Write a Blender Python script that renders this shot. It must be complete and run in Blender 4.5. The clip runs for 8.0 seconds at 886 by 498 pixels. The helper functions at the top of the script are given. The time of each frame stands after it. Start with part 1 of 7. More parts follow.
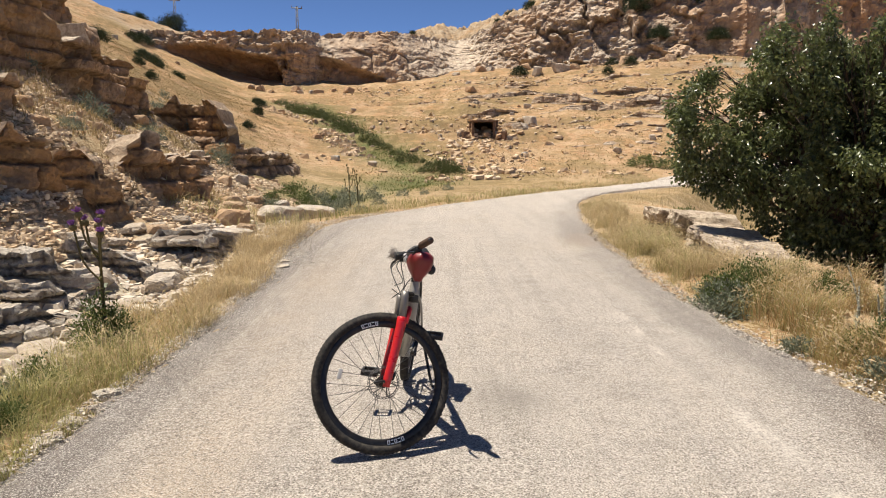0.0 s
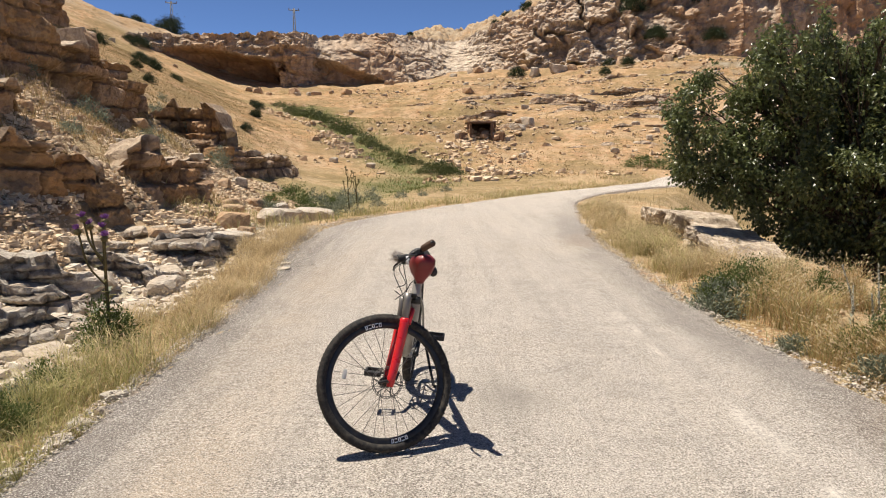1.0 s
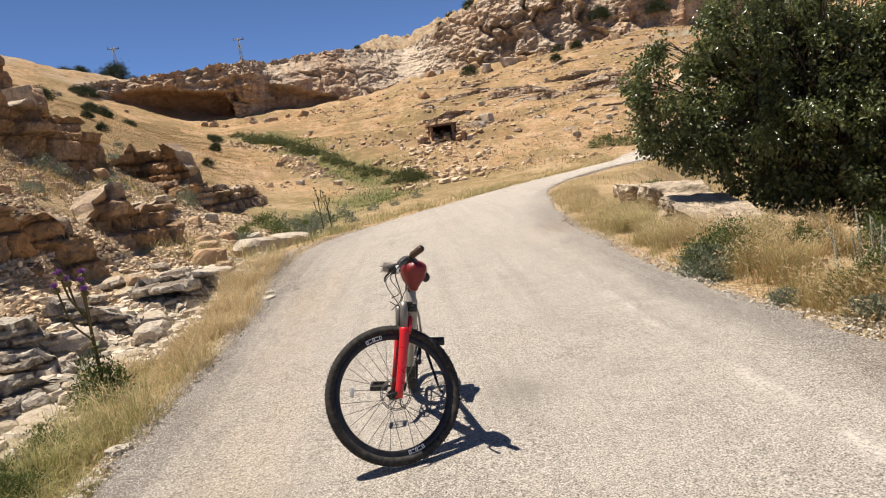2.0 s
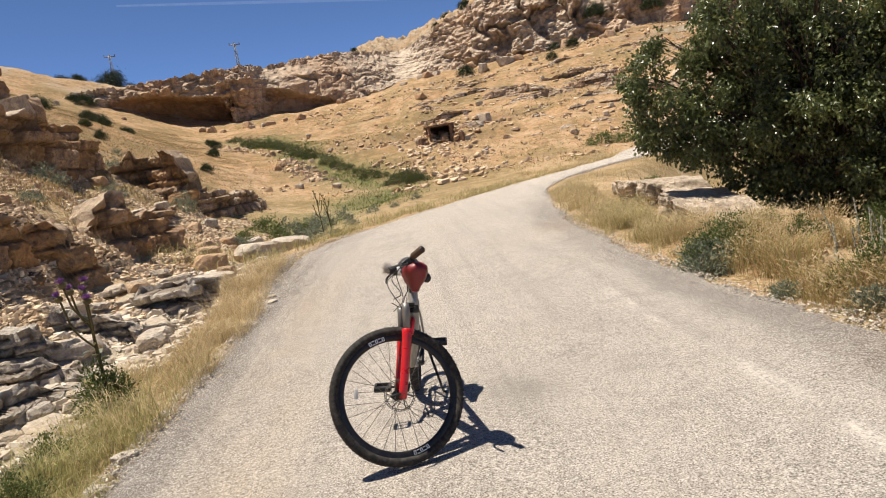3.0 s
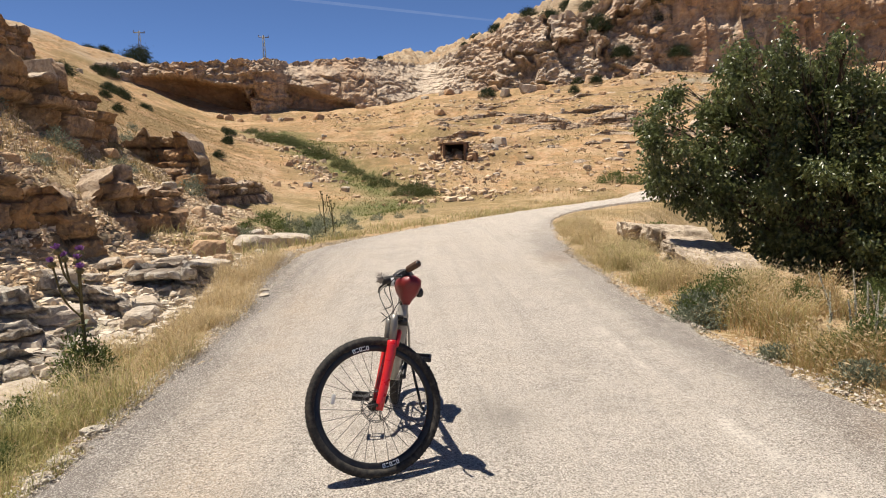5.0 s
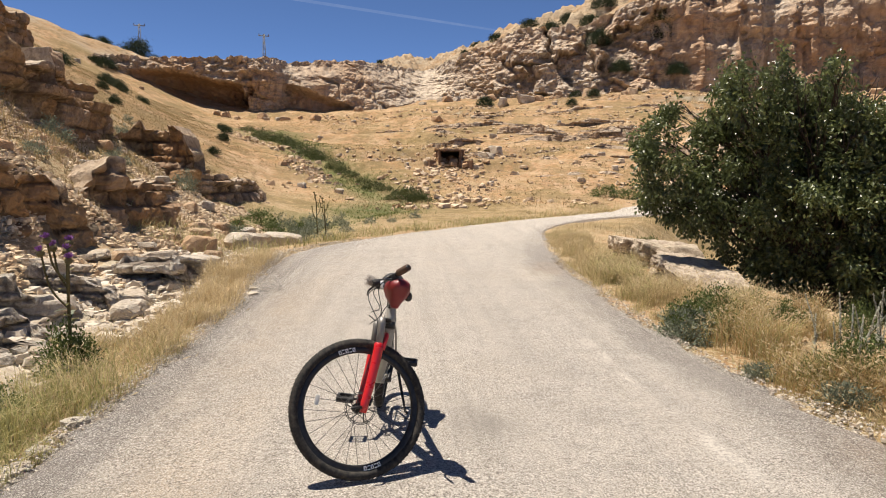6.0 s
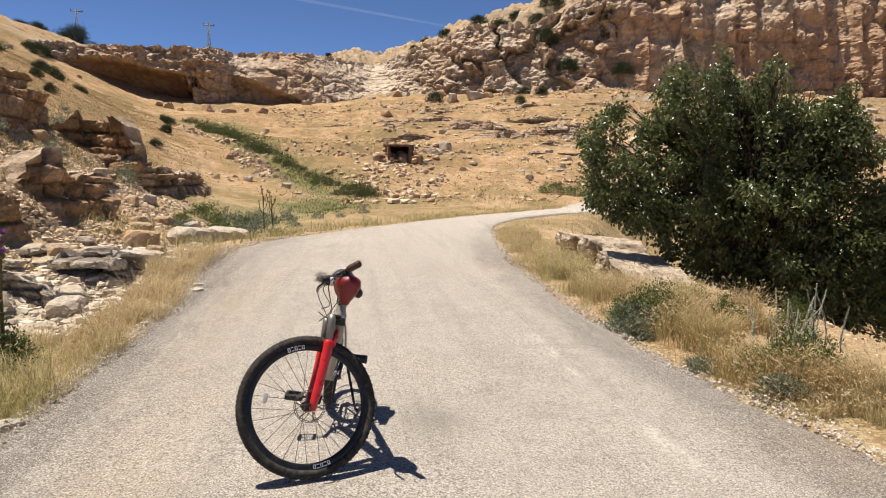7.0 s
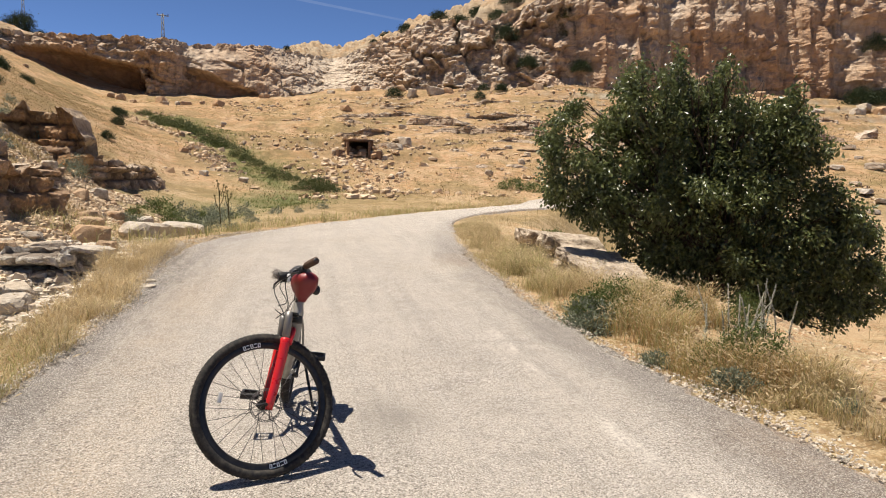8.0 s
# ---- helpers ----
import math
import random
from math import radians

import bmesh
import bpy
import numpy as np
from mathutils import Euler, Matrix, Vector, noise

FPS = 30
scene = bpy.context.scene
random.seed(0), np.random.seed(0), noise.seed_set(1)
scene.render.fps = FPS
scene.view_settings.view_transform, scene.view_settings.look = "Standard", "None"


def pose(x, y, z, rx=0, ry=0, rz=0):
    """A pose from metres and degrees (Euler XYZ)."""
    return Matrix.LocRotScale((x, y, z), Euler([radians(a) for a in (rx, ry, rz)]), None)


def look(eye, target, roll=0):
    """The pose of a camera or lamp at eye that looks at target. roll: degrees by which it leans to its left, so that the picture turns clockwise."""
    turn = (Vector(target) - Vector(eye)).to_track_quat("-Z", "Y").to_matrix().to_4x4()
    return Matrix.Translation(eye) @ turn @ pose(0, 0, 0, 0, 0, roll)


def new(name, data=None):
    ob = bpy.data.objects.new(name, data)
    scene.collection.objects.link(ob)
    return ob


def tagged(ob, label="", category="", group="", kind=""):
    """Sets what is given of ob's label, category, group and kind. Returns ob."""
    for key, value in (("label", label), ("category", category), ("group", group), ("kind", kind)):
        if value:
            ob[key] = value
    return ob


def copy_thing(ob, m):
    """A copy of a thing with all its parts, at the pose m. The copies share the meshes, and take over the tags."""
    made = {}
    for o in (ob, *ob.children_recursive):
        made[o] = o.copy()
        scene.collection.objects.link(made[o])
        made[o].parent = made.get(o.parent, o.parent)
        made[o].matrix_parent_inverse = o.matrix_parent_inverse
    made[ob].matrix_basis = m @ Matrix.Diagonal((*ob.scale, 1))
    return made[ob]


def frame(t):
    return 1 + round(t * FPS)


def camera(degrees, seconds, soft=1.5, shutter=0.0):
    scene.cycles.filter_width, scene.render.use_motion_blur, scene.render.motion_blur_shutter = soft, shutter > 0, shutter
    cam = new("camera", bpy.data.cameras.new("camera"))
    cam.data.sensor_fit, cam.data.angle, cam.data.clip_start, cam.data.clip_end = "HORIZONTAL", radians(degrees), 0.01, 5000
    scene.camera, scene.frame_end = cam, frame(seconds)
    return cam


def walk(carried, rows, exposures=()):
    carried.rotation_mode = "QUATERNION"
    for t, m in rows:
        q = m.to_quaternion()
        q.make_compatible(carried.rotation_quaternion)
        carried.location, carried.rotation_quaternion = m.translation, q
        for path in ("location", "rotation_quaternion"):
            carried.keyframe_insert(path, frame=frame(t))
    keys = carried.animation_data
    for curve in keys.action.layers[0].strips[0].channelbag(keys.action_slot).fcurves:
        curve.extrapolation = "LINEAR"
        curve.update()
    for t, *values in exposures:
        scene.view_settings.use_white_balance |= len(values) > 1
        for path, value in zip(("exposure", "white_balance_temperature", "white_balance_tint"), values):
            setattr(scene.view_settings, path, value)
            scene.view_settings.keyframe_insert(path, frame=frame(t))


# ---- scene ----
cam = camera(64.9, 8.0, 1.05)
PATH = [
    (0, (0.123, 0.416, 1.461), (0.121, 2.397, 1.188), -0.1),
    (0.5, (0.115, 0.382, 1.46), (0.1, 2.364, 1.189), 0.2),
    (1, (0.106, 0.339, 1.479), (0.109, 2.321, 1.209), -0.4),
    (1.5, (0.054, 0.361, 1.472), (0.122, 2.342, 1.207), -5.8),
    (3, (0.048, 0.345, 1.473), (0.115, 2.327, 1.214), -9.7),
    (3.5, (0.05, 0.35, 1.474), (0.115, 2.332, 1.215), -10.0),
    (4, (0.053, 0.346, 1.466), (0.127, 2.331, 1.229), -3.9),
    (4.5, (0.063, 0.345, 1.469), (0.164, 2.328, 1.232), -2.8),
    (4.7, (0.061, 0.348, 1.474), (0.145, 2.334, 1.25), -2.7),
    (6, (0.065, 0.335, 1.469), (0.162, 2.323, 1.276), 0.5),
    (6.5, (0.056, 0.355, 1.473), (0.195, 2.344, 1.311), 0.9),
    (7, (0.055, 0.342, 1.473), (0.298, 2.317, 1.269), 1.1),
    (7.5, (0.054, 0.348, 1.475), (0.375, 2.309, 1.251), 1.3),
    (8, (0.062, 0.359, 1.476), (0.419, 2.315, 1.262), 1.5),
]
walk(cam, [(t, look(eye, target, roll)) for t, eye, target, roll in PATH])

# ---- daylight: high summer sun from beyond the left hillside ----
SUN_WAY = Vector((-0.31, 0.11, 1.0)).normalized()
world = bpy.data.worlds.new("sky")
scene.world = world
world.use_nodes = True
sky = world.node_tree.nodes.new("ShaderNodeTexSky")
sky.sky_type = "NISHITA"
sky.sun_disc = False
sky.sun_elevation = math.asin(SUN_WAY.z)
sky.sun_rotation = math.atan2(SUN_WAY.x, SUN_WAY.y)
sky.altitude = 2500
sky.air_density, sky.dust_density, sky.ozone_density = 0.45, 0.0, 6.5
back = world.node_tree.nodes["Background"]
world.node_tree.links.new(sky.outputs[0], back.inputs[0])
back.inputs[1].default_value = 0.112

sun = new("sun", bpy.data.lights.new("sun", "SUN"))
sun.data.energy, sun.data.angle, sun.data.color = 5.6, radians(0.53), (1.0, 0.915, 0.80)
sun.matrix_world = look(SUN_WAY * 60, (0, 0, 0))
scene.view_settings.exposure = 0.47

# ---- tools: numpy noise, meshes, node materials ----
def lattice(ix, iy, iz, seed):
    h = (ix * 374761393 + iy * 668265263 + iz * 1440662683 + seed * 974711) & 0xFFFFFFFF
    h = ((h ^ (h >> 13)) * 1274126177) & 0xFFFFFFFF
    h = ((h ^ (h >> 15)) * 2246822519) & 0xFFFFFFFF
    return ((h ^ (h >> 16)) & 0xFFFF) / 32767.5 - 1.0


def vnoise(x, y, z=0.0, seed=0):
    """Value noise from -1 to 1 on arrays."""
    x, y, z = np.broadcast_arrays(np.asarray(x, float), np.asarray(y, float), np.asarray(z, float))
    fx, fy, fz = np.floor(x), np.floor(y), np.floor(z)
    ix, iy, iz = fx.astype(np.int64), fy.astype(np.int64), fz.astype(np.int64)
    tx, ty, tz = x - fx, y - fy, z - fz
    tx, ty, tz = (t * t * t * (t * (t * 6 - 15) + 10) for t in (tx, ty, tz))
    total = 0.0
    for dx in (0, 1):
        wx = tx if dx else 1 - tx
        for dy in (0, 1):
            wy = wx * (ty if dy else 1 - ty)
            for dz in (0, 1):
                total = total + wy * (tz if dz else 1 - tz) * lattice(ix + dx, iy + dy, iz + dz, seed)
    return total


def fbm(x, y, z=0.0, octaves=4, gain=0.5, seed=0):
    total, amp, f, norm = 0.0, 1.0, 1.0, 0.0
    for k in range(octaves):
        total = total + amp * vnoise(x * f + 17.3 * k, y * f + 5.1 * k, np.asarray(z) * f + 9.7 * k, seed + k)
        norm += amp
        amp, f = amp * gain, f * 2.03
    return total / norm


def ridged(x, y, z=0.0, octaves=3, seed=0):
    total, amp, f, norm = 0.0, 1.0, 1.0, 0.0
    for k in range(octaves):
        total = total + amp * (1 - 2 * np.abs(vnoise(x * f, y * f, np.asarray(z) * f, seed + k)))
        norm += amp
        amp, f = amp * 0.5, f * 2.1
    return total / norm


def cells(x, y, z, seed=0):
    """Cellular noise: distance to the nearest and second nearest point, and the nearest cell's own value."""
    fx, fy, fz = np.floor(x).astype(np.int64), np.floor(y).astype(np.int64), np.floor(z).astype(np.int64)
    d1, d2, own = np.full(x.shape, 9.0), np.full(x.shape, 9.0), np.zeros(x.shape)
    for dx in (-1, 0, 1):
        for dy in (-1, 0, 1):
            for dz in (-1, 0, 1):
                a, b, c = fx + dx, fy + dy, fz + dz
                px = a + 0.5 + 0.45 * lattice(a, b, c, seed)
                py = b + 0.5 + 0.45 * lattice(a, b, c, seed + 1)
                pz = c + 0.5 + 0.45 * lattice(a, b, c, seed + 2)
                d = np.sqrt((px - x) ** 2 + (py - y) ** 2 + (pz - z) ** 2)
                near = d < d1
                d2 = np.where(near, d1, np.minimum(d2, d))
                own = np.where(near, lattice(a, b, c, seed + 3), own)
                d1 = np.where(near, d, d1)
    return d1, d2, own


def smooth(a, b, v):
    t = np.clip((np.asarray(v, float) - a) / (b - a), 0, 1)
    return t * t * (3 - 2 * t)


def mesh_of(name, verts, faces, material=None, soft=True, masks=None):
    """A mesh from arrays: verts n x 3, faces m x 3 or m x 4; masks: point attributes by name."""
    verts, faces = np.asarray(verts, np.float32), np.asarray(faces, np.int32)
    me = bpy.data.meshes.new(name)
    k = faces.shape[1]
    me.vertices.add(len(verts))
    me.vertices.foreach_set("co", verts.ravel())
    me.loops.add(faces.size)
    me.loops.foreach_set("vertex_index", faces.ravel())
    me.polygons.add(len(faces))
    me.polygons.foreach_set("loop_start", np.arange(0, faces.size, k, dtype=np.int32))
    me.polygons.foreach_set("loop_total", np.full(len(faces), k, np.int32))
    me.polygons.foreach_set("use_smooth", np.full(len(faces), soft))
    for key, values in (masks or {}).items():
        me.attributes.new(key, "FLOAT", "POINT").data.foreach_set("value", np.asarray(values, np.float32).ravel())
    me.update(calc_edges=True)
    if material:
        me.materials.append(material)
    return me


def grid_faces(rows, cols):
    i = np.arange(rows * cols).reshape(rows, cols)
    return np.stack([i[:-1, :-1], i[:-1, 1:], i[1:, 1:], i[1:, :-1]], -1).reshape(-1, 4)


def part(name, bm, material, parent=None, label="", soft=True):
    """Links a bmesh as one mesh object under a thing or a part."""
    me = bpy.data.meshes.new(name)
    for f in bm.faces:
        f.smooth = soft
    bm.to_mesh(me)
    bm.free()
    me.materials.append(material)
    ob = new(name, me)
    ob.parent = parent
    return tagged(ob, label)


class Nodes:
    """A short hand for node materials."""

    def __init__(self, name, rough=0.8, gloss=0.3):
        self.mat = bpy.data.materials.new(name)
        self.mat.use_nodes = True
        self.tree = self.mat.node_tree
        self.bsdf = self.tree.nodes["Principled BSDF"]
        self.bsdf.inputs["Roughness"].default_value = rough
        self.bsdf.inputs["Specular IOR Level"].default_value = gloss
        self.coords = None

    def node(self, kind, out=0, settings=None, **inputs):
        n = self.tree.nodes.new("ShaderNode" + kind)
        for key, value in (settings or {}).items():
            setattr(n, key, value)
        for key, value in inputs.items():
            socket = n.inputs[int(key[1:])] if key[0] == "i" and key[1:].isdigit() else n.inputs[key.replace("_", " ")]
            self.give(socket, value)
        return n.outputs[out]

    def give(self, socket, value):
        if isinstance(value, bpy.types.NodeSocket):
            self.tree.links.new(value, socket)
        elif isinstance(value, (tuple, list)) and socket.type == "RGBA" and len(value) == 3:
            socket.default_value = (*value, 1)
        else:
            socket.default_value = value

    def place(self, world=True, scale=(1, 1, 1)):
        if world:
            v = self.node("NewGeometry", 0)
        else:
            v = self.node("TexCoord", 3)
        if scale != (1, 1, 1):
            v = self.node("Mapping", 0, Vector=v, Scale=scale)
        return v

    def noise(self, v, scale, detail=4, rough=0.55, out=0):
        return self.node("TexNoise", out, Vector=v, Scale=scale, Detail=detail, Roughness=rough)

    def voronoi(self, v, scale, feature="F1", out=0):
        return self.node("TexVoronoi", out, {"feature": feature}, Vector=v, Scale=scale)

    def ramp(self, f, *stops):
        n = self.tree.nodes.new("ShaderNodeValToRGB")
        self.give(n.inputs[0], f)
        while len(n.color_ramp.elements) < len(stops):
            n.color_ramp.elements.new(0.5)
        for e, (at, c) in zip(n.color_ramp.elements, stops):
            e.position = at
            e.color = (*c, 1) if isinstance(c, tuple) else (c, c, c, 1)
        return n.outputs[0]

    def mix(self, f, a, b, blend="MIX"):
        n = self.tree.nodes.new("ShaderNodeMix")
        n.data_type, n.blend_type = "RGBA", blend
        self.give(n.inputs[0], f)
        self.give(n.inputs[6], a)
        self.give(n.inputs[7], b)
        return n.outputs[2]

    def math(self, op, a, b=0.0, clamp=False):
        n = self.tree.nodes.new("ShaderNodeMath")
        n.operation, n.use_clamp = op, clamp
        self.give(n.inputs[0], a)
        self.give(n.inputs[1], b)
        return n.outputs[0]

    def attr(self, name):
        return self.node("Attribute", 2, {"attribute_name": name})

    def bump(self, height, strength=0.5, distance=0.02, normal=None):
        extra = {"Normal": normal} if normal else {}
        return self.node("Bump", 0, Height=height, Strength=strength, Distance=distance, **extra)

    def done(self, color=None, rough=None, normal=None):
        for key, value in (("Base Color", color), ("Roughness", rough), ("Normal", normal)):
            if value is not None:
                self.give(self.bsdf.inputs[key], value)
        return self.mat


# ---- materials ----
def make_ground_material():
    n = Nodes("ground_soil_rock_grass", 0.95, 0.15)
    p = n.place()
    big, mid = n.noise(p, 0.35, 5), n.noise(p, 2.6, 6, 0.6)
    fine, grain = n.noise(p, 16, 6, 0.65), n.noise(p, 70, 3, 0.6)
    soil = n.ramp(mid, (0.25, (0.31, 0.165, 0.082)), (0.5, (0.45, 0.275, 0.155)), (0.75, (0.55, 0.395, 0.255)))
    soil = n.mix(n.ramp(big, (0.42, 0.0), (0.62, 0.6)), soil, (0.44, 0.24, 0.099))
    grass = n.ramp(fine, (0.2, (0.15, 0.105, 0.048)), (0.55, (0.265, 0.19, 0.092)), (0.8, (0.40, 0.305, 0.165)))
    tufts = n.noise(p, 0.95, 9, 0.68)
    soil = n.mix(n.ramp(tufts, (0.49, 0.0), (0.55, 0.6)), soil, (0.27, 0.18, 0.077))
    grass = n.mix(n.ramp(tufts, (0.38, 0.65), (0.5, 0.0)), grass, (0.41, 0.295, 0.145))
    grass = n.mix(n.ramp(tufts, (0.5, 0.0), (0.56, 0.7)), grass, (0.20, 0.145, 0.054))
    grass = n.mix(n.ramp(mid, (0.4, 0.0), (0.65, 0.5)), grass, (0.30, 0.20, 0.077))
    layers = n.noise(n.node("Mapping", 0, Vector=p, Scale=(0.5, 0.5, 5.0)), 1.2, 6, 0.6)
    rock = n.ramp(layers, (0.28, (0.22, 0.15, 0.086)), (0.45, (0.38, 0.28, 0.175)), (0.6, (0.45, 0.355, 0.245)), (0.75, (0.51, 0.425, 0.32)))
    rock = n.mix(n.ramp(big, (0.45, 0.0), (0.65, 0.55)), rock, (0.40, 0.225, 0.095))
    rock = n.mix(n.ramp(fine, (0.5, 0.0), (0.72, 0.45)), rock, (0.27, 0.235, 0.171))
    gaps = n.noise(p, 0.9, 9, 0.72)
    rock = n.mix(n.ramp(gaps, (0.36, 0.85), (0.48, 0.0)), rock, (0.13, 0.09, 0.054))
    rock = n.mix(n.ramp(gaps, (0.6, 0.0), (0.74, 0.35)), rock, (0.49, 0.41, 0.305))
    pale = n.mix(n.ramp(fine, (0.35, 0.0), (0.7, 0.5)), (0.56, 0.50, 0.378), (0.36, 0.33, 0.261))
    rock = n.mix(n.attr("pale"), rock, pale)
    green = n.ramp(fine, (0.3, (0.05, 0.075, 0.02)), (0.7, (0.14, 0.165, 0.05)))
    color = n.mix(n.attr("grass"), soil, grass)
    patchy = n.noise(p, 0.21, 9, 0.72)
    color = n.mix(n.ramp(patchy, (0.49, 0.0), (0.545, 0.62)), color, (0.235, 0.17, 0.085))
    color = n.mix(n.ramp(patchy, (0.43, 0.45), (0.475, 0.0)), color, (0.50, 0.37, 0.23))
    clump = n.noise(p, 1.7, 9, 0.76)
    color = n.mix(n.ramp(clump, (0.50, 0.0), (0.57, 0.6)), color, (0.19, 0.135, 0.062))
    color = n.mix(n.ramp(clump, (0.38, 0.5), (0.45, 0.0)), color, (0.53, 0.375, 0.215))
    color = n.mix(n.attr("green"), color, green)
    stony = n.ramp(n.voronoi(p, 26.0, out=1), (0.48, 0.0), (0.58, 0.85))
    color = n.mix(n.math("MULTIPLY", stony, n.attr("rubble")), color, n.ramp(grain, (0.3, (0.36, 0.265, 0.144)), (0.7, (0.62, 0.51, 0.324))))
    color = n.mix(n.attr("rock"), color, rock)
    color = n.mix(n.ramp(grain, (0.35, 0.3), (0.6, 0.0)), color, (0.10, 0.075, 0.045))
    height = n.math("ADD", n.math("MULTIPLY", fine, 1.0), n.math("MULTIPLY", grain, 0.35))
    height = n.math("ADD", height, n.math("MULTIPLY", n.voronoi(p, 5.0), n.attr("rock")))
    return n.done(color, 0.95, n.bump(height, 0.9, 0.05))


def make_cliff_material(name, k=1.0, dark=(0.30, 0.24, 0.18), main=(0.48, 0.39, 0.295), light=(0.63, 0.535, 0.42), tans=((0.38, 0.245, 0.15), (0.53, 0.365, 0.23), (0.60, 0.455, 0.31)),
                        oranges=((0.32, 0.18, 0.095), (0.44, 0.27, 0.155), (0.52, 0.37, 0.24)), relief=0.7):
    """Limestone; k: how much finer its pattern is than on the far cliff."""
    n = Nodes(name, 0.92, 0.15)
    p = n.place(True, (k, k, k)) if k != 1 else n.place()
    big, mid = n.noise(p, 0.11, 5, 0.6), n.noise(p, 0.55, 6, 0.62)
    fine = n.noise(p, 3.2, 6, 0.65)
    strata = n.noise(n.node("Mapping", 0, Vector=p, Scale=(0.12, 0.12, 1.4)), 1.3, 6, 0.6)
    streak = n.noise(n.node("Mapping", 0, Vector=p, Scale=(1.0, 1.0, 0.09)), 1.1, 5, 0.6)
    grey = n.ramp(mid, (0.3, dark), (0.5, main), (0.72, light))
    tan = n.ramp(strata, (0.3, tans[0]), (0.55, tans[1]), (0.75, tans[2]))
    color = n.mix(n.ramp(big, (0.40, 0.0), (0.6, 0.8)), grey, tan)
    color = n.mix(n.attr("orange"), color, n.ramp(mid, (0.3, oranges[0]), (0.55, oranges[1]), (0.75, oranges[2])))
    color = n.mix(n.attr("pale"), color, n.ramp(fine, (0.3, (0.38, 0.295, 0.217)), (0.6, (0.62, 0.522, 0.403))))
    color = n.mix(n.attr("grey"), color, n.ramp(fine, (0.3, (0.26, 0.232, 0.19)), (0.5, (0.50, 0.45, 0.375)), (0.68, (0.70, 0.645, 0.55))))
    color = n.mix(n.math("MULTIPLY", n.ramp(streak, (0.5, 0.0), (0.68, 0.55)), 0.8), color, (0.17, 0.123, 0.091))
    split = n.voronoi(n.node("Mapping", 0, Vector=p, Scale=(1.0, 1.0, 0.6), Location=(0, 0, 0)), 0.27, "DISTANCE_TO_EDGE")
    color = n.mix(n.ramp(n.math("ADD", split, n.math("MULTIPLY", fine, 0.22)), (0.10, 0.4), (0.17, 0.0)), color, (0.17, 0.12, 0.09))
    color = n.mix(n.attr("crack"), color, (0.13, 0.089, 0.06))
    color = n.mix(n.ramp(fine, (0.55, 0.0), (0.75, 0.4)), color, (0.20, 0.163, 0.127))
    color = n.mix(n.attr("grass"), color, n.ramp(fine, (0.3, (0.34, 0.246, 0.111)), (0.7, (0.52, 0.404, 0.202))))
    height = n.math("ADD", n.math("MULTIPLY", fine, 1.0), n.math("MULTIPLY", n.voronoi(p, 1.1), 0.8))
    return n.done(color, 0.92, n.bump(height, relief, 0.35 / k))


def make_rock_material(name, dark, main, light, warm):
    n = Nodes(name, 0.9, 0.2)
    p = n.place(False)
    own = n.node("ObjectInfo", 5)
    mid, fine, grain = n.noise(p, 2.2, 6, 0.6), n.noise(p, 9, 6, 0.65), n.noise(p, 45, 3)
    color = n.ramp(fine, (0.28, dark), (0.5, main), (0.72, light))
    color = n.mix(n.ramp(mid, (0.45, 0.0), (0.68, 0.6)), color, warm)
    color = n.mix(n.math("MULTIPLY", own, 0.45), color, warm)
    color = n.mix(n.ramp(grain, (0.32, 0.35), (0.5, 0.0)), color, dark)
    height = n.math("ADD", fine, n.math("MULTIPLY", grain, 0.3))
    return n.done(color, 0.9, n.bump(height, 0.8, 0.05))


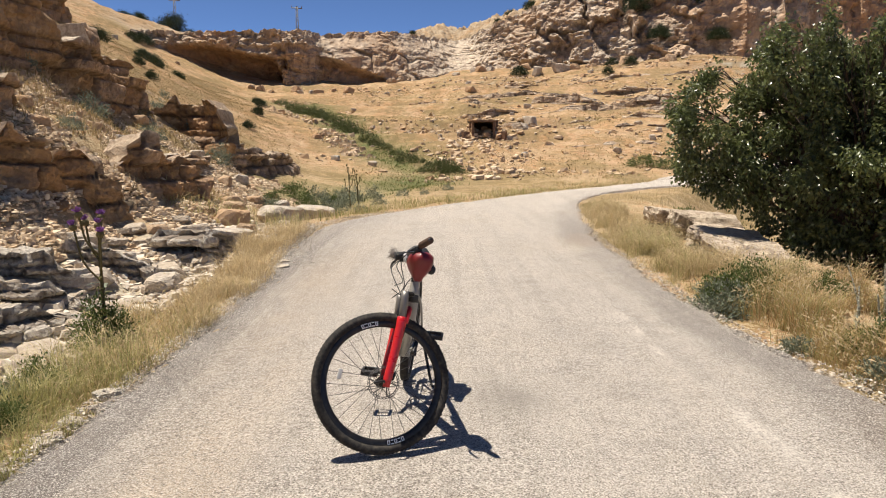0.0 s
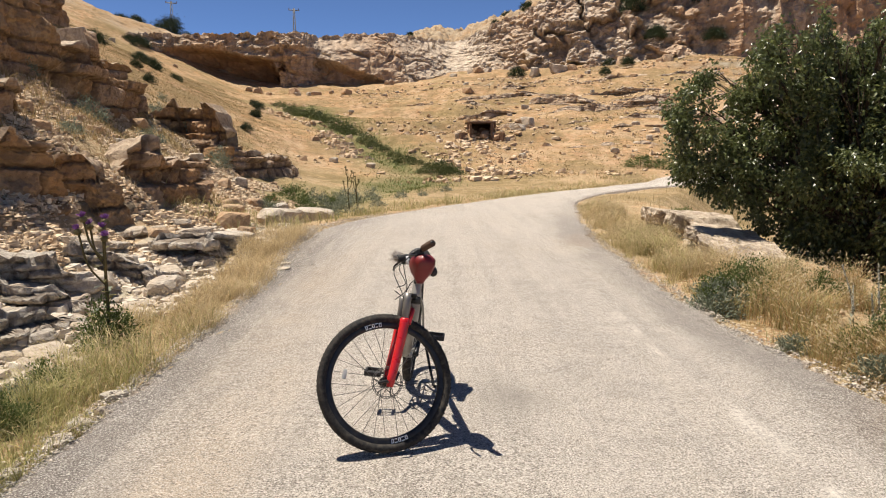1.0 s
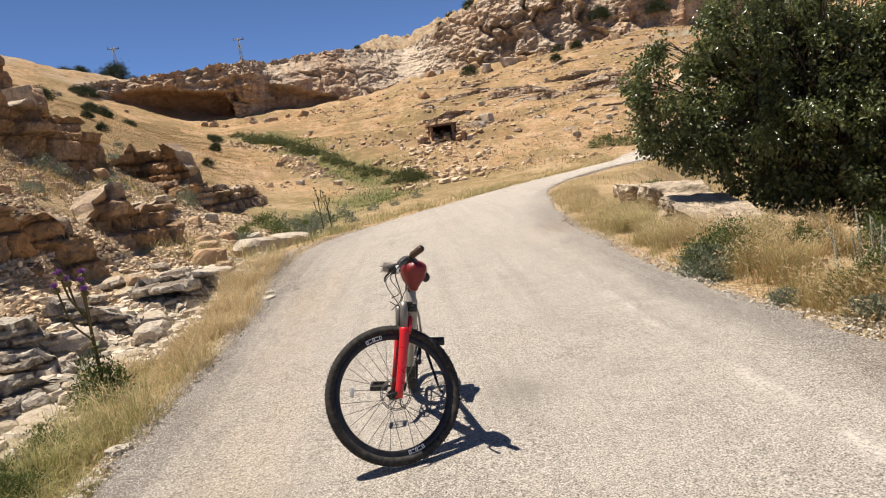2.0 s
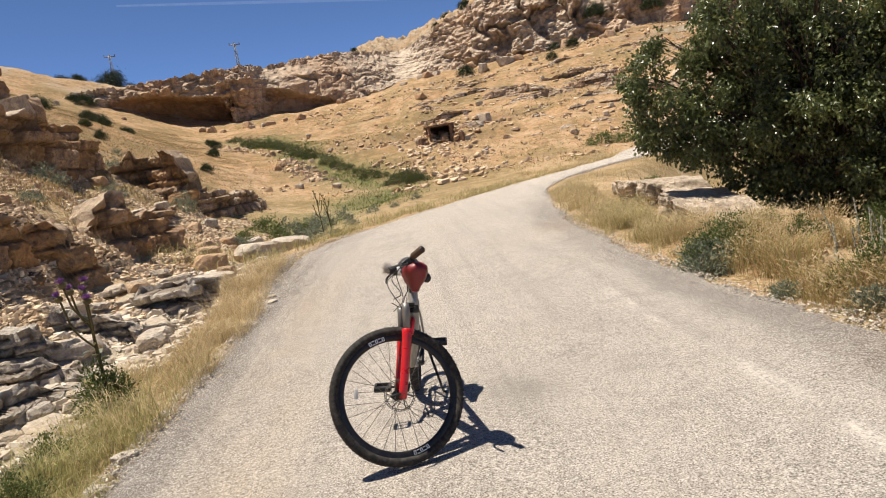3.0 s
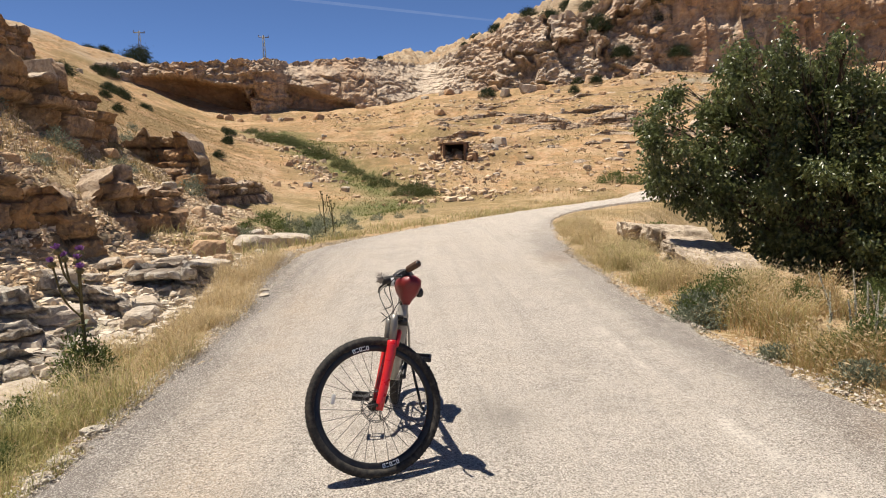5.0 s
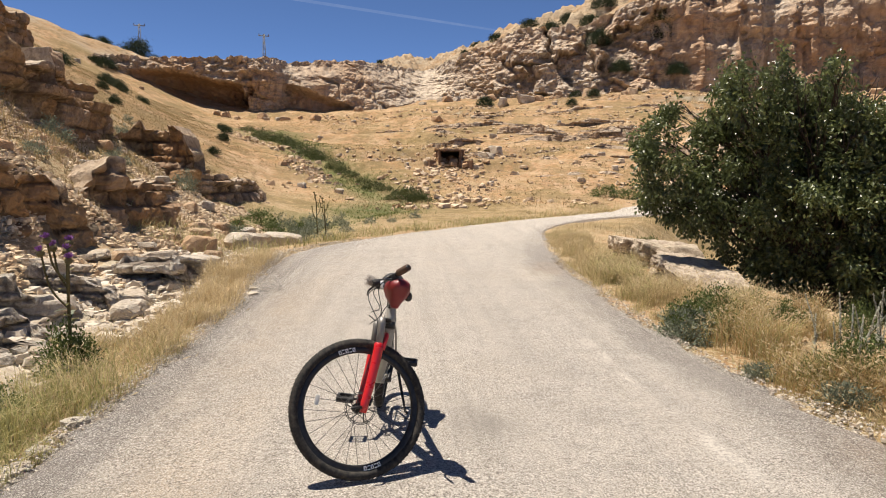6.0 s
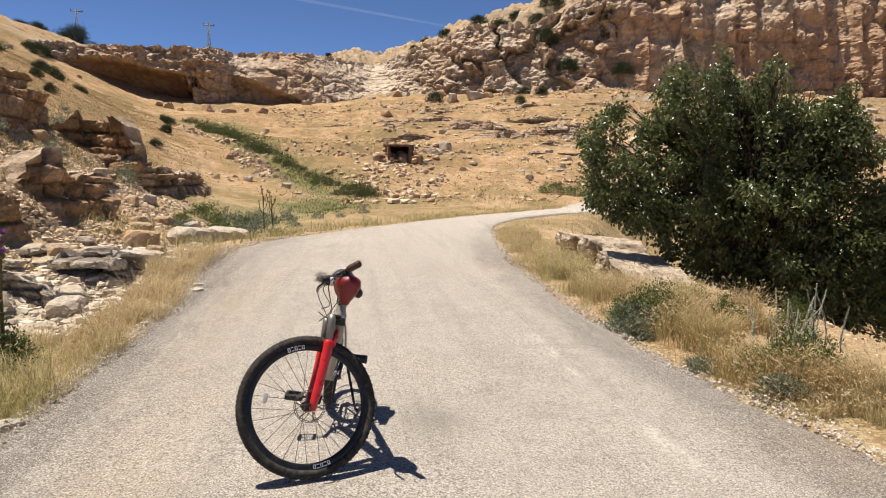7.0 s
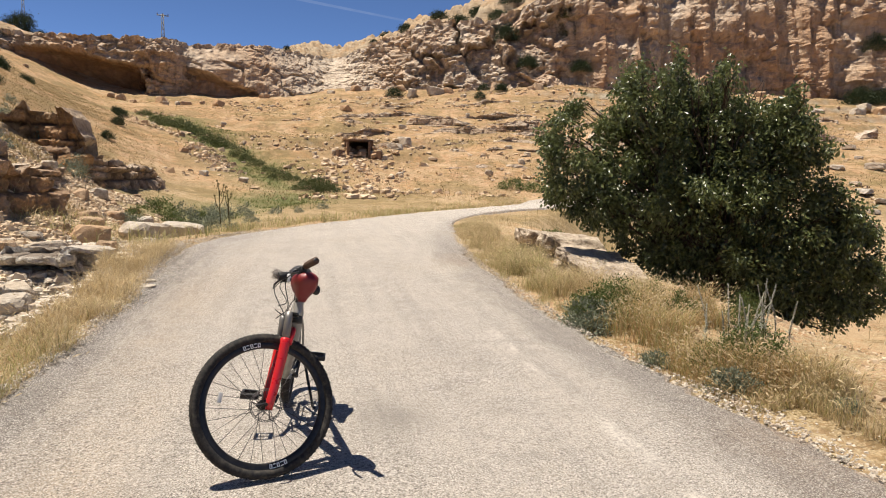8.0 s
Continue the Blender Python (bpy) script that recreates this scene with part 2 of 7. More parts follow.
def make_road_material():
    n = Nodes("bleached_chip_seal", 0.9, 0.2)
    p = n.place()
    big, mid = n.noise(p, 0.5, 4), n.noise(n.node("Mapping", 0, Vector=p, Scale=(2.6, 0.10, 1)), 1.6, 5, 0.6)
    blot = n.noise(p, 5.5, 5, 0.65)
    chips = n.voronoi(p, 125, out=1)
    gaps = n.voronoi(p, 125, "DISTANCE_TO_EDGE")
    fine = n.noise(p, 34, 5, 0.65)
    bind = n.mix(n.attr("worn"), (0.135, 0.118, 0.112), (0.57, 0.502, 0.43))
    bind = n.mix(n.ramp(mid, (0.49, 0.0), (0.6, 0.8)), bind, (0.56, 0.49, 0.405))
    bind = n.mix(n.ramp(mid, (0.40, 0.4), (0.49, 0.0)), bind, (0.27, 0.235, 0.195))
    bind = n.mix(n.ramp(big, (0.5, 0.0), (0.66, 0.5)), bind, (0.50, 0.41, 0.31))
    bind = n.mix(n.ramp(n.noise(p, 1.3, 6, 0.7), (0.40, 0.45), (0.5, 0.0)), bind, (0.30, 0.26, 0.225))
    grey = n.node("RGBToBW", 0, Color=chips)
    stone = n.ramp(grey, (0.1, (0.15, 0.135, 0.12)), (0.5, (0.42, 0.38, 0.325)), (0.9, (0.80, 0.75, 0.685)))
    color = n.mix(n.ramp(gaps, (0.03, 0.0), (0.14, 0.8)), bind, stone)
    color = n.mix(n.ramp(fine, (0.34, 0.6), (0.5, 0.0)), color, (0.15, 0.125, 0.10))
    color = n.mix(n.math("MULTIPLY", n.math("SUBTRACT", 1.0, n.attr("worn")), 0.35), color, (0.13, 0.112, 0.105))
    color = n.mix(n.math("MULTIPLY", n.attr("dust"), n.ramp(fine, (0.35, 0.25), (0.6, 0.75))), color, (0.60, 0.455, 0.30))
    pits = n.noise(p, 115, 3, 0.7)
    color = n.mix(n.ramp(pits, (0.37, 0.9), (0.45, 0.0)), color, (0.075, 0.062, 0.052))
    color = n.mix(n.ramp(pits, (0.54, 0.0), (0.62, 0.8)), color, (0.82, 0.77, 0.69))
    color = n.mix(n.ramp(blot, (0.34, 0.22), (0.48, 0.0)), color, (0.26, 0.22, 0.18))
    color = n.mix(n.ramp(blot, (0.56, 0.0), (0.7, 0.25)), color, (0.62, 0.545, 0.45))
    color = n.mix(n.math("MULTIPLY", n.attr("scuff"), n.ramp(fine, (0.4, 0.2), (0.55, 0.9))), color, (0.78, 0.72, 0.63))
    lumps = n.voronoi(p, 38, out=1)
    spots = n.node("RGBToBW", 0, Color=lumps)
    inner = n.ramp(n.voronoi(p, 38), (0.16, 1.0), (0.26, 0.0))
    color = n.mix(n.math("MULTIPLY", inner, n.ramp(spots, (0.72, 0.0), (0.78, 0.8))), color, (0.80, 0.74, 0.65))
    color = n.mix(n.math("MULTIPLY", inner, n.ramp(spots, (0.22, 0.75), (0.28, 0.0))), color, (0.11, 0.095, 0.085))
    color = n.mix(n.attr("patch"), color, (0.22, 0.20, 0.175))
    color = n.mix(n.math("MULTIPLY", n.attr("dirt"), n.ramp(fine, (0.35, 0.3), (0.6, 1.0))), color, n.ramp(pits, (0.35, (0.30, 0.20, 0.125)), (0.65, (0.52, 0.40, 0.28))))
    height = n.math("ADD", n.math("MINIMUM", gaps, 0.2), n.math("MULTIPLY", fine, 0.15))
    return n.done(color, 0.88, n.bump(height, 1.0, 0.02))


def plain(name, color, rough=0.5, metal=0.0, gloss=0.5, spots=0.25, scale=30):
    """Paint, rubber or metal with a little dust and unevenness."""
    n = Nodes(name, rough, gloss)
    n.bsdf.inputs["Metallic"].default_value = metal
    f = n.noise(n.place(False), scale, 5, 0.6)
    dusty = tuple(c * 0.55 + 0.45 * d * 0.5 for c, d in zip(color, (0.5, 0.42, 0.32)))
    c = n.mix(n.ramp(f, (0.42, 0.0), (0.75, spots)), color, dusty)
    r = n.math("ADD", n.math("MULTIPLY", f, 0.3), rough - 0.12)
    return n.done(c, r)


def leaf_material(name, dark, light, rough=0.45, gloss=0.5, glow=0.25):
    """Leaves and blades: each its own tone, some light through them."""
    n = Nodes(name, rough, gloss)
    own = n.node("NewGeometry", 8)
    v = n.noise(n.place(), 1.3, 3)
    c = n.mix(n.math("ADD", n.math("MULTIPLY", own, 0.7), n.math("MULTIPLY", v, 0.3)), dark, light)
    n.done(c)
    thin = n.node("BsdfTranslucent", 0, Color=c)
    both = n.node("MixShader", 0, i0=glow, i1=n.bsdf.outputs[0], i2=thin)
    n.tree.links.new(both, n.tree.nodes["Material Output"].inputs[0])
    return n.mat


GROUND, CLIFF, ROAD = make_ground_material(), make_cliff_material("limestone_cliff"), make_road_material()
OUTCROP = make_cliff_material("tan_bedded_limestone", 4.5, (0.19, 0.120, 0.066), (0.37, 0.25, 0.145), (0.54, 0.40, 0.25), ((0.24, 0.135, 0.06), (0.41, 0.245, 0.118), (0.54, 0.365, 0.195)),
                              ((0.22, 0.105, 0.042), (0.36, 0.19, 0.082), (0.46, 0.28, 0.14)), 1.0)
TAN_ROCK = make_rock_material("tan_limestone", (0.20, 0.13, 0.08), (0.43, 0.31, 0.20), (0.56, 0.45, 0.32), (0.46, 0.275, 0.14))
PALE_ROCK = make_rock_material("pale_grey_limestone", (0.17, 0.15, 0.125), (0.44, 0.39, 0.325), (0.62, 0.57, 0.49), (0.48, 0.37, 0.25))

# ---- the land ----
LEFT_EDGE = ((-6, -1.92), (4, -1.9), (8.5, -1.96), (11, -2.3), (14.2, -2.5), (17.2, -1.6), (20.0, -0.05), (24.0, 2.2), (28.0, 4.75), (38.5, 12.2))
RIGHT_EDGE = ((-6, 2.95), (3.2, 2.88), (4.5, 2.83), (5.0, 2.68), (5.6, 2.56), (6.4, 2.53), (8.4, 2.58), (11, 2.66), (14, 2.92), (18.5, 3.55), (23, 4.6), (26.5, 6.2), (31, 9.2), (34.5, 13.0))


def at(table, v):
    return np.interp(v, [a for a, b in table], [b for a, b in table])


TOE = ((-10, -5.6), (5, -5.3), (9, -4.6), (12, -4.4), (20, -4.6), (30, -5.8), (50, -10.5), (75, -21.5), (95, -30.5))
FLOOR = ((-60, 0.0), (25, 0.0), (36, 0.02), (42, 0.6), (54, 3.4), (80, 8.0), (100, 12.8), (140, 20))
STREAM = ((0, -3.8), (12, -3.9), (20, -4.2), (30, -3.0), (39, -0.6), (48, -4.5), (60, -9.5), (76, -17.5), (90, -23))
CLIFF_Y = ((-75, 86), (-50, 93), (-36, 97), (-20, 99), (-5, 103), (4, 109), (9, 108), (14, 104), (28, 101), (40, 97), (70, 91), (100, 80), (130, 62))
CLIFF_TOP = ((-75, 20), (-50, 18.4), (-37, 17.7), (-20, 18.0), (-8, 19.2), (4, 20.5), (10, 22), (16, 24.2), (26, 24.5), (38, 29), (70, 32), (130, 33))
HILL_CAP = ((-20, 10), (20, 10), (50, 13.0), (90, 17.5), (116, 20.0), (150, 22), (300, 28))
UPLAND = ((-75, 22), (-45, 19.6), (-30, 19.6), (-14, 21.8), (-8, 23.4), (0, 25.6), (8, 26.4), (14, 27.4), (18, 30.4), (37, 36.5), (80, 43), (130, 46))


def cliff_lean(x):
    """How far the cliff leans back from foot to rim."""
    right, wall, slab = smooth(8, 13, x), smooth(33, 38, x), np.exp(-((x - 3) / 6.5) ** 2)
    beside = smooth(-20.5, -17.5, x) * (1 - smooth(2, 8, x))
    return 2.0 + 3.4 * beside + 4.2 * right * (1 - wall) + 0.8 * wall + 9 * slab


def base_height(x, y):
    """The land without its small relief."""
    edge = at(RIGHT_EDGE, y)
    z = at(FLOOR, y + 0.10 * np.maximum(x - 20, 0) + 0.5 * np.clip(x - 12, 0, 22) * smooth(70, 95, y))
    # the dip beside the road, where the tree stands
    dip = smooth(edge + 2.3, edge + 5.2, x) * (1 - smooth(24, 44, y)) * (1 - 0.6 * smooth(25, 60, x))
    z = z - 1.45 * dip
    # the shoulder falls gently from the road to the stream bed
    z = z - 0.30 * smooth(0.5, 1.6, at(LEFT_EDGE, y) - x) * (1 - smooth(16, 30, y))
    # the stream bed
    s = np.abs(x - at(STREAM, y))
    z = z - 0.30 * np.exp(-(s / 1.4) ** 2) * (1 - smooth(60, 90, y))
    # the left hillside
    d = at(TOE, y) - x
    rise = 0.74 - 0.26 * smooth(22, 60, y)
    hill = rise * (d + 0.9 * fbm(x * 0.13, y * 0.13, 0, 3, seed=3)) + at(FLOOR, y) - 0.1
    hill = hill + 0.35 * smooth(0.0, 1.3, d) * (1 - smooth(13, 19, y)) - 0.5 * smooth(15, 19, y) * (1 - smooth(26, 34, y))
    # crest raised towards the left to fit the skyline from the camera
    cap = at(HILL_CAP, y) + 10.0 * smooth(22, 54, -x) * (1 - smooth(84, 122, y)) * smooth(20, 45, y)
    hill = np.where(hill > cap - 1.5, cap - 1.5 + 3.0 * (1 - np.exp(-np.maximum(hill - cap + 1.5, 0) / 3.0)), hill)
    z = z - 1.7 * smooth(62, 94, y) * (1 - smooth(-6, 9, x))
    k = 0.9
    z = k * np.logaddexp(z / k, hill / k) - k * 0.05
    # the plateau behind the cliffs
    b = y - at(CLIFF_Y, x) - cliff_lean(x) - 6.5 * smooth(-40, -36, x) * (1 - smooth(-20, -17, x))
    top, far = at(CLIFF_TOP, x), at(UPLAND, x)
    up = np.where(b < 4.5, top - 0.6, top - 0.6 + (far - top) * np.clip((b - 4.5) / (26 - 13 * np.exp(-((x - 2) / 9) ** 2)), 0, 1)) + 0.02 * np.maximum(b - 30, 0)
    return z + (np.maximum(up, z) - z) * smooth(1.8, 4.5, b)


FAR_ROAD = np.array([(7.0, 29.5), (12.0, 36.0), (20.5, 41.7), (31.0, 50.5), (41.5, 64.0)])


def road_mask(x, y, soft=0.35):
    """1 on the road, falling to 0 beside its edges."""
    inside = np.minimum(x - at(LEFT_EDGE, y), at(RIGHT_EDGE, y) - x)
    m = np.where(y < 33.5, smooth(-0.06 - max(soft - 0.35, 0), 0.2, inside), 0.0)
    for a, b in zip(FAR_ROAD, FAR_ROAD[1:]):
        t = np.clip(((x - a[0]) * (b[0] - a[0]) + (y - a[1]) * (b[1] - a[1])) / ((b - a) ** 2).sum(), 0, 1)
        d = np.hypot(x - a[0] - t * (b[0] - a[0]), y - a[1] - t * (b[1] - a[1]))
        m = np.maximum(m, 1 - smooth(2.5, 2.8 + max(soft - 0.35, 0), d))
    return m


def rockiness(x, y):
    """How much bare rock shows on the left hillside and in the stream bed."""
    d = at(TOE, y) - x
    band = smooth(0.0, 0.8, d) * (1 - smooth(5.5 - 0.05 * y, 9.0, d + 1.6 * fbm(x * 0.3, y * 0.3, 0, 2, seed=9))) * (1 - smooth(26, 36, y))
    band2 = np.exp(-((d - 3.5 - 0.10 * y) / 2.2) ** 2) * (1 - smooth(40, 60, y)) * smooth(6, 10, y)
    n = fbm(x * 0.45, y * 0.45, 0, 4, seed=21)
    bed = smooth(-5.6, -4.6, x) * (1 - smooth(-3.3, -2.5, x)) * (1 - smooth(13, 18, y))
    return np.clip(np.maximum(band * (0.55 + 1.1 * n), band2 * (0.35 + 1.4 * n)) + bed * 0.9, 0, 1)


def land_height(x, y):
    """The land with ledges, lumps and terraces."""
    z = base_height(x, y)
    rock = rockiness(x, y)
    flat = road_mask(x, y)
    far = smooth(30, 60, y)
    # rock ledges, stepped along the bedding
    warp = z + 0.35 * fbm(x * 0.5, y * 0.5, 0, 3, seed=31) + 0.10 * x * 0.3
    step = 0.62 + 0.25 * vnoise(x * 0.11, y * 0.11, 0, 33)
    q = warp / step
    f = q - np.floor(q)
    ledge = (np.floor(q) + smooth(0.62, 0.92, f)) * step - warp
    side = smooth(-0.5, 1.0, at(TOE, y) - x)
    z = z + ledge * rock * side * (1 - far) * 0.4
    # slabs in the stream bed
    slab = ridged(x * 0.55 + 0.2 * y, y * 0.8, 0, 3, seed=41)
    z = z + rock * (1 - side) * (0.16 * slab + 0.10 * fbm(x * 2.2, y * 2.2, 0, 3, seed=43)) * (1 - far)
    z = z + rock * 0.12 * fbm(x * 1.7, y * 1.7, z * 1.7, 4, seed=51) * (1 - far)
    # long terraces on the far hillside
    line = z + 0.5 * fbm(x * 0.05, y * 0.05, 0, 2, seed=61) - 0.016 * x
    q = line / 1.55
    f = q - np.floor(q)
    broken = smooth(-0.25, 0.3, fbm(x * 0.12, y * 0.05, 0, 3, seed=63))
    slope = far * smooth(-3, 6, x - at(STREAM, y)) * (1 - smooth(94, 98, y))
    z = z + ((np.floor(q) + smooth(0.7, 0.95, f)) * 1.55 - line) * 0.62 * broken * slope
    # general lumps
    lump = 0.10 * fbm(x * 0.8, y * 0.8, 0, 4, seed=71) + far * 0.45 * fbm(x * 0.16, y * 0.16, 0, 4, seed=73)
    b = y - at(CLIFF_Y, x)
    lump = lump + smooth(4, 12, b) * ((0.7 + 1.1 * smooth(4, 16, x)) * ridged(x * 0.12, y * 0.12, 0, 4, seed=77) + (0.5 + 0.7 * smooth(-8, 6, x)) * fbm(x * 0.5, y * 0.5, 0, 4, seed=79) + (0.4 + 0.7 * smooth(-14, 0, x)) * fbm(x * 0.9, y * 0.9, 0, 4, seed=80))
    z = z + lump * (1 - road_mask(x, y, 1.1))
    return z * (1 - flat) + (base_height(x, y) - 0.07) * flat


def spaced(*runs):
    """Coordinates from runs of (start, end, step)."""
    return np.concatenate([np.arange(a, b, s) for a, b, s in runs])


def make_ground():
    xs = spaced((-2500, -300, 200), (-300, -100, 12), (-100, -40, 1.4), (-40, -20, 0.35), (-20, -10, 0.12), (-10, -2, 0.055), (-2, 3, 0.25), (3, 7, 0.1),
                (7, 14, 0.22), (14, 40, 0.4), (40, 110, 0.7), (110, 300, 10), (300, 2600, 200))
    ys = spaced((-2500, -200, 200), (-200, -20, 15), (-20, 3, 0.8), (3, 15, 0.06), (15, 26, 0.11), (26, 45, 0.22), (45, 112, 0.34), (112, 150, 0.55), (150, 300, 8), (300, 2600, 200))
    x, y = np.meshgrid(xs, ys)
    z = land_height(x, y)
    dzx = np.gradient(z, axis=1) / np.gradient(x, axis=1)
    dzy = np.gradient(z, axis=0) / np.gradient(y, axis=0)
    steep = np.sqrt(dzx ** 2 + dzy ** 2)
    rock = rockiness(x, y)
    near = (1 - smooth(30, 45, y)) * smooth(1, 4, y)
    # the ledges' faces stand out or are undercut
    nx, ny = -dzx / np.maximum(steep, 1e-6), -dzy / np.maximum(steep, 1e-6)
    out = 0.16 * fbm(x * 1.1, y * 1.1, z * 6, 3, seed=83) * smooth(0.7, 1.8, steep) * near * (1 - road_mask(x, y))
    px, py = x + nx * out, y + ny * out
    n1 = fbm(x * 0.25, y * 0.25, 0, 4, seed=91)
    n2 = fbm(x * 1.3, y * 1.3, 0, 4, seed=93)
    d = at(TOE, y) - x
    verge = smooth(-0.2, 0.3, at(LEFT_EDGE, y) - x) * (1 - smooth(0.5, 1.0, at(LEFT_EDGE, y) - x)) * (y < 40)
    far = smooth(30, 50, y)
    rockmask = np.clip(smooth(0.75, 1.35, steep + 0.35 * n2) * (0.35 + 0.65 * np.maximum(rock, far)) + rock * smooth(0.3, 0.8, rock + 0.4 * n2) * (0.35 + 0.5 * (x > at(TOE, y))), 0, 1)
    uplandmask = smooth(2, 6, y - at(CLIFF_Y, x))
    rockmask = np.maximum(rockmask, uplandmask * smooth(-0.35, 0.05, n1 + 0.8 * n2 + 0.3 * smooth(5, 15, x) + 0.45 * smooth(-14, -4, x)))
    grass = np.clip(smooth(-0.35, 0.25, n1 + 0.35 * n2 + 0.35 * smooth(2, 12, d) - 0.35 * far), 0, 1) * (1 - verge * 0.3)
    s = np.abs(x - at(STREAM, y) + 1.5 * n1)
    green = np.exp(-(s / (1.0 + 0.03 * y)) ** 2) * smooth(17, 24, y) * (1 - smooth(72, 84, y)) * (0.75 + 0.5 * n2)
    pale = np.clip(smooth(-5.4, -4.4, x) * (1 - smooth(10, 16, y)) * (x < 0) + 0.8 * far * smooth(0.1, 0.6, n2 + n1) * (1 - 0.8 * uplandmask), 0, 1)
    scree = smooth(-1.0, 0.3, d) * (1 - smooth(4.5, 6.5, d)) * (1 - smooth(15, 20, y)) * (y > 2)
    rubble = np.clip(np.maximum(0.25 + smooth(-0.5, 0.4, -n1) * 0.75, 1.3 * scree), 0, 1)
    edge = np.exp(-((x - at(RIGHT_EDGE, y)) / 0.55) ** 2) + np.exp(-((at(LEFT_EDGE, y) - x) / 0.4) ** 2)
    rubble = np.clip(np.maximum(rubble, edge * (y < 36)), 0, 1)
    rubble = rubble * (1 - 0.85 * far) * (1 - 0.9 * smooth(4.5, 8.0, d))
    green = np.maximum(green, 0.5 * uplandmask * smooth(8, 14, x) * (0.7 + n2))
    bare = smooth(0.8, 1.3, x - at(RIGHT_EDGE, y)) * (1 - smooth(12, 16, y)) * (x < 20)
    rubble = np.maximum(rubble, 0.7 * bare)
    grass = grass * (1 - 0.8 * scree) * (1 - 0.85 * bare)
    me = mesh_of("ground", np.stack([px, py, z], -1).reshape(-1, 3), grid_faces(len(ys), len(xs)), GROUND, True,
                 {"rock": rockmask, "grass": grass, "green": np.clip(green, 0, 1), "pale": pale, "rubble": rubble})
    return tagged(new("ground", me), "dry stony hillside ground with yellow grass and rock ledges", "ground", kind="structure")


ground = make_ground()


def make_road():
    """The single-track road: its two edges, with ragged sides and a slight crown."""
    le = [(x, y) for y, x in LEFT_EDGE] + [(20, 44), (30, 53), (40, 66)]
    re = [(x, y) for y, x in RIGHT_EDGE] + [(21, 39.3), (32, 48), (43, 62)]

    def resample(pts, k):
        p = np.array(pts, float)
        s = np.concatenate([[0], np.cumsum(np.hypot(*np.diff(p, axis=0).T))])
        t = np.linspace(0, s[-1], 400)
        q = np.stack([np.interp(t, s, p[:, 0]), np.interp(t, s, p[:, 1])], -1)
        w = np.hanning(31)
        w /= w.sum()
        ext = np.concatenate([np.repeat(q[:1], 15, 0), q, np.repeat(q[-1:], 15, 0)])
        q = np.stack([np.convolve(ext[:, i], w, "valid") for i in (0, 1)], -1)
        q[0], q[-1] = p[0], p[-1]
        s = np.concatenate([[0], np.cumsum(np.hypot(*np.diff(q, axis=0).T))])
        t = s[-1] * np.linspace(0, 1, k) ** 1.6
        return np.stack([np.interp(t, s, q[:, 0]), np.interp(t, s, q[:, 1])], -1)

    k, cols = 420, 110
    a, b = resample(le, k), resample(re, k)
    u = np.linspace(0, 1, cols)
    u = 0.5 - 0.5 * np.cos(u * math.pi) * (0.6 + 0.4 * np.abs(np.cos(u * math.pi)))
    u = (u - u[0]) / (u[-1] - u[0])
    x = a[:, None, 0] * (1 - u) + b[:, None, 0] * u
    y = a[:, None, 1] * (1 - u) + b[:, None, 1] * u
    wob = 0.16 * fbm(x * 1.3, y * 1.3, 0, 4, seed=101) + 0.13 * fbm(x * 6, y * 6, 0, 4, seed=103)
    x = x + wob * np.clip(np.abs(u - 0.5) * 2, 0, 1)[None] ** 6
    out = (a - b) / np.hypot(*(a - b).T)[:, None]
    x[:, 0], y[:, 0] = x[:, 0] + 0.4 * out[:, 0], y[:, 0] + 0.4 * out[:, 1]
    x[:, -1], y[:, -1] = x[:, -1] - 0.4 * out[:, 0], y[:, -1] - 0.4 * out[:, 1]
    z = base_height(x, y) + 0.012 * fbm(x * 0.9, y * 0.9, 0, 3, seed=105) + 0.003 * fbm(x * 14, y * 14, 0, 2, seed=107)
    z = z - 0.13 * (np.abs(2 * u - 1)[None] > 0.999) - 0.015 * smooth(0.95, 1.0, np.abs(2 * u - 1))[None]
    level = smooth(24, 40, y)
    z = z - base_height(x, y) * (1 - level)
    side = np.abs(2 * u - 1)[None] + 0.10 * fbm(x * 0.8, y * 0.8, 0, 3, seed=109) + 0.07 * fbm(x * 5, y * 3, 0, 4, seed=110)
    tracks = np.exp(-((u[None] - 0.28) / 0.12) ** 2) + np.exp(-((u[None] - 0.72) / 0.13) ** 2)
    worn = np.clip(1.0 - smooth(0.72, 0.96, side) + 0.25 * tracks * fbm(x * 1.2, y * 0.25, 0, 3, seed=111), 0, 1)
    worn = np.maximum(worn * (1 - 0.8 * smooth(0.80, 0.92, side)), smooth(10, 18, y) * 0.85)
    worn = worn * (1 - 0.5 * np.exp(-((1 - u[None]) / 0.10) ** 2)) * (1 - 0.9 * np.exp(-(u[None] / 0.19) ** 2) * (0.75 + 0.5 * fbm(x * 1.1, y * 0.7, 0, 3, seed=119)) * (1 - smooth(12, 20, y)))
    patch = 0.75 * np.exp(-(((x - 0.55) / 0.25) ** 2 + ((y - 4.45) / 0.35) ** 2)) * (0.6 + 0.4 * fbm(x * 5, y * 5, 0, 3, seed=113))
    lane = -1.2 + 0.12 * np.sin(y * 0.6)
    dust = np.exp(-((x - lane) / 0.30) ** 2) * (1 - smooth(8, 14, y)) * (0.55 + 0.6 * fbm(x * 2.5, y * 1.2, 0, 4, seed=121))
    scuff = np.exp(-((x - 1.74 - 0.03 * (5.5 - y)) / 0.05) ** 2) * smooth(2.2, 3.0, y) * (1 - smooth(6.0, 7.5, y)) * smooth(-0.1, 0.3, fbm(x * 6, y * 3.5, 0, 3, seed=123))
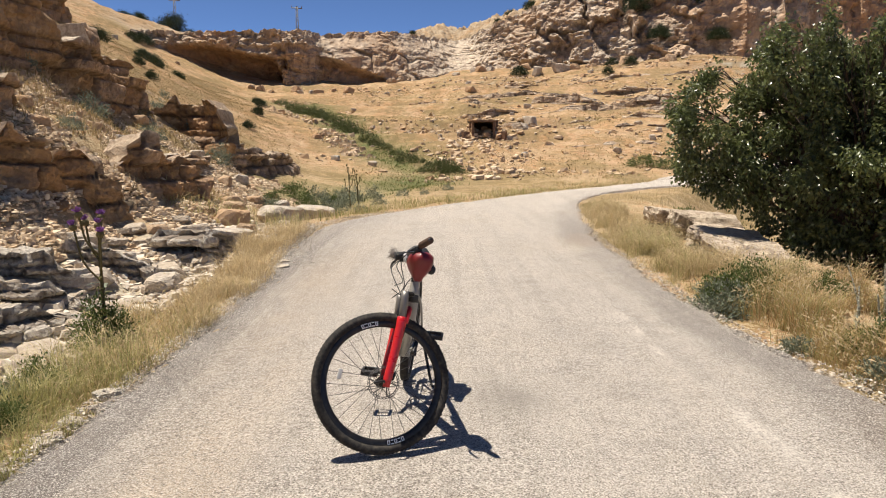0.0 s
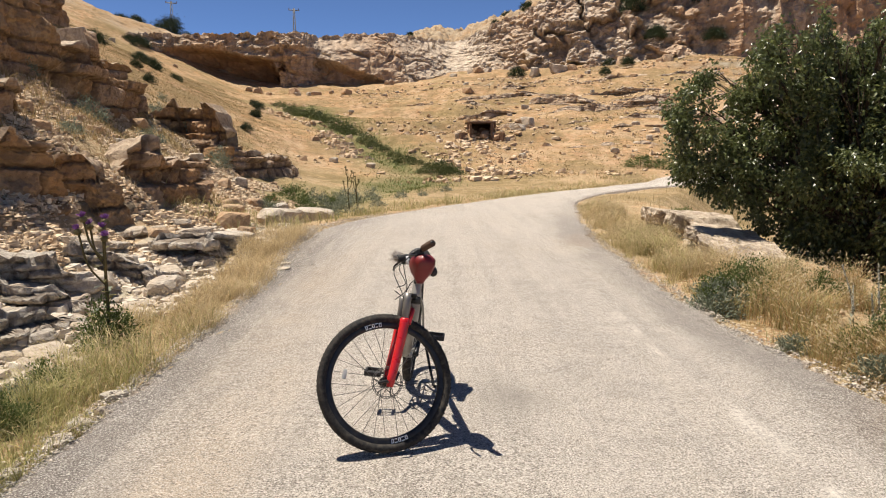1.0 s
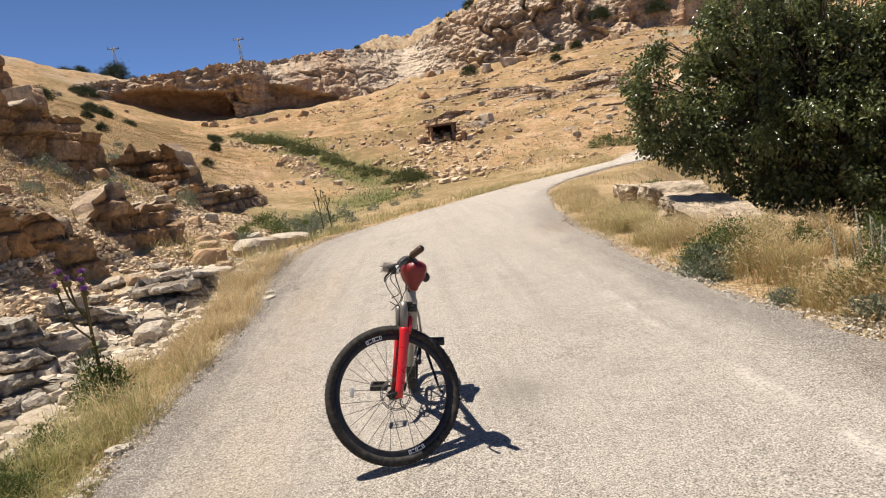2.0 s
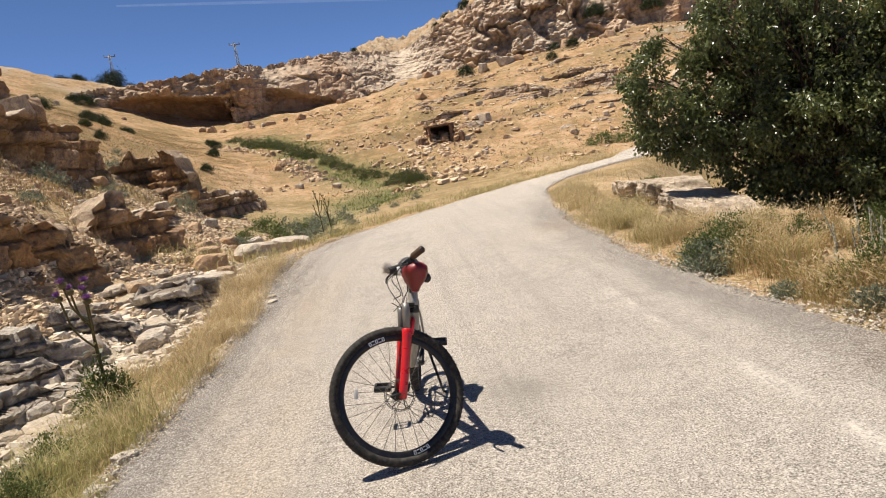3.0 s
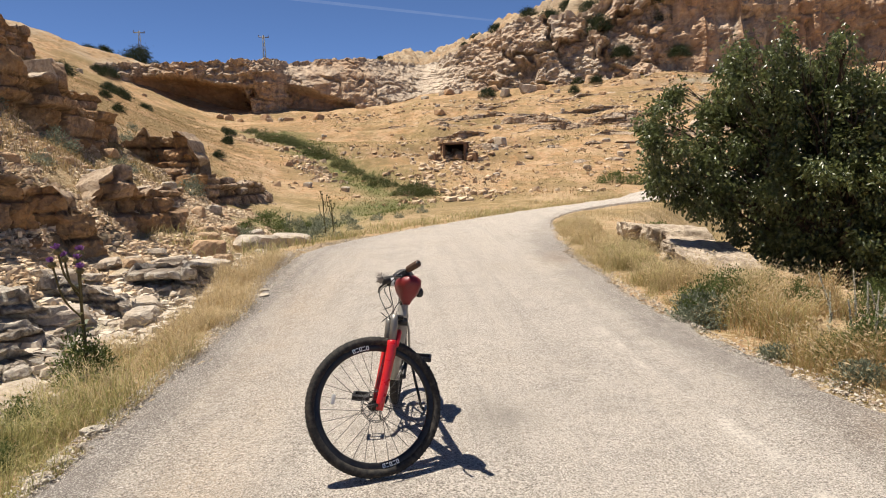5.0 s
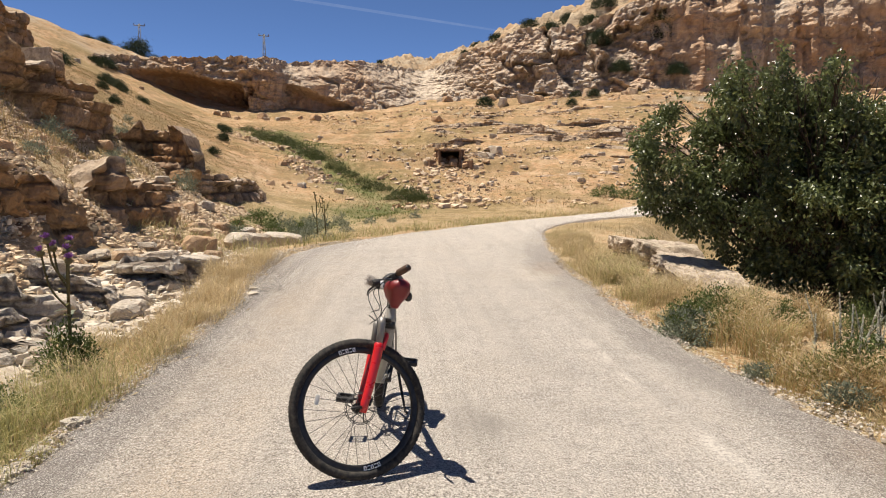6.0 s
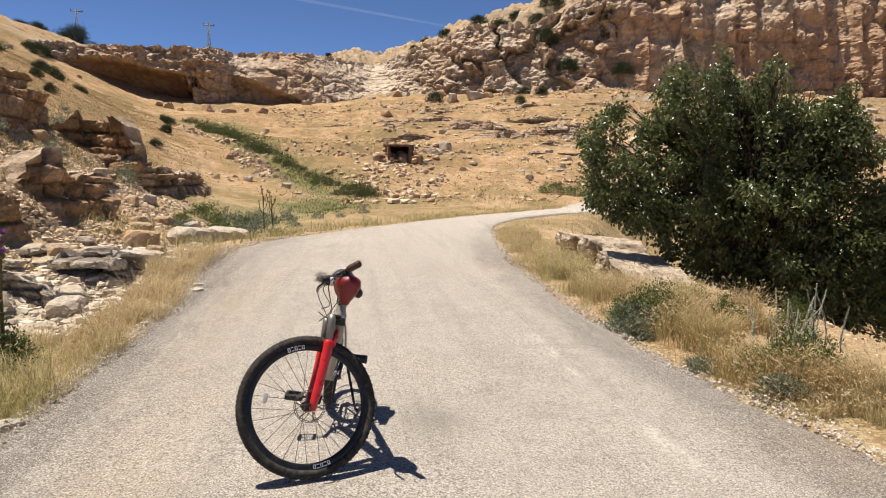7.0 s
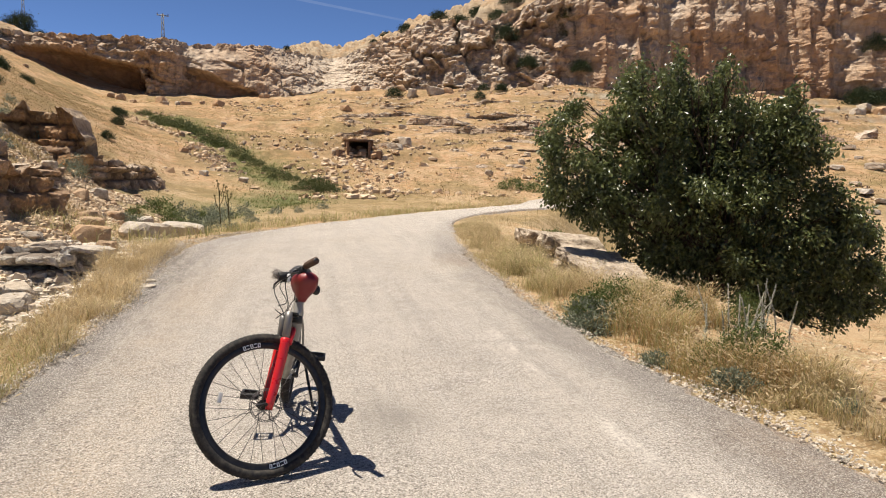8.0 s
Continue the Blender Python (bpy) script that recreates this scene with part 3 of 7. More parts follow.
    dirt = np.clip(0.5 * smooth(0.985, 1.0, np.abs(2 * u - 1)[None] + 0.05 * fbm(x * 3, y * 3, 0, 3, seed=115)) + 0.35 * smooth(0.25, 0.6, fbm(x * 0.8, y * 0.5, 0, 4, seed=117)) * smooth(0.6, 0.9, side), 0, 1)
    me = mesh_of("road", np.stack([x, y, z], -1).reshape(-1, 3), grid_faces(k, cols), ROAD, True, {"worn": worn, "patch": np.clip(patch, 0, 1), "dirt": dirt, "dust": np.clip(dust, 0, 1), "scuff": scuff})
    return tagged(new("road", me), "sun-bleached chip-seal road with darker ragged edges", "road", kind="structure")


road = make_road()


def make_cliffs():
    """The limestone wall across the valley's head: boulders, fluting, and a wide cave under an overhang."""
    us = spaced((-75, -45, 0.5), (-45, 20, 0.2), (20, 75, 0.26), (75, 130, 0.6))
    vs = np.concatenate([np.linspace(0, 1, 120), 1 + np.linspace(0.02, 1, 26) ** 1.3])
    x, v = np.meshgrid(us, vs)
    line = at(CLIFF_Y, x)
    slope = np.gradient(at(CLIFF_Y, us), us)[None]
    nx, ny = slope / np.hypot(slope, 1), -1 / np.hypot(slope, 1)
    foot = base_height(x, line - 2.0) - 1.2
    head = at(CLIFF_TOP, x)
    z = foot + (head - foot) * np.minimum(v, 1)
    over = np.clip(v - 1, 0, 1)
    h = np.minimum(v, 1)
    # leaning back, more where the rock is a slab than a wall
    slab = np.exp(-((x - 3) / 6.5) ** 2)
    right = smooth(8, 13, x)
    orange_wall = smooth(33, 38, x)
    beside = smooth(-20.5, -17.5, x) * (1 - smooth(2, 8, x))
    lean = cliff_lean(x)
    px = x + 0.0
    py = line + lean * h ** 1.3 + over * (11.0 + 6.5 * (1 - smooth(-20, -17, x)))
    lumps = fbm(x * 0.16, z * 0.18, line * 0.1, 3, seed=121)
    w1, w2 = fbm(x * 0.35, z * 0.35, 0, 3, seed=125), fbm(x * 0.35, z * 0.35, 7, 3, seed=127)
    d1, d2, own = cells(x * 0.15 + 0.05 * z + 0.6 * w1, py * 0.15, z * 0.15 + 0.5 * w2, 131)
    block = smooth(0.0, 0.16, d2 - d1) * (0.7 + 0.7 * own)
    e1, e2, own2 = cells(x * 0.85 + 0.5 * w2, py * 0.6, z * 0.75 + 0.5 * w1, 141)
    small = smooth(0.0, 0.16, e2 - e1) * (0.6 + 0.7 * own2)
    flute = ridged(x * 0.30, z * 0.05, 0, 3, seed=151)
    bed = fbm(x * 0.06, py * 0.06, z * 1.15, 4, seed=161)
    rough = fbm(x * 1.5, py * 1.5, z * 1.5, 4, seed=171) + 0.5 * ridged(x * 0.9, py * 0.9, z * 0.9, 3, seed=173) - 0.2
    broad = fbm(x * 0.09, z * 0.12, 3, 3, seed=129)
    calm = 1 - 0.6 * np.maximum(orange_wall, beside)
    bulge = 1.5 * lumps + 2.4 * broad + (1.9 - 1.0 * slab) * right * (1 - 0.8 * orange_wall) * block + 0.5 * block * (1 - right) + calm * (0.34 * small + 0.75 * rough) + (0.5 - 0.35 * right) * (1 - 0.6 * beside) * bed
    bulge = bulge + orange_wall * (1.5 * flute + 0.15 * bed)
    # cave under the rim, and a shallow overhang beside it
    lip = 16.9 - 0.15 * (x + 37) + 0.35 * lumps
    wide = smooth(-38.5, -35.0, x) * (1 - smooth(-23.8, -21.8, x + 1.6 * rough + 0.8 * lumps))
    into = (1 - smooth(lip - 1.0, lip, z)) * wide
    low = 1 - smooth(foot + 1.6, lip - 0.3, z)
    bulge = bulge * (1 - 0.75 * into) - into * (3.2 + 4.6 * low) * (0.35 + 0.65 * smooth(-37, -30, x))
    lip2 = 15.6 - 0.33 * (x + 18) + 0.6 * lumps
    wide2 = smooth(-19, -15.5, x + 1.2 * rough) * (1 - smooth(-7.5, -5.0, x + 1.2 * rough))
    into2 = (1 - smooth(lip2 - 1.0, lip2, z)) * wide2
    bulge = bulge - 3.0 * into2 * (0.55 + 0.45 * smooth(9, 13, z))
    # jutting rim
    bulge = bulge + (0.7 - 0.7 * beside) * smooth(0.72, 0.97, h) * (1 - smooth(0.0, 0.3, over)) * (1 - right)
    fade = 1 - smooth(0.55, 1.0, over)
    px = px + nx * bulge * fade
    py = py + ny * bulge * fade
    z = z + over * 0.6 + fade * (0.25 * rough + 0.3 * small) * (h > 0.97)
    z = np.where(over > 0, np.maximum(z, base_height(x, py) * smooth(0.3, 0.8, over) - 1.5 * smooth(0.85, 1.0, over)), z)
    # inside the cave the orange also paints in warm bounced light
    orange = np.clip(0.95 * smooth(0.05, 0.4, into) + 0.7 * into2 + 0.75 * orange_wall * smooth(-0.35, 0.35, 0.6 * flute + lumps) * (1 - 0.7 * smooth(0.6, 0.95, h + 0.2 * lumps)) , 0, 1)
    orange = np.maximum(orange, 0.3 * (1 - right) * smooth(-0.1, 0.4, lumps) * (1 - slab))
    crack = np.clip((1 - smooth(0.0, 0.07, d2 - d1)) * 0.35 * right + (1 - smooth(0.0, 0.06, e2 - e1)) * 0.2, 0, 1)
    pale = np.clip(slab * 1.2 + 0.5 * smooth(0.1, 0.5, rough) * right * (1 - orange_wall), 0, 1)
    grass = smooth(0.25, 0.5, over) * smooth(-0.1, 0.4, rough + lumps) * 0.8 * (1 - 0.8 * smooth(-12, -4, x))
    me = mesh_of("cliff", np.stack([px, py, z], -1).reshape(-1, 3), grid_faces(len(vs), len(us)), CLIFF, False,
                 {"orange": orange, "crack": crack, "pale": pale, "grass": grass})
    return tagged(new("cliff", me), "tan and orange limestone cliff with a wide shallow cave", "cliff", kind="structure")


cliff = make_cliffs()

# ---- the bicycle: a parked mountain bike with its front wheel turned ----
def frame_of(direction):
    w = Vector(direction).normalized()
    a = Vector((0, 0, 1)) if abs(w.z) < 0.9 else Vector((1, 0, 0))
    u = w.cross(a).normalized()
    return u, w.cross(u).normalized(), w


def add_tube(bm, points, radii, sides=10, cap=True):
    """A tube along points; radii: one, or one for each point."""
    points = [Vector(p) for p in points]
    radii = [radii] * len(points) if isinstance(radii, (int, float)) else radii
    rings, u = [], None
    for i, (p, r) in enumerate(zip(points, radii)):
        way = points[min(i + 1, len(points) - 1)] - points[max(i - 1, 0)]
        w = way.normalized()
        if u is None:
            u = frame_of(w)[0]
        u = (u - w * u.dot(w)).normalized()
        v = w.cross(u)
        rings.append([bm.verts.new(p + (u * math.cos(a) + v * math.sin(a)) * r) for a in [2 * math.pi * k / sides for k in range(sides)]])
    for a, b in zip(rings, rings[1:]):
        for k in range(sides):
            bm.faces.new((a[k], a[(k + 1) % sides], b[(k + 1) % sides], b[k]))
    if cap:
        bm.faces.new(list(reversed(rings[0])))
        bm.faces.new(rings[-1])
    return bm


def curve_points(points, k=8):
    """A smooth way through points."""
    p = [Vector(q) for q in points]
    p = [p[0] * 2 - p[1]] + p + [p[-1] * 2 - p[-2]]
    out = []
    for a, b, c, d in zip(p, p[1:], p[2:], p[3:]):
        for i in range(k):
            t = i / k
            out.append(0.5 * ((2 * b) + (c - a) * t + (2 * a - 5 * b + 4 * c - d) * t * t + (3 * b - a - 3 * c + d) * t ** 3))
    return out + [p[-2]]


def add_box(bm, size, m=Matrix(), bevel=0.0):
    made = bmesh.ops.create_cube(bm, size=1.0, matrix=m @ Matrix.Diagonal((*size, 1)))["verts"]
    if bevel:
        edges = {e for v in made for e in v.link_edges}
        bmesh.ops.bevel(bm, geom=list(edges), offset=bevel, segments=2, affect="EDGES", profile=0.7)
    return bm


def add_lathe(bm, profile, steps=48, m=Matrix(), closed=False):
    """Turns (radius, side) pairs round the y axis."""
    rings = []
    for k in range(steps):
        a = 2 * math.pi * k / steps
        rings.append([bm.verts.new(m @ Vector((r * math.cos(a), s, r * math.sin(a)))) for r, s in profile])
    n = len(profile)
    for k in range(steps):
        a, b = rings[k], rings[(k + 1) % steps]
        for i in range(n if closed else n - 1):
            bm.faces.new((a[i], a[(i + 1) % n], b[(i + 1) % n], b[i]))
    return bm


RUBBER = plain("dusty_black_rubber", (0.018, 0.017, 0.016), 0.75, 0, 0.3, 0.5, 40)
BLACK_METAL = plain("black_anodised_metal", (0.014, 0.014, 0.015), 0.35, 0.3, 0.5, 0.2)
RED_PAINT = plain("red_fork_paint", (0.52, 0.014, 0.018), 0.28, 0, 0.6, 0.08)
SILVER_PAINT = plain("silver_grey_frame_paint", (0.31, 0.295, 0.265), 0.3, 0.15, 0.5, 0.2)
STEEL = plain("bare_steel", (0.55, 0.55, 0.55), 0.3, 1.0, 0.5, 0.15)
DARK_STEEL = plain("dark_dusty_steel", (0.13, 0.125, 0.12), 0.5, 0.8, 0.4, 0.3)
STANCHION_GREY = plain("scuffed_grey_metal", (0.20, 0.19, 0.175), 0.4, 0.4, 0.5, 0.3)
SPOKE_STEEL = plain("dull_spoke_steel", (0.10, 0.095, 0.09), 0.45, 0.7, 0.5, 0.2)
RED_CLOTH = plain("red_nylon_cloth", (0.165, 0.006, 0.010), 0.36, 0, 0.5, 0.15, 14)
BLACK_PLASTIC = plain("black_plastic", (0.02, 0.02, 0.02), 0.5, 0, 0.4, 0.2)
WHITE_PRINT = plain("white_print", (0.82, 0.82, 0.80), 0.5, 0, 0.4, 0.1)
CLEAR_PLASTIC = plain("cloudy_reflector_plastic", (0.62, 0.60, 0.55), 0.2, 0, 0.6, 0.2)
SADDLE_SKIN = plain("black_saddle_cover", (0.02, 0.019, 0.019), 0.55, 0, 0.4, 0.3)
BROWN_RUBBER = plain("brown_grip_rubber", (0.085, 0.05, 0.035), 0.7, 0, 0.3, 0.3)
FLUFF = plain("grey_fluff", (0.33, 0.30, 0.27), 0.95, 0, 0.1, 0.3)

WHEEL_R = 0.35
STEER_AXIS = Vector((-0.358, 0, 0.934)).normalized()
STEER_FOOT = Vector((1.048, 0, 0.334))
FRONT_AXLE = Vector((1.09, 0, 0.35))
TURN = Matrix.Translation(STEER_FOOT) @ Matrix.Rotation(radians(-72.6), 4, STEER_AXIS) @ Matrix.Translation(-STEER_FOOT)


def make_wheel(name, parent, m, disc_side):
    """Rim with printed marks, knobbly tyre, hub, spokes and brake disc; m places the axle."""
    rim = part(name, add_lathe(bmesh.new(), [(0.280, -0.013), (0.303, -0.013), (0.309, -0.010), (0.306, 0), (0.309, 0.010), (0.303, 0.013), (0.280, 0.013),
                                             (0.274, 0.007), (0.272, 0), (0.274, -0.007)], 96, m, True), BLACK_METAL, parent, "black deep alloy wheel rim")
    bm = bmesh.new()
    outline = [(0.323 + 0.0245 * math.cos(a) * (1.0 if math.cos(a) < 0 else 0.92), 0.0265 * math.sin(a)) for a in [2 * math.pi * k / 14 for k in range(14)]]
    add_lathe(bm, outline, 96, m, True)
    part("tyre", bm, RUBBER, rim, "knobbly dusty black tyre")
    bm = bmesh.new()
    for k in range(96):
        a = 2 * math.pi * k / 96
        turn = m @ Matrix.Rotation(-a, 4, "Y")
        for side, r, tip in ((0.0165, 0.3395, 25), (-0.0165, 0.3395, -25)):
            add_box(bm, (0.004, 0.010, 0.010), turn @ Matrix.Translation((r, side, 0)) @ Matrix.Rotation(radians(tip), 4, "Z"))
        add_box(bm, (0.005, 0.012, 0.009), turn @ Matrix.Translation((0.3445, 0.005 if k % 2 else -0.005, 0)))
    part("tread", bm, RUBBER, rim, soft=False)
    bm = add_lathe(bmesh.new(), [(0.0, -0.055), (0.008, -0.055), (0.008, -0.045), (0.026, -0.036), (0.026, -0.031), (0.016, -0.024), (0.016, 0.024), (0.026, 0.031),
                                 (0.026, 0.036), (0.008, 0.045), (0.008, 0.055), (0.0, 0.055)], 20, m)
    part("hub", bm, BLACK_METAL, rim)
    for k in range(28):
        a = 2 * math.pi * k / 28
        side = 0.033 if k % 2 else -0.033
        lag = 0.42 if (k // 2) % 2 else -0.42
        p = Vector((0.024 * math.cos(a + lag * 3.2), side, 0.024 * math.sin(a + lag * 3.2)))
        q = Vector((0.276 * math.cos(a), side * 0.12, 0.276 * math.sin(a)))
        part("spoke", add_tube(bmesh.new(), [m @ p, m @ q], 0.0014, 5), SPOKE_STEEL, rim)
    # brake disc: a ring with slots, on arms
    bm = bmesh.new()
    y = disc_side * 0.042
    add_lathe(bm, [(0.068, y - 0.001), (0.072, y - 0.001), (0.072, y + 0.001), (0.068, y + 0.001)], 48, m, True)
    add_lathe(bm, [(0.077, y - 0.001), (0.080, y - 0.001), (0.080, y + 0.001), (0.077, y + 0.001)], 48, m, True)
    for k in range(30):
        a = 2 * math.pi * k / 30
        add_box(bm, (0.009, 0.002, 0.004), m @ Matrix.Rotation(-a, 4, "Y") @ Matrix.Translation((0.0745, y, 0)) @ Matrix.Rotation(0.5, 4, "Y"))
    for k in range(6):
        a = 2 * math.pi * k / 6
        add_tube(bm, [m @ Vector((0.022 * math.cos(a), y, 0.022 * math.sin(a))), m @ Vector((0.07 * math.cos(a + 0.5), y, 0.07 * math.sin(a + 0.5)))], 0.003, 6)
    part("brake_disc", bm, DARK_STEEL, rim, "drilled steel brake disc")
    # printed marks: plain white strokes round the rim
    for side in (1, -1):
        for start in (1.42, 4.55):
            bm = bmesh.new()
            for k in range(5):
                a0 = start + k * 0.062
                for j, (r0, r1, b0, b1) in enumerate(((0.279, 0.284, 0.0, 0.050), (0.296, 0.301, 0.0, 0.050), (0.279, 0.301, 0.0, 0.017), (0.279, 0.301, 0.034, 0.050))):
                    if k % 2 and j > 1:
                        continue
                    corners = [(r0, a0 + b0), (r1, a0 + b0), (r1, a0 + b1), (r0, a0 + b1)]
                    bm.faces.new([bm.verts.new(m @ Vector((r * math.cos(a), side * 0.0136, r * math.sin(a)))) for r, a in corners])
            part("rim_print", bm, WHITE_PRINT, rim, "white printed strokes on the rim")
    return rim


def make_bicycle():
    bike = new("mountain_bicycle")
    bb, seat_top, rear = Vector((0.43, 0, 0.305)), Vector((0.255, 0, 0.70)), Vector((0, 0, 0.35))
    side = Vector((0, 1, 0))
    ahead = side.cross(STEER_AXIS)
    shift = TURN.to_3x3() @ (ahead * -0.055)
    head_low, head_top = STEER_FOOT + STEER_AXIS * 0.455 + shift, STEER_FOOT + STEER_AXIS * 0.585 + shift
    main = part("frame", add_tube(bmesh.new(), [bb + Vector((0, 0, 0.01)), seat_top], [0.018, 0.0165], 14), SILVER_PAINT, bike, "silver-grey alloy frame tubes")
    bm = add_tube(bmesh.new(), [bb, bb.lerp(head_low, 0.5), head_low + STEER_AXIS * 0.02], [0.026, 0.036, 0.031], 14)
    part("down_tube", bm, SILVER_PAINT, main)
    part("top_tube", add_tube(bmesh.new(), [seat_top - Vector((0.01, 0, 0.06)), head_top - STEER_AXIS * 0.03], [0.017, 0.021], 14), SILVER_PAINT, main)
    part("head_tube", add_tube(bmesh.new(), [head_low, head_low + STEER_AXIS * 0.02, head_top - STEER_AXIS * 0.02, head_top], [0.027, 0.024, 0.024, 0.026], 16), SILVER_PAINT, main)
    part("bottom_bracket", add_tube(bmesh.new(), [bb - Vector((0, 0.037, 0)), bb + Vector((0, 0.037, 0))], 0.021, 16), SILVER_PAINT, main)
    for s in (1, -1):
        part("chain_stay", add_tube(bmesh.new(), curve_points([bb + Vector((-0.02, s * 0.025, 0)), Vector((0.3, s * 0.045, 0.32)), Vector((0, s * 0.066, 0.35))]), 0.0095, 8), SILVER_PAINT, main)
        part("seat_stay", add_tube(bmesh.new(), curve_points([seat_top + Vector((-0.005, s * 0.02, -0.07)), Vector((0.18, s * 0.052, 0.56)), Vector((0, s * 0.066, 0.36))]), 0.0075, 8), SILVER_PAINT, main)
    make_wheel("rear_wheel", bike, Matrix.Translation(rear), 1)

    # front end, turned with the steering
    fork = part("fork", add_tube(bmesh.new(), [head_low - STEER_AXIS * 0.035, head_low], [0.03, 0.026], 14), BLACK_PLASTIC, bike, "red suspension fork")
    crown = STEER_FOOT + STEER_AXIS * 0.425
    bm = add_box(bmesh.new(), (0.05, 0.140, 0.022), TURN @ (Matrix.Translation(crown + STEER_AXIS * 0.025 - ahead * 0.02) @ Matrix.Rotation(radians(-21), 4, "Y")), 0.012)
    part("crown", bm, BLACK_METAL, fork, "black fork crown")
    for s in (1, -1):
        top, low = crown + side * s * 0.054, STEER_FOOT + side * s * 0.054
        part("stanchion", add_tube(bmesh.new(), [TURN @ (low + STEER_AXIS * 0.27), TURN @ top, TURN @ (top + STEER_AXIS * 0.035)], [0.0195, 0.0195, 0.021], 14), STANCHION_GREY, fork, "scuffed grey upper tube")
        bm = add_tube(bmesh.new(), [TURN @ (low + STEER_AXIS * f + ahead * o) for f, o in ((-0.02, 0.032), (0.02, 0.03), (0.09, 0.02), (0.2, 0.008), (0.30, 0), (0.325, 0), (0.33, 0))],
                      [0.017, 0.021, 0.0225, 0.0235, 0.025, 0.0255, 0.021], 16)
        part("fork_leg", bm, RED_PAINT, fork, "glossy red lower leg")
    arch = [STEER_FOOT + STEER_AXIS * 0.30 + side * 0.064 - ahead * 0.02, STEER_FOOT + STEER_AXIS * 0.37 + side * 0.045 - ahead * 0.035,
            STEER_FOOT + STEER_AXIS * 0.385 - ahead * 0.04, STEER_FOOT + STEER_AXIS * 0.37 - side * 0.045 - ahead * 0.035, STEER_FOOT + STEER_AXIS * 0.30 - side * 0.064 - ahead * 0.02]
    part("brace_arch", add_tube(bmesh.new(), [TURN @ p for p in curve_points(arch)], 0.012, 10), RED_PAINT, fork)
    bm = add_box(bmesh.new(), (0.024, 0.022, 0.042), TURN @ (Matrix.Translation(FRONT_AXLE + Vector((-0.05, 0.045, 0.02))) @ Matrix.Rotation(radians(-35), 4, "Y")), 0.007)
    part("brake_caliper", bm, BLACK_METAL, fork, "black disc brake caliper")
    make_wheel("front_wheel", bike, TURN @ Matrix.Translation(FRONT_AXLE), 1)
    lever = [FRONT_AXLE + Vector((0, 0.06, 0)), FRONT_AXLE + Vector((0.01, 0.085, 0.01)), FRONT_AXLE + Vector((0.055, 0.088, 0.012))]
    part("quick_release", add_tube(bmesh.new(), [TURN @ p for p in curve_points(lever)], [0.006] * 17, 8), BLACK_METAL, fork)
    reflector = add_box(bmesh.new(), (0.05, 0.008, 0.022), TURN @ (Matrix.Translation(FRONT_AXLE) @ Matrix.Rotation(radians(-205), 4, "Y") @ Matrix.Translation((-0.215, 0.012, 0)) @ Matrix.Rotation(1.57, 4, "Y")), 0.004)
    part("wheel_reflector", reflector, CLEAR_PLASTIC, bike, "clear plastic spoke reflector")

    # stem and handlebar
    stem_top = STEER_FOOT + STEER_AXIS * 0.635 - ahead * 0.055
    clamp = stem_top + ahead * 0.035 + Vector((0, 0, 0.012))
    stem = part("stem", add_tube(bmesh.new(), [head_top, TURN @ stem_top, TURN @ (stem_top + STEER_AXIS * 0.015)], [0.018, 0.0185, 0.015], 14), BLACK_METAL, bike)
    part("stem_arm", add_tube(bmesh.new(), [TURN @ (stem_top - STEER_AXIS * 0.01), TURN @ clamp], [0.017, 0.018], 12), BLACK_METAL, stem)
    bar = [clamp + Vector((0.0, 0.0, 0.0)) + side * 0.05, clamp + side * 0.12 + Vector((-0.005, 0, 0.012)), clamp + side * 0.17 + Vector((-0.014, 0, 0.03)), clamp + side * 0.285 + Vector((-0.034, 0, 0.034))]
    mirrored = [Vector((p.x, -p.y, p.z)) for p in bar]
    line = list(reversed(mirrored)) + [clamp] + bar
    handlebar = part("handlebar", add_tube(bmesh.new(), [TURN @ p for p in curve_points(line)], 0.0125, 12), BLACK_METAL, bike, "black riser handlebar")
    for s in (1, -1):
        end = Vector((bar[-1].x, s * bar[-1].y, bar[-1].z))
        inner = Vector((bar[-2].x, s * bar[-2].y, bar[-2].z)).lerp(end, 0.05)
        ribs = [TURN @ inner.lerp(end, k / 24) for k in range(25)]
        part("grip", add_tube(bmesh.new(), ribs, [0.0185 if k % 2 else 0.0165 for k in range(24)] + [0.012], 14), BROWN_RUBBER, handlebar, "brown rubber grip")
        hold = inner + Vector((0.0, -s * 0.025, 0))
        part("shifter", add_box(bmesh.new(), (0.05, 0.034, 0.03), TURN @ Matrix.Translation(hold + Vector((0.018, -s * 0.012, -0.012))), 0.008), BLACK_PLASTIC, handlebar)
        blade = [hold + Vector((0.02, 0, 0)), hold + Vector((0.062, -s * 0.004, -0.014)), hold + Vector((0.076, s * 0.03, -0.024)), hold + Vector((0.066, s * 0.105, -0.036))]
        part("brake_lever", add_tube(bmesh.new(), [TURN @ p for p in curve_points(blade)], 0.0062, 8), BLACK_METAL, handlebar, "black brake lever")
    low = STEER_FOOT + STEER_AXIS * 0.42
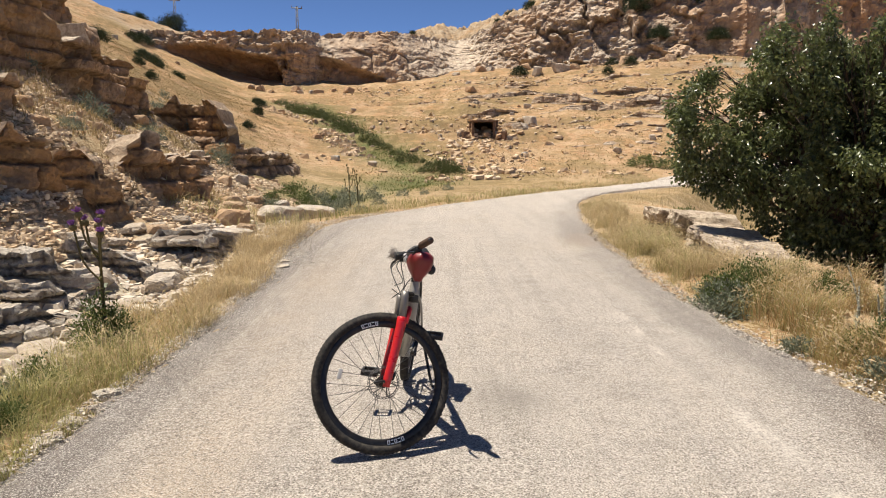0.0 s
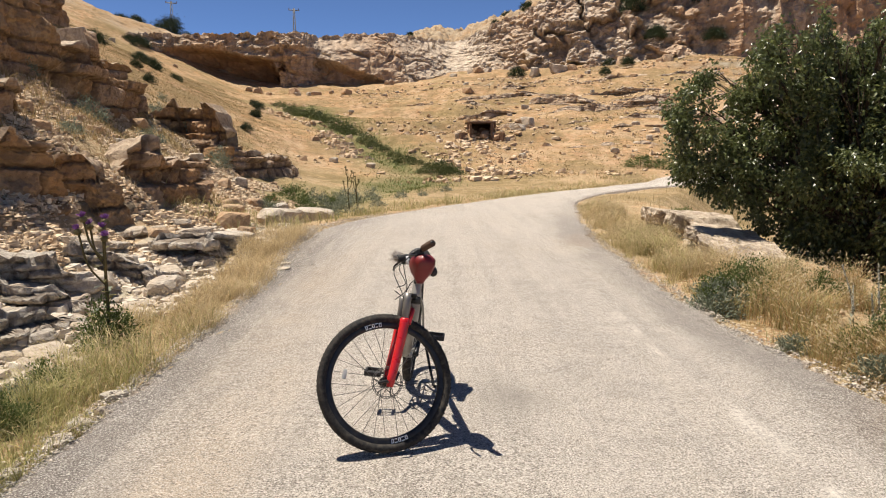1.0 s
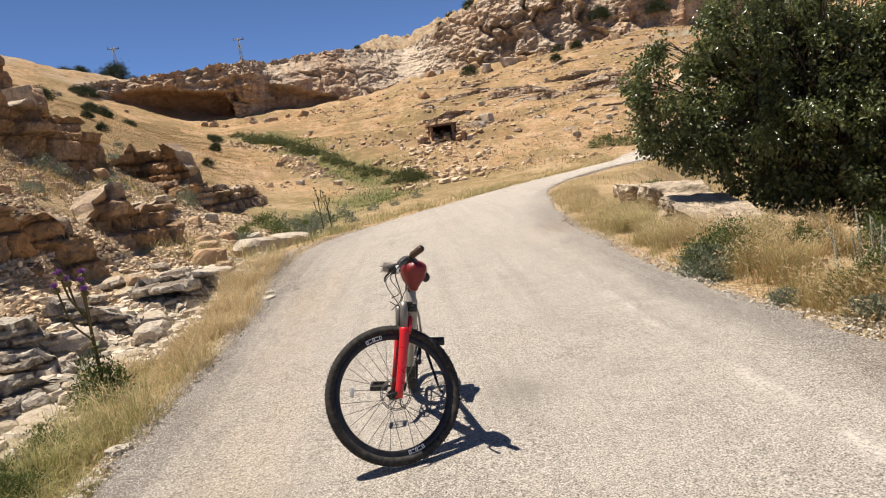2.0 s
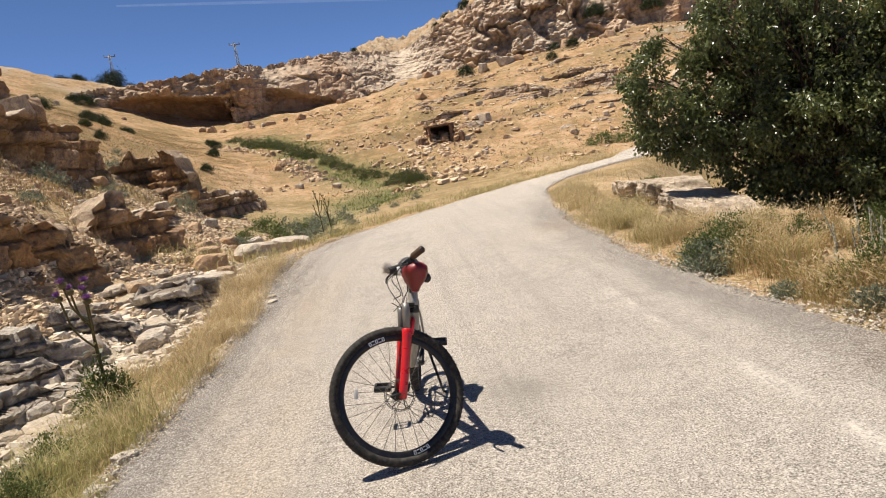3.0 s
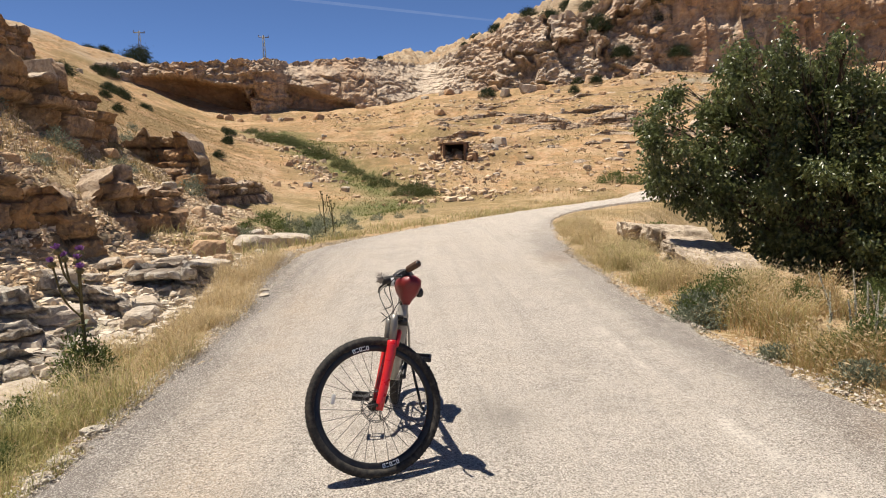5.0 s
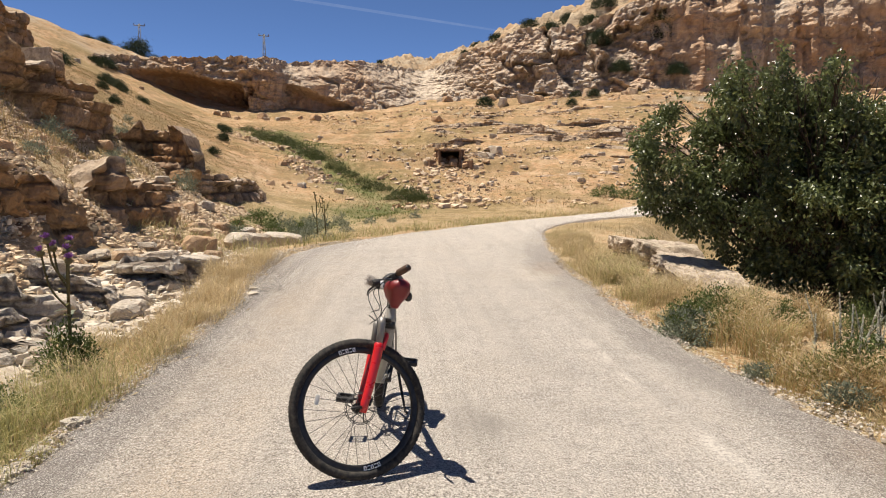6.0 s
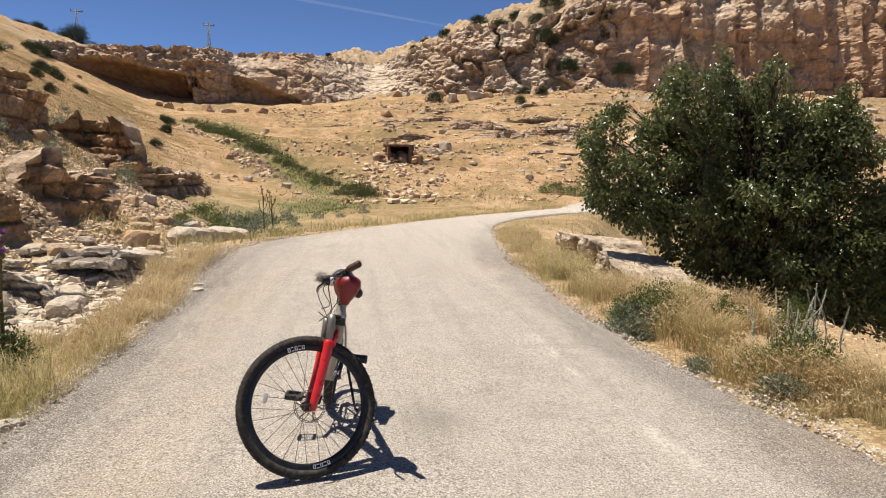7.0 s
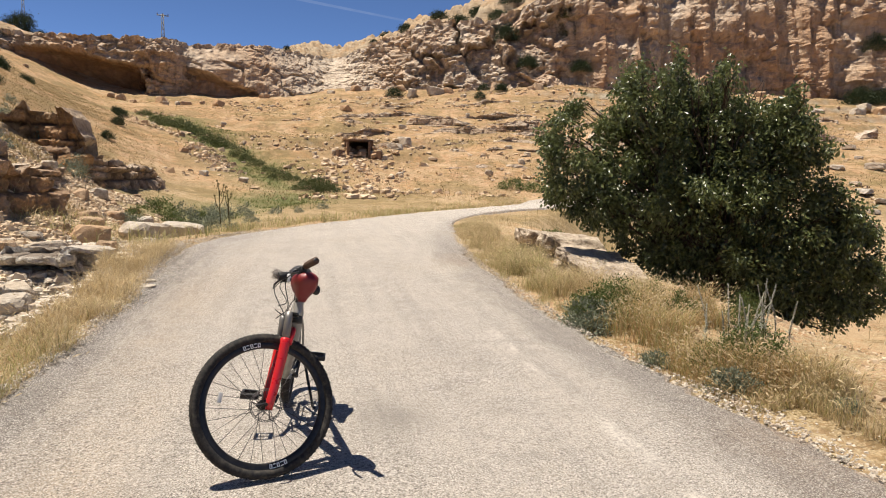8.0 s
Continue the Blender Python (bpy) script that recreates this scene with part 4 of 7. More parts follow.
    loops = (
        [bar[2] + Vector((0.03, -0.02, -0.01)), bar[2] + Vector((0.10, -0.05, -0.05)), clamp + Vector((0.075, 0.02, -0.14)), low + Vector((0.06, 0.05, 0.02))],
        [mirrored[2] + Vector((0.03, 0.02, -0.01)), mirrored[2] + Vector((0.10, 0.05, -0.06)), clamp + Vector((0.095, -0.01, -0.17)), low + Vector((0.035, -0.02, 0.07))],
        [mirrored[2] + Vector((0.03, 0.03, -0.01)), mirrored[2] + Vector((0.07, 0.06, -0.05)), clamp + Vector((0.07, 0.0, -0.11)), low + Vector((0.03, 0.03, 0.08))],
        [bar[2] + Vector((0.02, -0.01, -0.01)), bar[2] + Vector((-0.02, -0.10, -0.10)), low + Vector((-0.03, 0.07, 0.08)), low + Vector((0.02, 0.045, 0.0))])
    for pts in loops:
        part("cable", add_tube(bmesh.new(), [TURN @ p for p in curve_points(pts, 10)], 0.0026, 6), BLACK_PLASTIC, handlebar, "thin black brake or gear cable")
    # lamp and fluffy cover on the bar
    lamp = add_lathe(bmesh.new(), [(0.0, -0.03), (0.014, -0.03), (0.018, -0.022), (0.02, 0.02), (0.022, 0.03), (0.019, 0.032), (0.0, 0.028)], 20,
                     TURN @ Matrix.Translation(clamp + Vector((0.03, -0.075, 0.03))) @ Matrix.Rotation(radians(-90), 4, "Z"))
    part("lamp", lamp, BLACK_PLASTIC, handlebar, "small black handlebar lamp")
    part("lamp_bracket", add_box(bmesh.new(), (0.02, 0.03, 0.045), TURN @ Matrix.Translation(clamp + Vector((0.012, -0.07, 0.012))), 0.006), WHITE_PRINT, handlebar, "pale plastic bracket")
    bm = bmesh.new()
    rng = random.Random(5)
    centre = clamp + Vector((0.06, -0.09, 0.045))
    bmesh.ops.create_icosphere(bm, subdivisions=2, radius=0.022, matrix=TURN @ Matrix.Translation(centre))
    for _ in range(300):
        d = Vector((rng.gauss(0, 1), rng.gauss(0, 1), rng.gauss(0, 1))).normalized()
        add_tube(bm, [TURN @ (centre + d * 0.018), TURN @ (centre + d * rng.uniform(0.028, 0.045) + Vector((rng.gauss(0, 0.005), rng.gauss(0, 0.005), 0)))], [0.0009, 0.0003], 3, False)
    part("fluffy_cover", bm, FLUFF, handlebar, "grey fluffy cover on the handlebar")

    # red pouch over the stem, tapering downwards
    bm = bmesh.new()
    rows = []
    up = STEER_AXIS
    for h, half_w, half_l in ((0.0, 0.018, 0.02), (0.02, 0.028, 0.035), (0.06, 0.05, 0.078), (0.095, 0.062, 0.105), (0.122, 0.058, 0.098), (0.140, 0.042, 0.072), (0.146, 0.016, 0.025)):
        row = []
        for k in range(24):
            a = 2 * math.pi * k / 24
            ca, sa = math.cos(a), math.sin(a)
            ca, sa = math.copysign(abs(ca) ** 0.75, ca), math.copysign(abs(sa) ** 0.75, sa)
            wrinkle = 1 + 0.13 * noise.noise(Vector((ca * 2, sa * 2, h * 22)))
            p = STEER_FOOT + up * (0.515 + h) - ahead * 0.045 + ahead * ca * half_w * wrinkle + side * (0.085 + sa * half_l * wrinkle)
            row.append(bm.verts.new(TURN @ p))
        rows.append(row)
    for a, b in zip(rows, rows[1:]):
        for k in range(24):
            bm.faces.new((a[k], a[(k + 1) % 24], b[(k + 1) % 24], b[k]))
    bm.faces.new(list(reversed(rows[0])))
    bm.faces.new(rows[-1])
    bmesh.ops.subdivide_edges(bm, edges=bm.edges[:], cuts=1, use_grid_fill=True, smooth=0.6)
    pouch = part("pouch", bm, RED_CLOTH, bike, "red nylon handlebar pouch")
    bm = bmesh.new()
    bmesh.ops.create_uvsphere(bm, u_segments=18, v_segments=12, radius=0.024, matrix=TURN @ Matrix.Translation(STEER_FOOT + up * 0.585 + side * 0.10 - ahead * 0.103) @ Matrix.Diagonal((1, 0.8, 1.15, 1)))
    part("bell", bm, BLACK_PLASTIC, pouch, "round black bell beside the pouch")
    part("pouch_strap", add_tube(bmesh.new(), [TURN @ (STEER_FOOT + up * f + side * o - ahead * 0.03) for f, o in ((0.52, 0.04), (0.56, 0.10), (0.585, 0.15))], 0.007, 8), BLACK_PLASTIC, pouch)

    # drive, pedals
    ring = add_lathe(bmesh.new(), [(0.072, -0.047), (0.078, -0.0475), (0.082, -0.046), (0.078, -0.0445), (0.072, -0.045)], 40, Matrix.Translation(bb), True)
    for k in range(36):
        add_box(ring, (0.006, 0.002, 0.005), Matrix.Translation(bb) @ Matrix.Rotation(2 * math.pi * k / 36, 4, "Y") @ Matrix.Translation((0.083, -0.046, 0)))
    for k in range(5):
        a = 2 * math.pi * k / 5
        add_tube(ring, [bb + Vector((0, -0.05, 0)), bb + Vector((0.075 * math.cos(a), -0.046, 0.075 * math.sin(a)))], 0.006, 6)
    drive = part("chainring", ring, BLACK_METAL, bike, "toothed black chainring")
    crank_way = Vector((-0.85, 0, 0.5)).normalized() * 0.17
    for s, way in ((1, crank_way), (-1, -crank_way)):
        a, b = bb + Vector((0, s * 0.058, 0)), bb + Vector((0, s * 0.066, 0)) + way
        part("crank", add_tube(bmesh.new(), [a, a.lerp(b, 0.15), a.lerp(b, 0.85), b], [0.018, 0.014, 0.012, 0.017], 10), BLACK_METAL, drive, "crank arm")
        bm = bmesh.new()
        c = b + Vector((0, s * 0.10, 0))
        add_tube(bm, [b, c + Vector((0, s * 0.045, 0))], 0.007, 8)
        for dx in (-0.042, 0.042):
            add_box(bm, (0.012, 0.088, 0.026), Matrix.Translation(c + Vector((dx, 0, 0))), 0.002)
        for dy in (-0.042, 0.042):
            add_box(bm, (0.084, 0.012, 0.026), Matrix.Translation(c + Vector((0, dy, 0))), 0.002)
        part("pedal", bm, BLACK_PLASTIC, bike, "black cage pedal")
    for z in (0.076, -0.076):
        bm = bmesh.new()
        a, b = bb + Vector((0, -0.046, z)), rear + Vector((0, -0.046, z * 0.5))
        count = 34
        for k in range(count):
            p = a.lerp(b, k / count)
            add_box(bm, (0.0135, 0.006, 0.007 if k % 2 else 0.0085), Matrix.Translation(p))
        part("chain_run", bm, STEEL, drive, soft=False)
    cassette = bmesh.new()
    for k in range(7):
        r = 0.05 - 0.0045 * k
        add_lathe(cassette, [(0.02, -0.032 - 0.004 * k), (r, -0.032 - 0.004 * k), (r, -0.034 - 0.004 * k), (0.02, -0.034 - 0.004 * k)], 28, Matrix.Translation(rear))
    part("sprockets", cassette, STEEL, drive)
    bm = add_box(bmesh.new(), (0.05, 0.022, 0.03), Matrix.Translation(rear + Vector((0.01, -0.075, -0.055))), 0.006)
    add_box(bm, (0.022, 0.008, 0.13), Matrix.Translation(rear + Vector((0.05, -0.055, -0.13))) @ Matrix.Rotation(0.35, 4, "Y"), 0.003)
    part("derailleur", bm, BLACK_METAL, drive, "black rear derailleur")

    # saddle and post
    part("seat_post", add_tube(bmesh.new(), [seat_top - Vector((-0.01, 0, 0.03)), Vector((0.185, 0, 0.838))], 0.0145, 12), BLACK_METAL, bike)
    bm = bmesh.new()
    rows = []
    for t, half, drop in ((0.0, 0.035, 0.0), (0.05, 0.066, 0.006), (0.2, 0.075, 0.002), (0.4, 0.062, -0.006), (0.6, 0.036, -0.010), (0.8, 0.023, -0.008), (1.0, 0.012, -0.012)):
        x = 0.055 + 0.265 * t
        row = [bm.verts.new((x, half * math.sin(a), 0.865 + drop + 0.022 * math.cos(a) - (0.018 if math.cos(a) < 0 else 0) - 0.022 * abs(math.sin(a)) ** 3)) for a in [2 * math.pi * k / 16 for k in range(16)]]
        rows.append(row)
    for a, b in zip(rows, rows[1:]):
        for k in range(16):
            bm.faces.new((a[k], a[(k + 1) % 16], b[(k + 1) % 16], b[k]))
    bm.faces.new(list(reversed(rows[0])))
    bm.faces.new(rows[-1])
    bmesh.ops.recalc_face_normals(bm, faces=bm.faces[:])
    saddle = part("saddle", bm, SADDLE_SKIN, bike, "narrow black sports saddle")
    for s in (1, -1):
        part("saddle_rail", add_tube(bmesh.new(), curve_points([(0.09, s * 0.03, 0.85), (0.14, s * 0.022, 0.835), (0.24, s * 0.022, 0.835), (0.29, s * 0.008, 0.85)]), 0.0035, 6), STEEL, saddle)
    # unseen bag, added to cast a dark blob beside the saddle's shadow
    part("saddle_bag", add_box(bmesh.new(), (0.15, 0.085, 0.085), pose(0.065, 0, 0.80, 0, 12, 0), 0.025), SADDLE_SKIN, bike, "small black bag under the saddle, unseen and added for its shadow")
    # kickstand on the left chain stay
    part("kickstand", add_tube(bmesh.new(), [(0.10, 0.075, 0.345), (0.11, 0.09, 0.30), (0.16, 0.175, 0.036), (0.175, 0.19, 0.032)], [0.011, 0.009, 0.008, 0.009], 10), BLACK_METAL, bike, "black side kickstand")
    bike.matrix_basis = Matrix.Translation((-0.125, 4.80, 0.004)) @ pose(0, 0, 0, 0, 0, -93.0) @ pose(0, 0, 0, 0, 0.43, 0) @ pose(0, 0, 0, -6.6, 0, 0)
    return tagged(bike, "parked mountain bike with red fork and turned front wheel", "bicycle")


bicycle = make_bicycle()

# ---- rock outcrops on the left hillside and beside the road ----
def make_outcrop(points, heights, back, seed, label, bed=0.3, length=0.9, face=1, step=0.04, bold=1.0, bleach=0.0, tilt=0.0, hollow=0.0, warm=1.0, split=True, lean=0.06):
    """A bedded rock face along a line in plan: beds cut by joints, each block standing out or back, its top running back into the slope.
    bed, length: the usual thickness and length of a block; hollow: how deep the lower beds are washed out."""
    p = np.array(points, float)
    s = np.concatenate([[0], np.cumsum(np.hypot(*np.diff(p, axis=0).T))])
    cols = int(s[-1] / step)
    t = np.linspace(0, s[-1], cols)
    lx, ly = np.interp(t, s, p[:, 0]), np.interp(t, s, p[:, 1])
    w = np.hanning(max(5, cols // 6) | 1)
    w /= w.sum()
    k = len(w) // 2
    lx, ly = (np.convolve(np.concatenate([np.full(k, a[0]), a, np.full(k, a[-1])]), w, "valid") for a in (lx, ly))
    dx, dy = np.gradient(lx), np.gradient(ly)
    ln = np.hypot(dx, dy)
    nx, ny = face * dy / ln, -face * dx / ln
    run = min(0.7, 0.2 * s[-1])
    ends = smooth(0, run, t) * (1 - smooth(s[-1] - run, s[-1], t))
    # the rim steps up and down from block to block
    notch = lattice(np.floor(t / length + 0.3 * fbm(t * 0.8, 0 * t, seed, 2, seed=seed)).astype(np.int64), 0 * t.astype(np.int64), 0, seed + 11)
    tall = np.interp(t, s, heights) * (0.9 + 0.14 * notch + 0.22 * fbm(t * 0.9, 0 * t, seed * 1.7, 3, seed=seed)) * (0.2 + 0.8 * ends)
    rows = int(min(max(26, max(heights) / (0.75 * step)), 84))
    vs = np.concatenate([np.linspace(0, 1, rows), 1 + np.linspace(0.03, 1, 22) ** 1.2])
    v, _ = np.meshgrid(vs, t, indexing="ij")
    T = t[None] + 0 * v
    h, over = np.minimum(v, 1), np.clip(v - 1, 0, 1)
    foot = land_height(lx, ly)[None] - 0.25
    z = foot + h * (tall + 0.25)[None]
    # beds and joints
    q = (z + tilt * T + 0.22 * bed * fbm(T * 0.55, z * 0.4, seed, 3, seed=seed)) / bed
    q = q + 0.35 * np.sin(q * 1.7 + seed)
    bi = np.floor(q).astype(np.int64)
    f = q - bi
    long = length * (1.0 + 0.45 * lattice(bi, bi * 0, 0, seed + 1))
    u = (T + 0.10 * fbm(T * 2, z * 2, seed, 3, seed=seed + 4)) / long + 7 * lattice(bi, bi * 0, 3, seed + 2)
    ji = np.floor(u).astype(np.int64)
    g = u - ji
    own, shelf = lattice(bi, ji, 1, seed + 3), lattice(bi, bi * 0, 2, seed + 5)
    joint, seam = np.minimum(g, 1 - g) * long, np.minimum(f, 1 - f) * bed
    cut = np.maximum(1 - smooth(0.0, 0.05, joint), 1 - smooth(0.0, 0.035, seam))
    bevel = np.maximum(1 - smooth(0.0, 0.16, joint), 1 - smooth(0.0, 0.10, seam))
    depth = min(1.0, bed / 0.3)
    out = bold * depth * (0.17 * shelf + 0.15 * own + 0.07 * (f - 0.5)) - 0.10 * depth * cut * (0.4 + 0.6 * smooth(-0.4, 0.4, own)) - 0.05 * depth * bevel
    out = out + 0.28 * bold * depth * fbm(T * 0.55, z * 0.7, seed, 2, seed=seed) + 0.13 * fbm(T * 2.4, z * 3.4, seed, 5, seed=seed + 3) + 0.05 * ridged(T * 3.5, z * 5, seed, 3, seed=seed + 9) + 0.035 * fbm(T * 11, z * 11, seed, 2, seed=seed + 6)
    out = out * (0.35 + 0.65 * ends)[None] - hollow * (1 - smooth(0.5, 0.72, h + 0.1 * fbm(T * 2, 0 * T, seed, 2, seed=seed))) * ends[None]
    out = out * (1 - 0.9 * smooth(0.1, 1.0, over))
    inward = lean * h + over * back
    x, y = lx[None] - nx[None] * inward + nx[None] * out, ly[None] - ny[None] * inward + ny[None] * out
    lift = (0.05 * own + 0.07 * fbm(x * 1.3, y * 1.3, 0, 3, seed=seed + 5) + 0.035 * fbm(x * 6, y * 6, 0, 3, seed=seed + 8)) * (h >= 1)
    top = foot + (tall + 0.25)[None]
    ground_z = land_height(x, y)
    over_z = np.maximum(top + lift - 0.12 * over, ground_z - 0.05 + lift * (1 - over))
    z = np.where(over > 0, over_z * (1 - smooth(0.85, 1, over)) + (ground_z - 0.2) * smooth(0.85, 1, over), z + lift)
    crack = np.clip(cut * 0.75 * (h < 1), 0, 1)
    orange = np.clip(warm * (0.3 + 0.4 * own + 0.5 * fbm(x * 0.7, y * 0.7, z * 0.9, 3, seed=seed)), 0, 1) * (1 - bleach)
    # tops lightened for dust and for sunlight put into the colour
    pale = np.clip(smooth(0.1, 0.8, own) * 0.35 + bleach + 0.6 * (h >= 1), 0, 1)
    faces = grid_faces(len(vs), cols)
    faces = faces if face > 0 else faces[:, ::-1]
    verts, masks = np.stack([x, y, z], -1).reshape(-1, 3), {"crack": crack, "orange": orange, "pale": pale, "grey": np.full(z.shape, 0.9 if bleach > 0.55 and bed < 0.25 else 0.0)}
    if not split:
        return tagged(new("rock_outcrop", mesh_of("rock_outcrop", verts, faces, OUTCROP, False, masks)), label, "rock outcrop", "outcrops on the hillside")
    # one part for each jointed block, and the paler top
    root = new("rock_outcrop")
    block = ((bi - bi.min()) * 4096 + (ji - ji.min()))
    block = np.where(v >= 1, -1, block)[:-1, :-1]
    for _ in range(3):
        # crumbs too small to be blocks join the block beside them
        values, counts = np.unique(block, return_counts=True)
        crumb = np.isin(block, values[counts < 25]) & (block >= 0)
        block[:, 1:] = np.where(crumb[:, 1:] & (block[:, :-1] >= 0), block[:, :-1], block[:, 1:])
    block = block.ravel()
    for value in np.unique(block):
        chosen = faces[block == value]
        used, slot = np.unique(chosen, return_inverse=True)
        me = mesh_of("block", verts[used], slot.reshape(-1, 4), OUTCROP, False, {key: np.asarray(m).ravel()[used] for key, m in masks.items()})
        ob = new("weathered_top" if value < 0 else "block", me)
        ob.parent = root
    return tagged(root, label, "rock outcrop", "outcrops on the hillside")


# the banded wall, the broken spur beyond it and the low ledge at the spur's foot
make_outcrop(((-9.6, 8.4), (-8.9, 11.6), (-8.75, 14.4), (-9.1, 18.0), (-9.25, 20.4), (-9.5, 22.6), (-10.1, 25.2)), (1.9, 2.0, 1.9, 1.9, 2.0, 1.5, 0.6), 1.6, 211, "dark strata of cracked limestone in shade", 0.42, 1.3, 1, 0.05, 1.25)
make_outcrop(((-9.9, 24.6), (-9.0, 25.0), (-8.0, 24.6), (-7.2, 24.4), (-6.8, 25.2)), (0.9, 1.4, 1.7, 1.2, 0.5), 1.2, 241, "broken dark limestone spur standing out of yellow grass", 0.34, 0.8, 1, 0.05, 1.5)
make_outcrop(((-7.1, 24.2), (-6.75, 26.2), (-6.55, 28.5), (-6.6, 31.5), (-6.9, 34.2)), (0.9, 0.85, 0.9, 0.75, 0.35), 0.9, 231, "dark weathered limestone ledge below yellow grass", 0.3, 0.9, 1, 0.06, 1.2, 0.25)
# pale ledges stepping up through the scree
make_outcrop(((-7.3, 11.0), (-6.95, 12.0), (-6.9, 12.9)), (0.6, 0.65, 0.2), 0.8, 252, "brown limestone block set in the scree", 0.4, 0.8, 1, 0.045)
make_outcrop(((-6.5, 15.2), (-6.35, 17.0), (-6.6, 19.4), (-6.9, 21.6)), (0.15, 0.35, 0.4, 0.15), 0.7, 254, "pale ledge of thin limestone beds in the scree", 0.22, 0.8, 1, 0.05, 1.1, 0.2)
make_outcrop(((-5.45, 12.3), (-5.2, 13.1), (-4.98, 14.2), (-4.95, 15.3), (-5.2, 16.0)), (0.45, 0.95, 0.95, 0.85, 0.3), 0.9, 221, "tan limestone blocks with upright joints", 0.42, 0.6, 1, 0.04, 1.2)
make_outcrop(((-5.9, 10.75), (-5.4, 10.9), (-5.1, 10.95), (-4.9, 11.3), (-4.95, 11.9)), (0.35, 0.65, 0.85, 0.7, 0.2), 0.8, 203, "squat brown limestone block at the slope foot", 0.5, 0.9, 1, 0.04, 0.9)
make_outcrop(((-6.6, 7.0), (-6.0, 8.2), (-5.65, 9.3), (-5.4, 10.1), (-5.35, 10.8)), (1.1, 1.1, 1.0, 0.75, 0.25), 0.9, 201, "big brown limestone blocks above the dry stream bed", 0.42, 0.9, 1, 0.045, 1.3)
make_outcrop(((-13.0, 10.5), (-11.6, 13.5), (-10.9, 17.0), (-10.9, 20.0)), (0.9, 1.1, 1.0, 0.4), 1.0, 251, "upper band of jointed brown limestone", 0.4, 1.2, 1, 0.06, 1.2)
make_outcrop(((-27.5, 44.0), (-26.4, 47.0), (-26.2, 50.0), (-27.0, 52.5)), (1.0, 2.4, 2.2, 0.6), 1.5, 257, "dark rock rib on the crest of the hill", 0.6, 1.4, 1, 0.12, 1.5)
# washed grey ledges of the dry stream bed
make_outcrop(((-5.0, 7.45), (-4.5, 7.7), (-4.1, 7.85), (-3.75, 8.3)), (0.42, 0.4, 0.34, 0.15), 0.8, 255, "layered grey ledge in the dry stream bed", 0.14, 0.6, 1, 0.03, 1.3, 0.75, 0, 0.06)
make_outcrop(((-4.7, 6.9), (-4.2, 7.1), (-3.85, 7.35), (-3.4, 7.6)), (0.3, 0.28, 0.26, 0.1), 0.7, 258, "pale washed slab ledge in the dry stream bed", 0.13, 0.8, 1, 0.03, 1.2, 0.9, 0, 0.1)
make_outcrop(((-4.4, 5.7), (-3.9, 6.05), (-3.5, 6.6), (-3.25, 7.1)), (0.26, 0.28, 0.24, 0.1), 0.7, 259, "pale washed slab ledge in the dry stream bed", 0.14, 0.7, 1, 0.03, 1.2, 0.85, 0, 0.1)
make_outcrop(((-4.4, 4.2), (-3.8, 4.7), (-3.35, 5.3)), (0.24, 0.26, 0.15), 0.7, 260, "pale washed slab ledge in the dry stream bed", 0.13, 0.7, 1, 0.03, 1.2, 0.85, 0, 0.08)
make_outcrop(((-4.5, 8.6), (-3.95, 8.8), (-3.4, 8.95), (-3.05, 9.2)), (0.36, 0.34, 0.26, 0.1), 0.6, 262, "grey ledge with a dark gap below it", 0.16, 0.6, 1, 0.03, 1.2, 0.6, 0, 0.12)
make_outcrop(((-4.1, 10.15), (-3.55, 9.95), (-3.05, 9.8), (-2.75, 10.0)), (0.3, 0.42, 0.4, 0.2), 0.8, 263, "flat pale slab over a dark washed-out hollow", 0.2, 0.9, 1, 0.03, 0.8, 0.6, 0, 0.42)
make_outcrop(((3.85, 9.4), (3.95, 11.0), (4.2, 13.0), (4.5, 15.0), (4.9, 16.8)), (0.25, 0.42, 0.38, 0.42, 0.25), 1.1, 261, "flat pale tan rocks behind roadside grass", 0.5, 1.3, -1, 0.045, 0.6, 0.95)
# ledges along the terraces of the far hillside
for y0, x0, x1, tall, seed in ((58.5, 4, 30, 0.6, 281), (64.0, 1, 46, 0.9, 282), (68.5, 8, 60, 1.3, 283), (74.5, 2, 52, 0.9, 284), (80.0, -4, 64, 0.9, 285), (86.5, 0, 58, 0.7, 286), (47.5, 8, 20, 0.3, 287), (53.5, 10, 24, 0.4, 288)):
    line = [(x, y0 - 0.05 * (x - x0) + 1.4 * math.sin(x * 0.21 + seed)) for x in np.linspace(x0, x1, 15)]
    rise = [tall * 1.0 * max(0.0, 0.35 + 0.75 * math.sin(k * 2.3 + seed)) for k in range(15)]
    make_outcrop(line, rise, 1.6, seed, "broken pale rock ledge along the hillside terrace", 0.4, 1.3, 1, 0.17, 1.6, 0.45, split=False, lean=0.45)


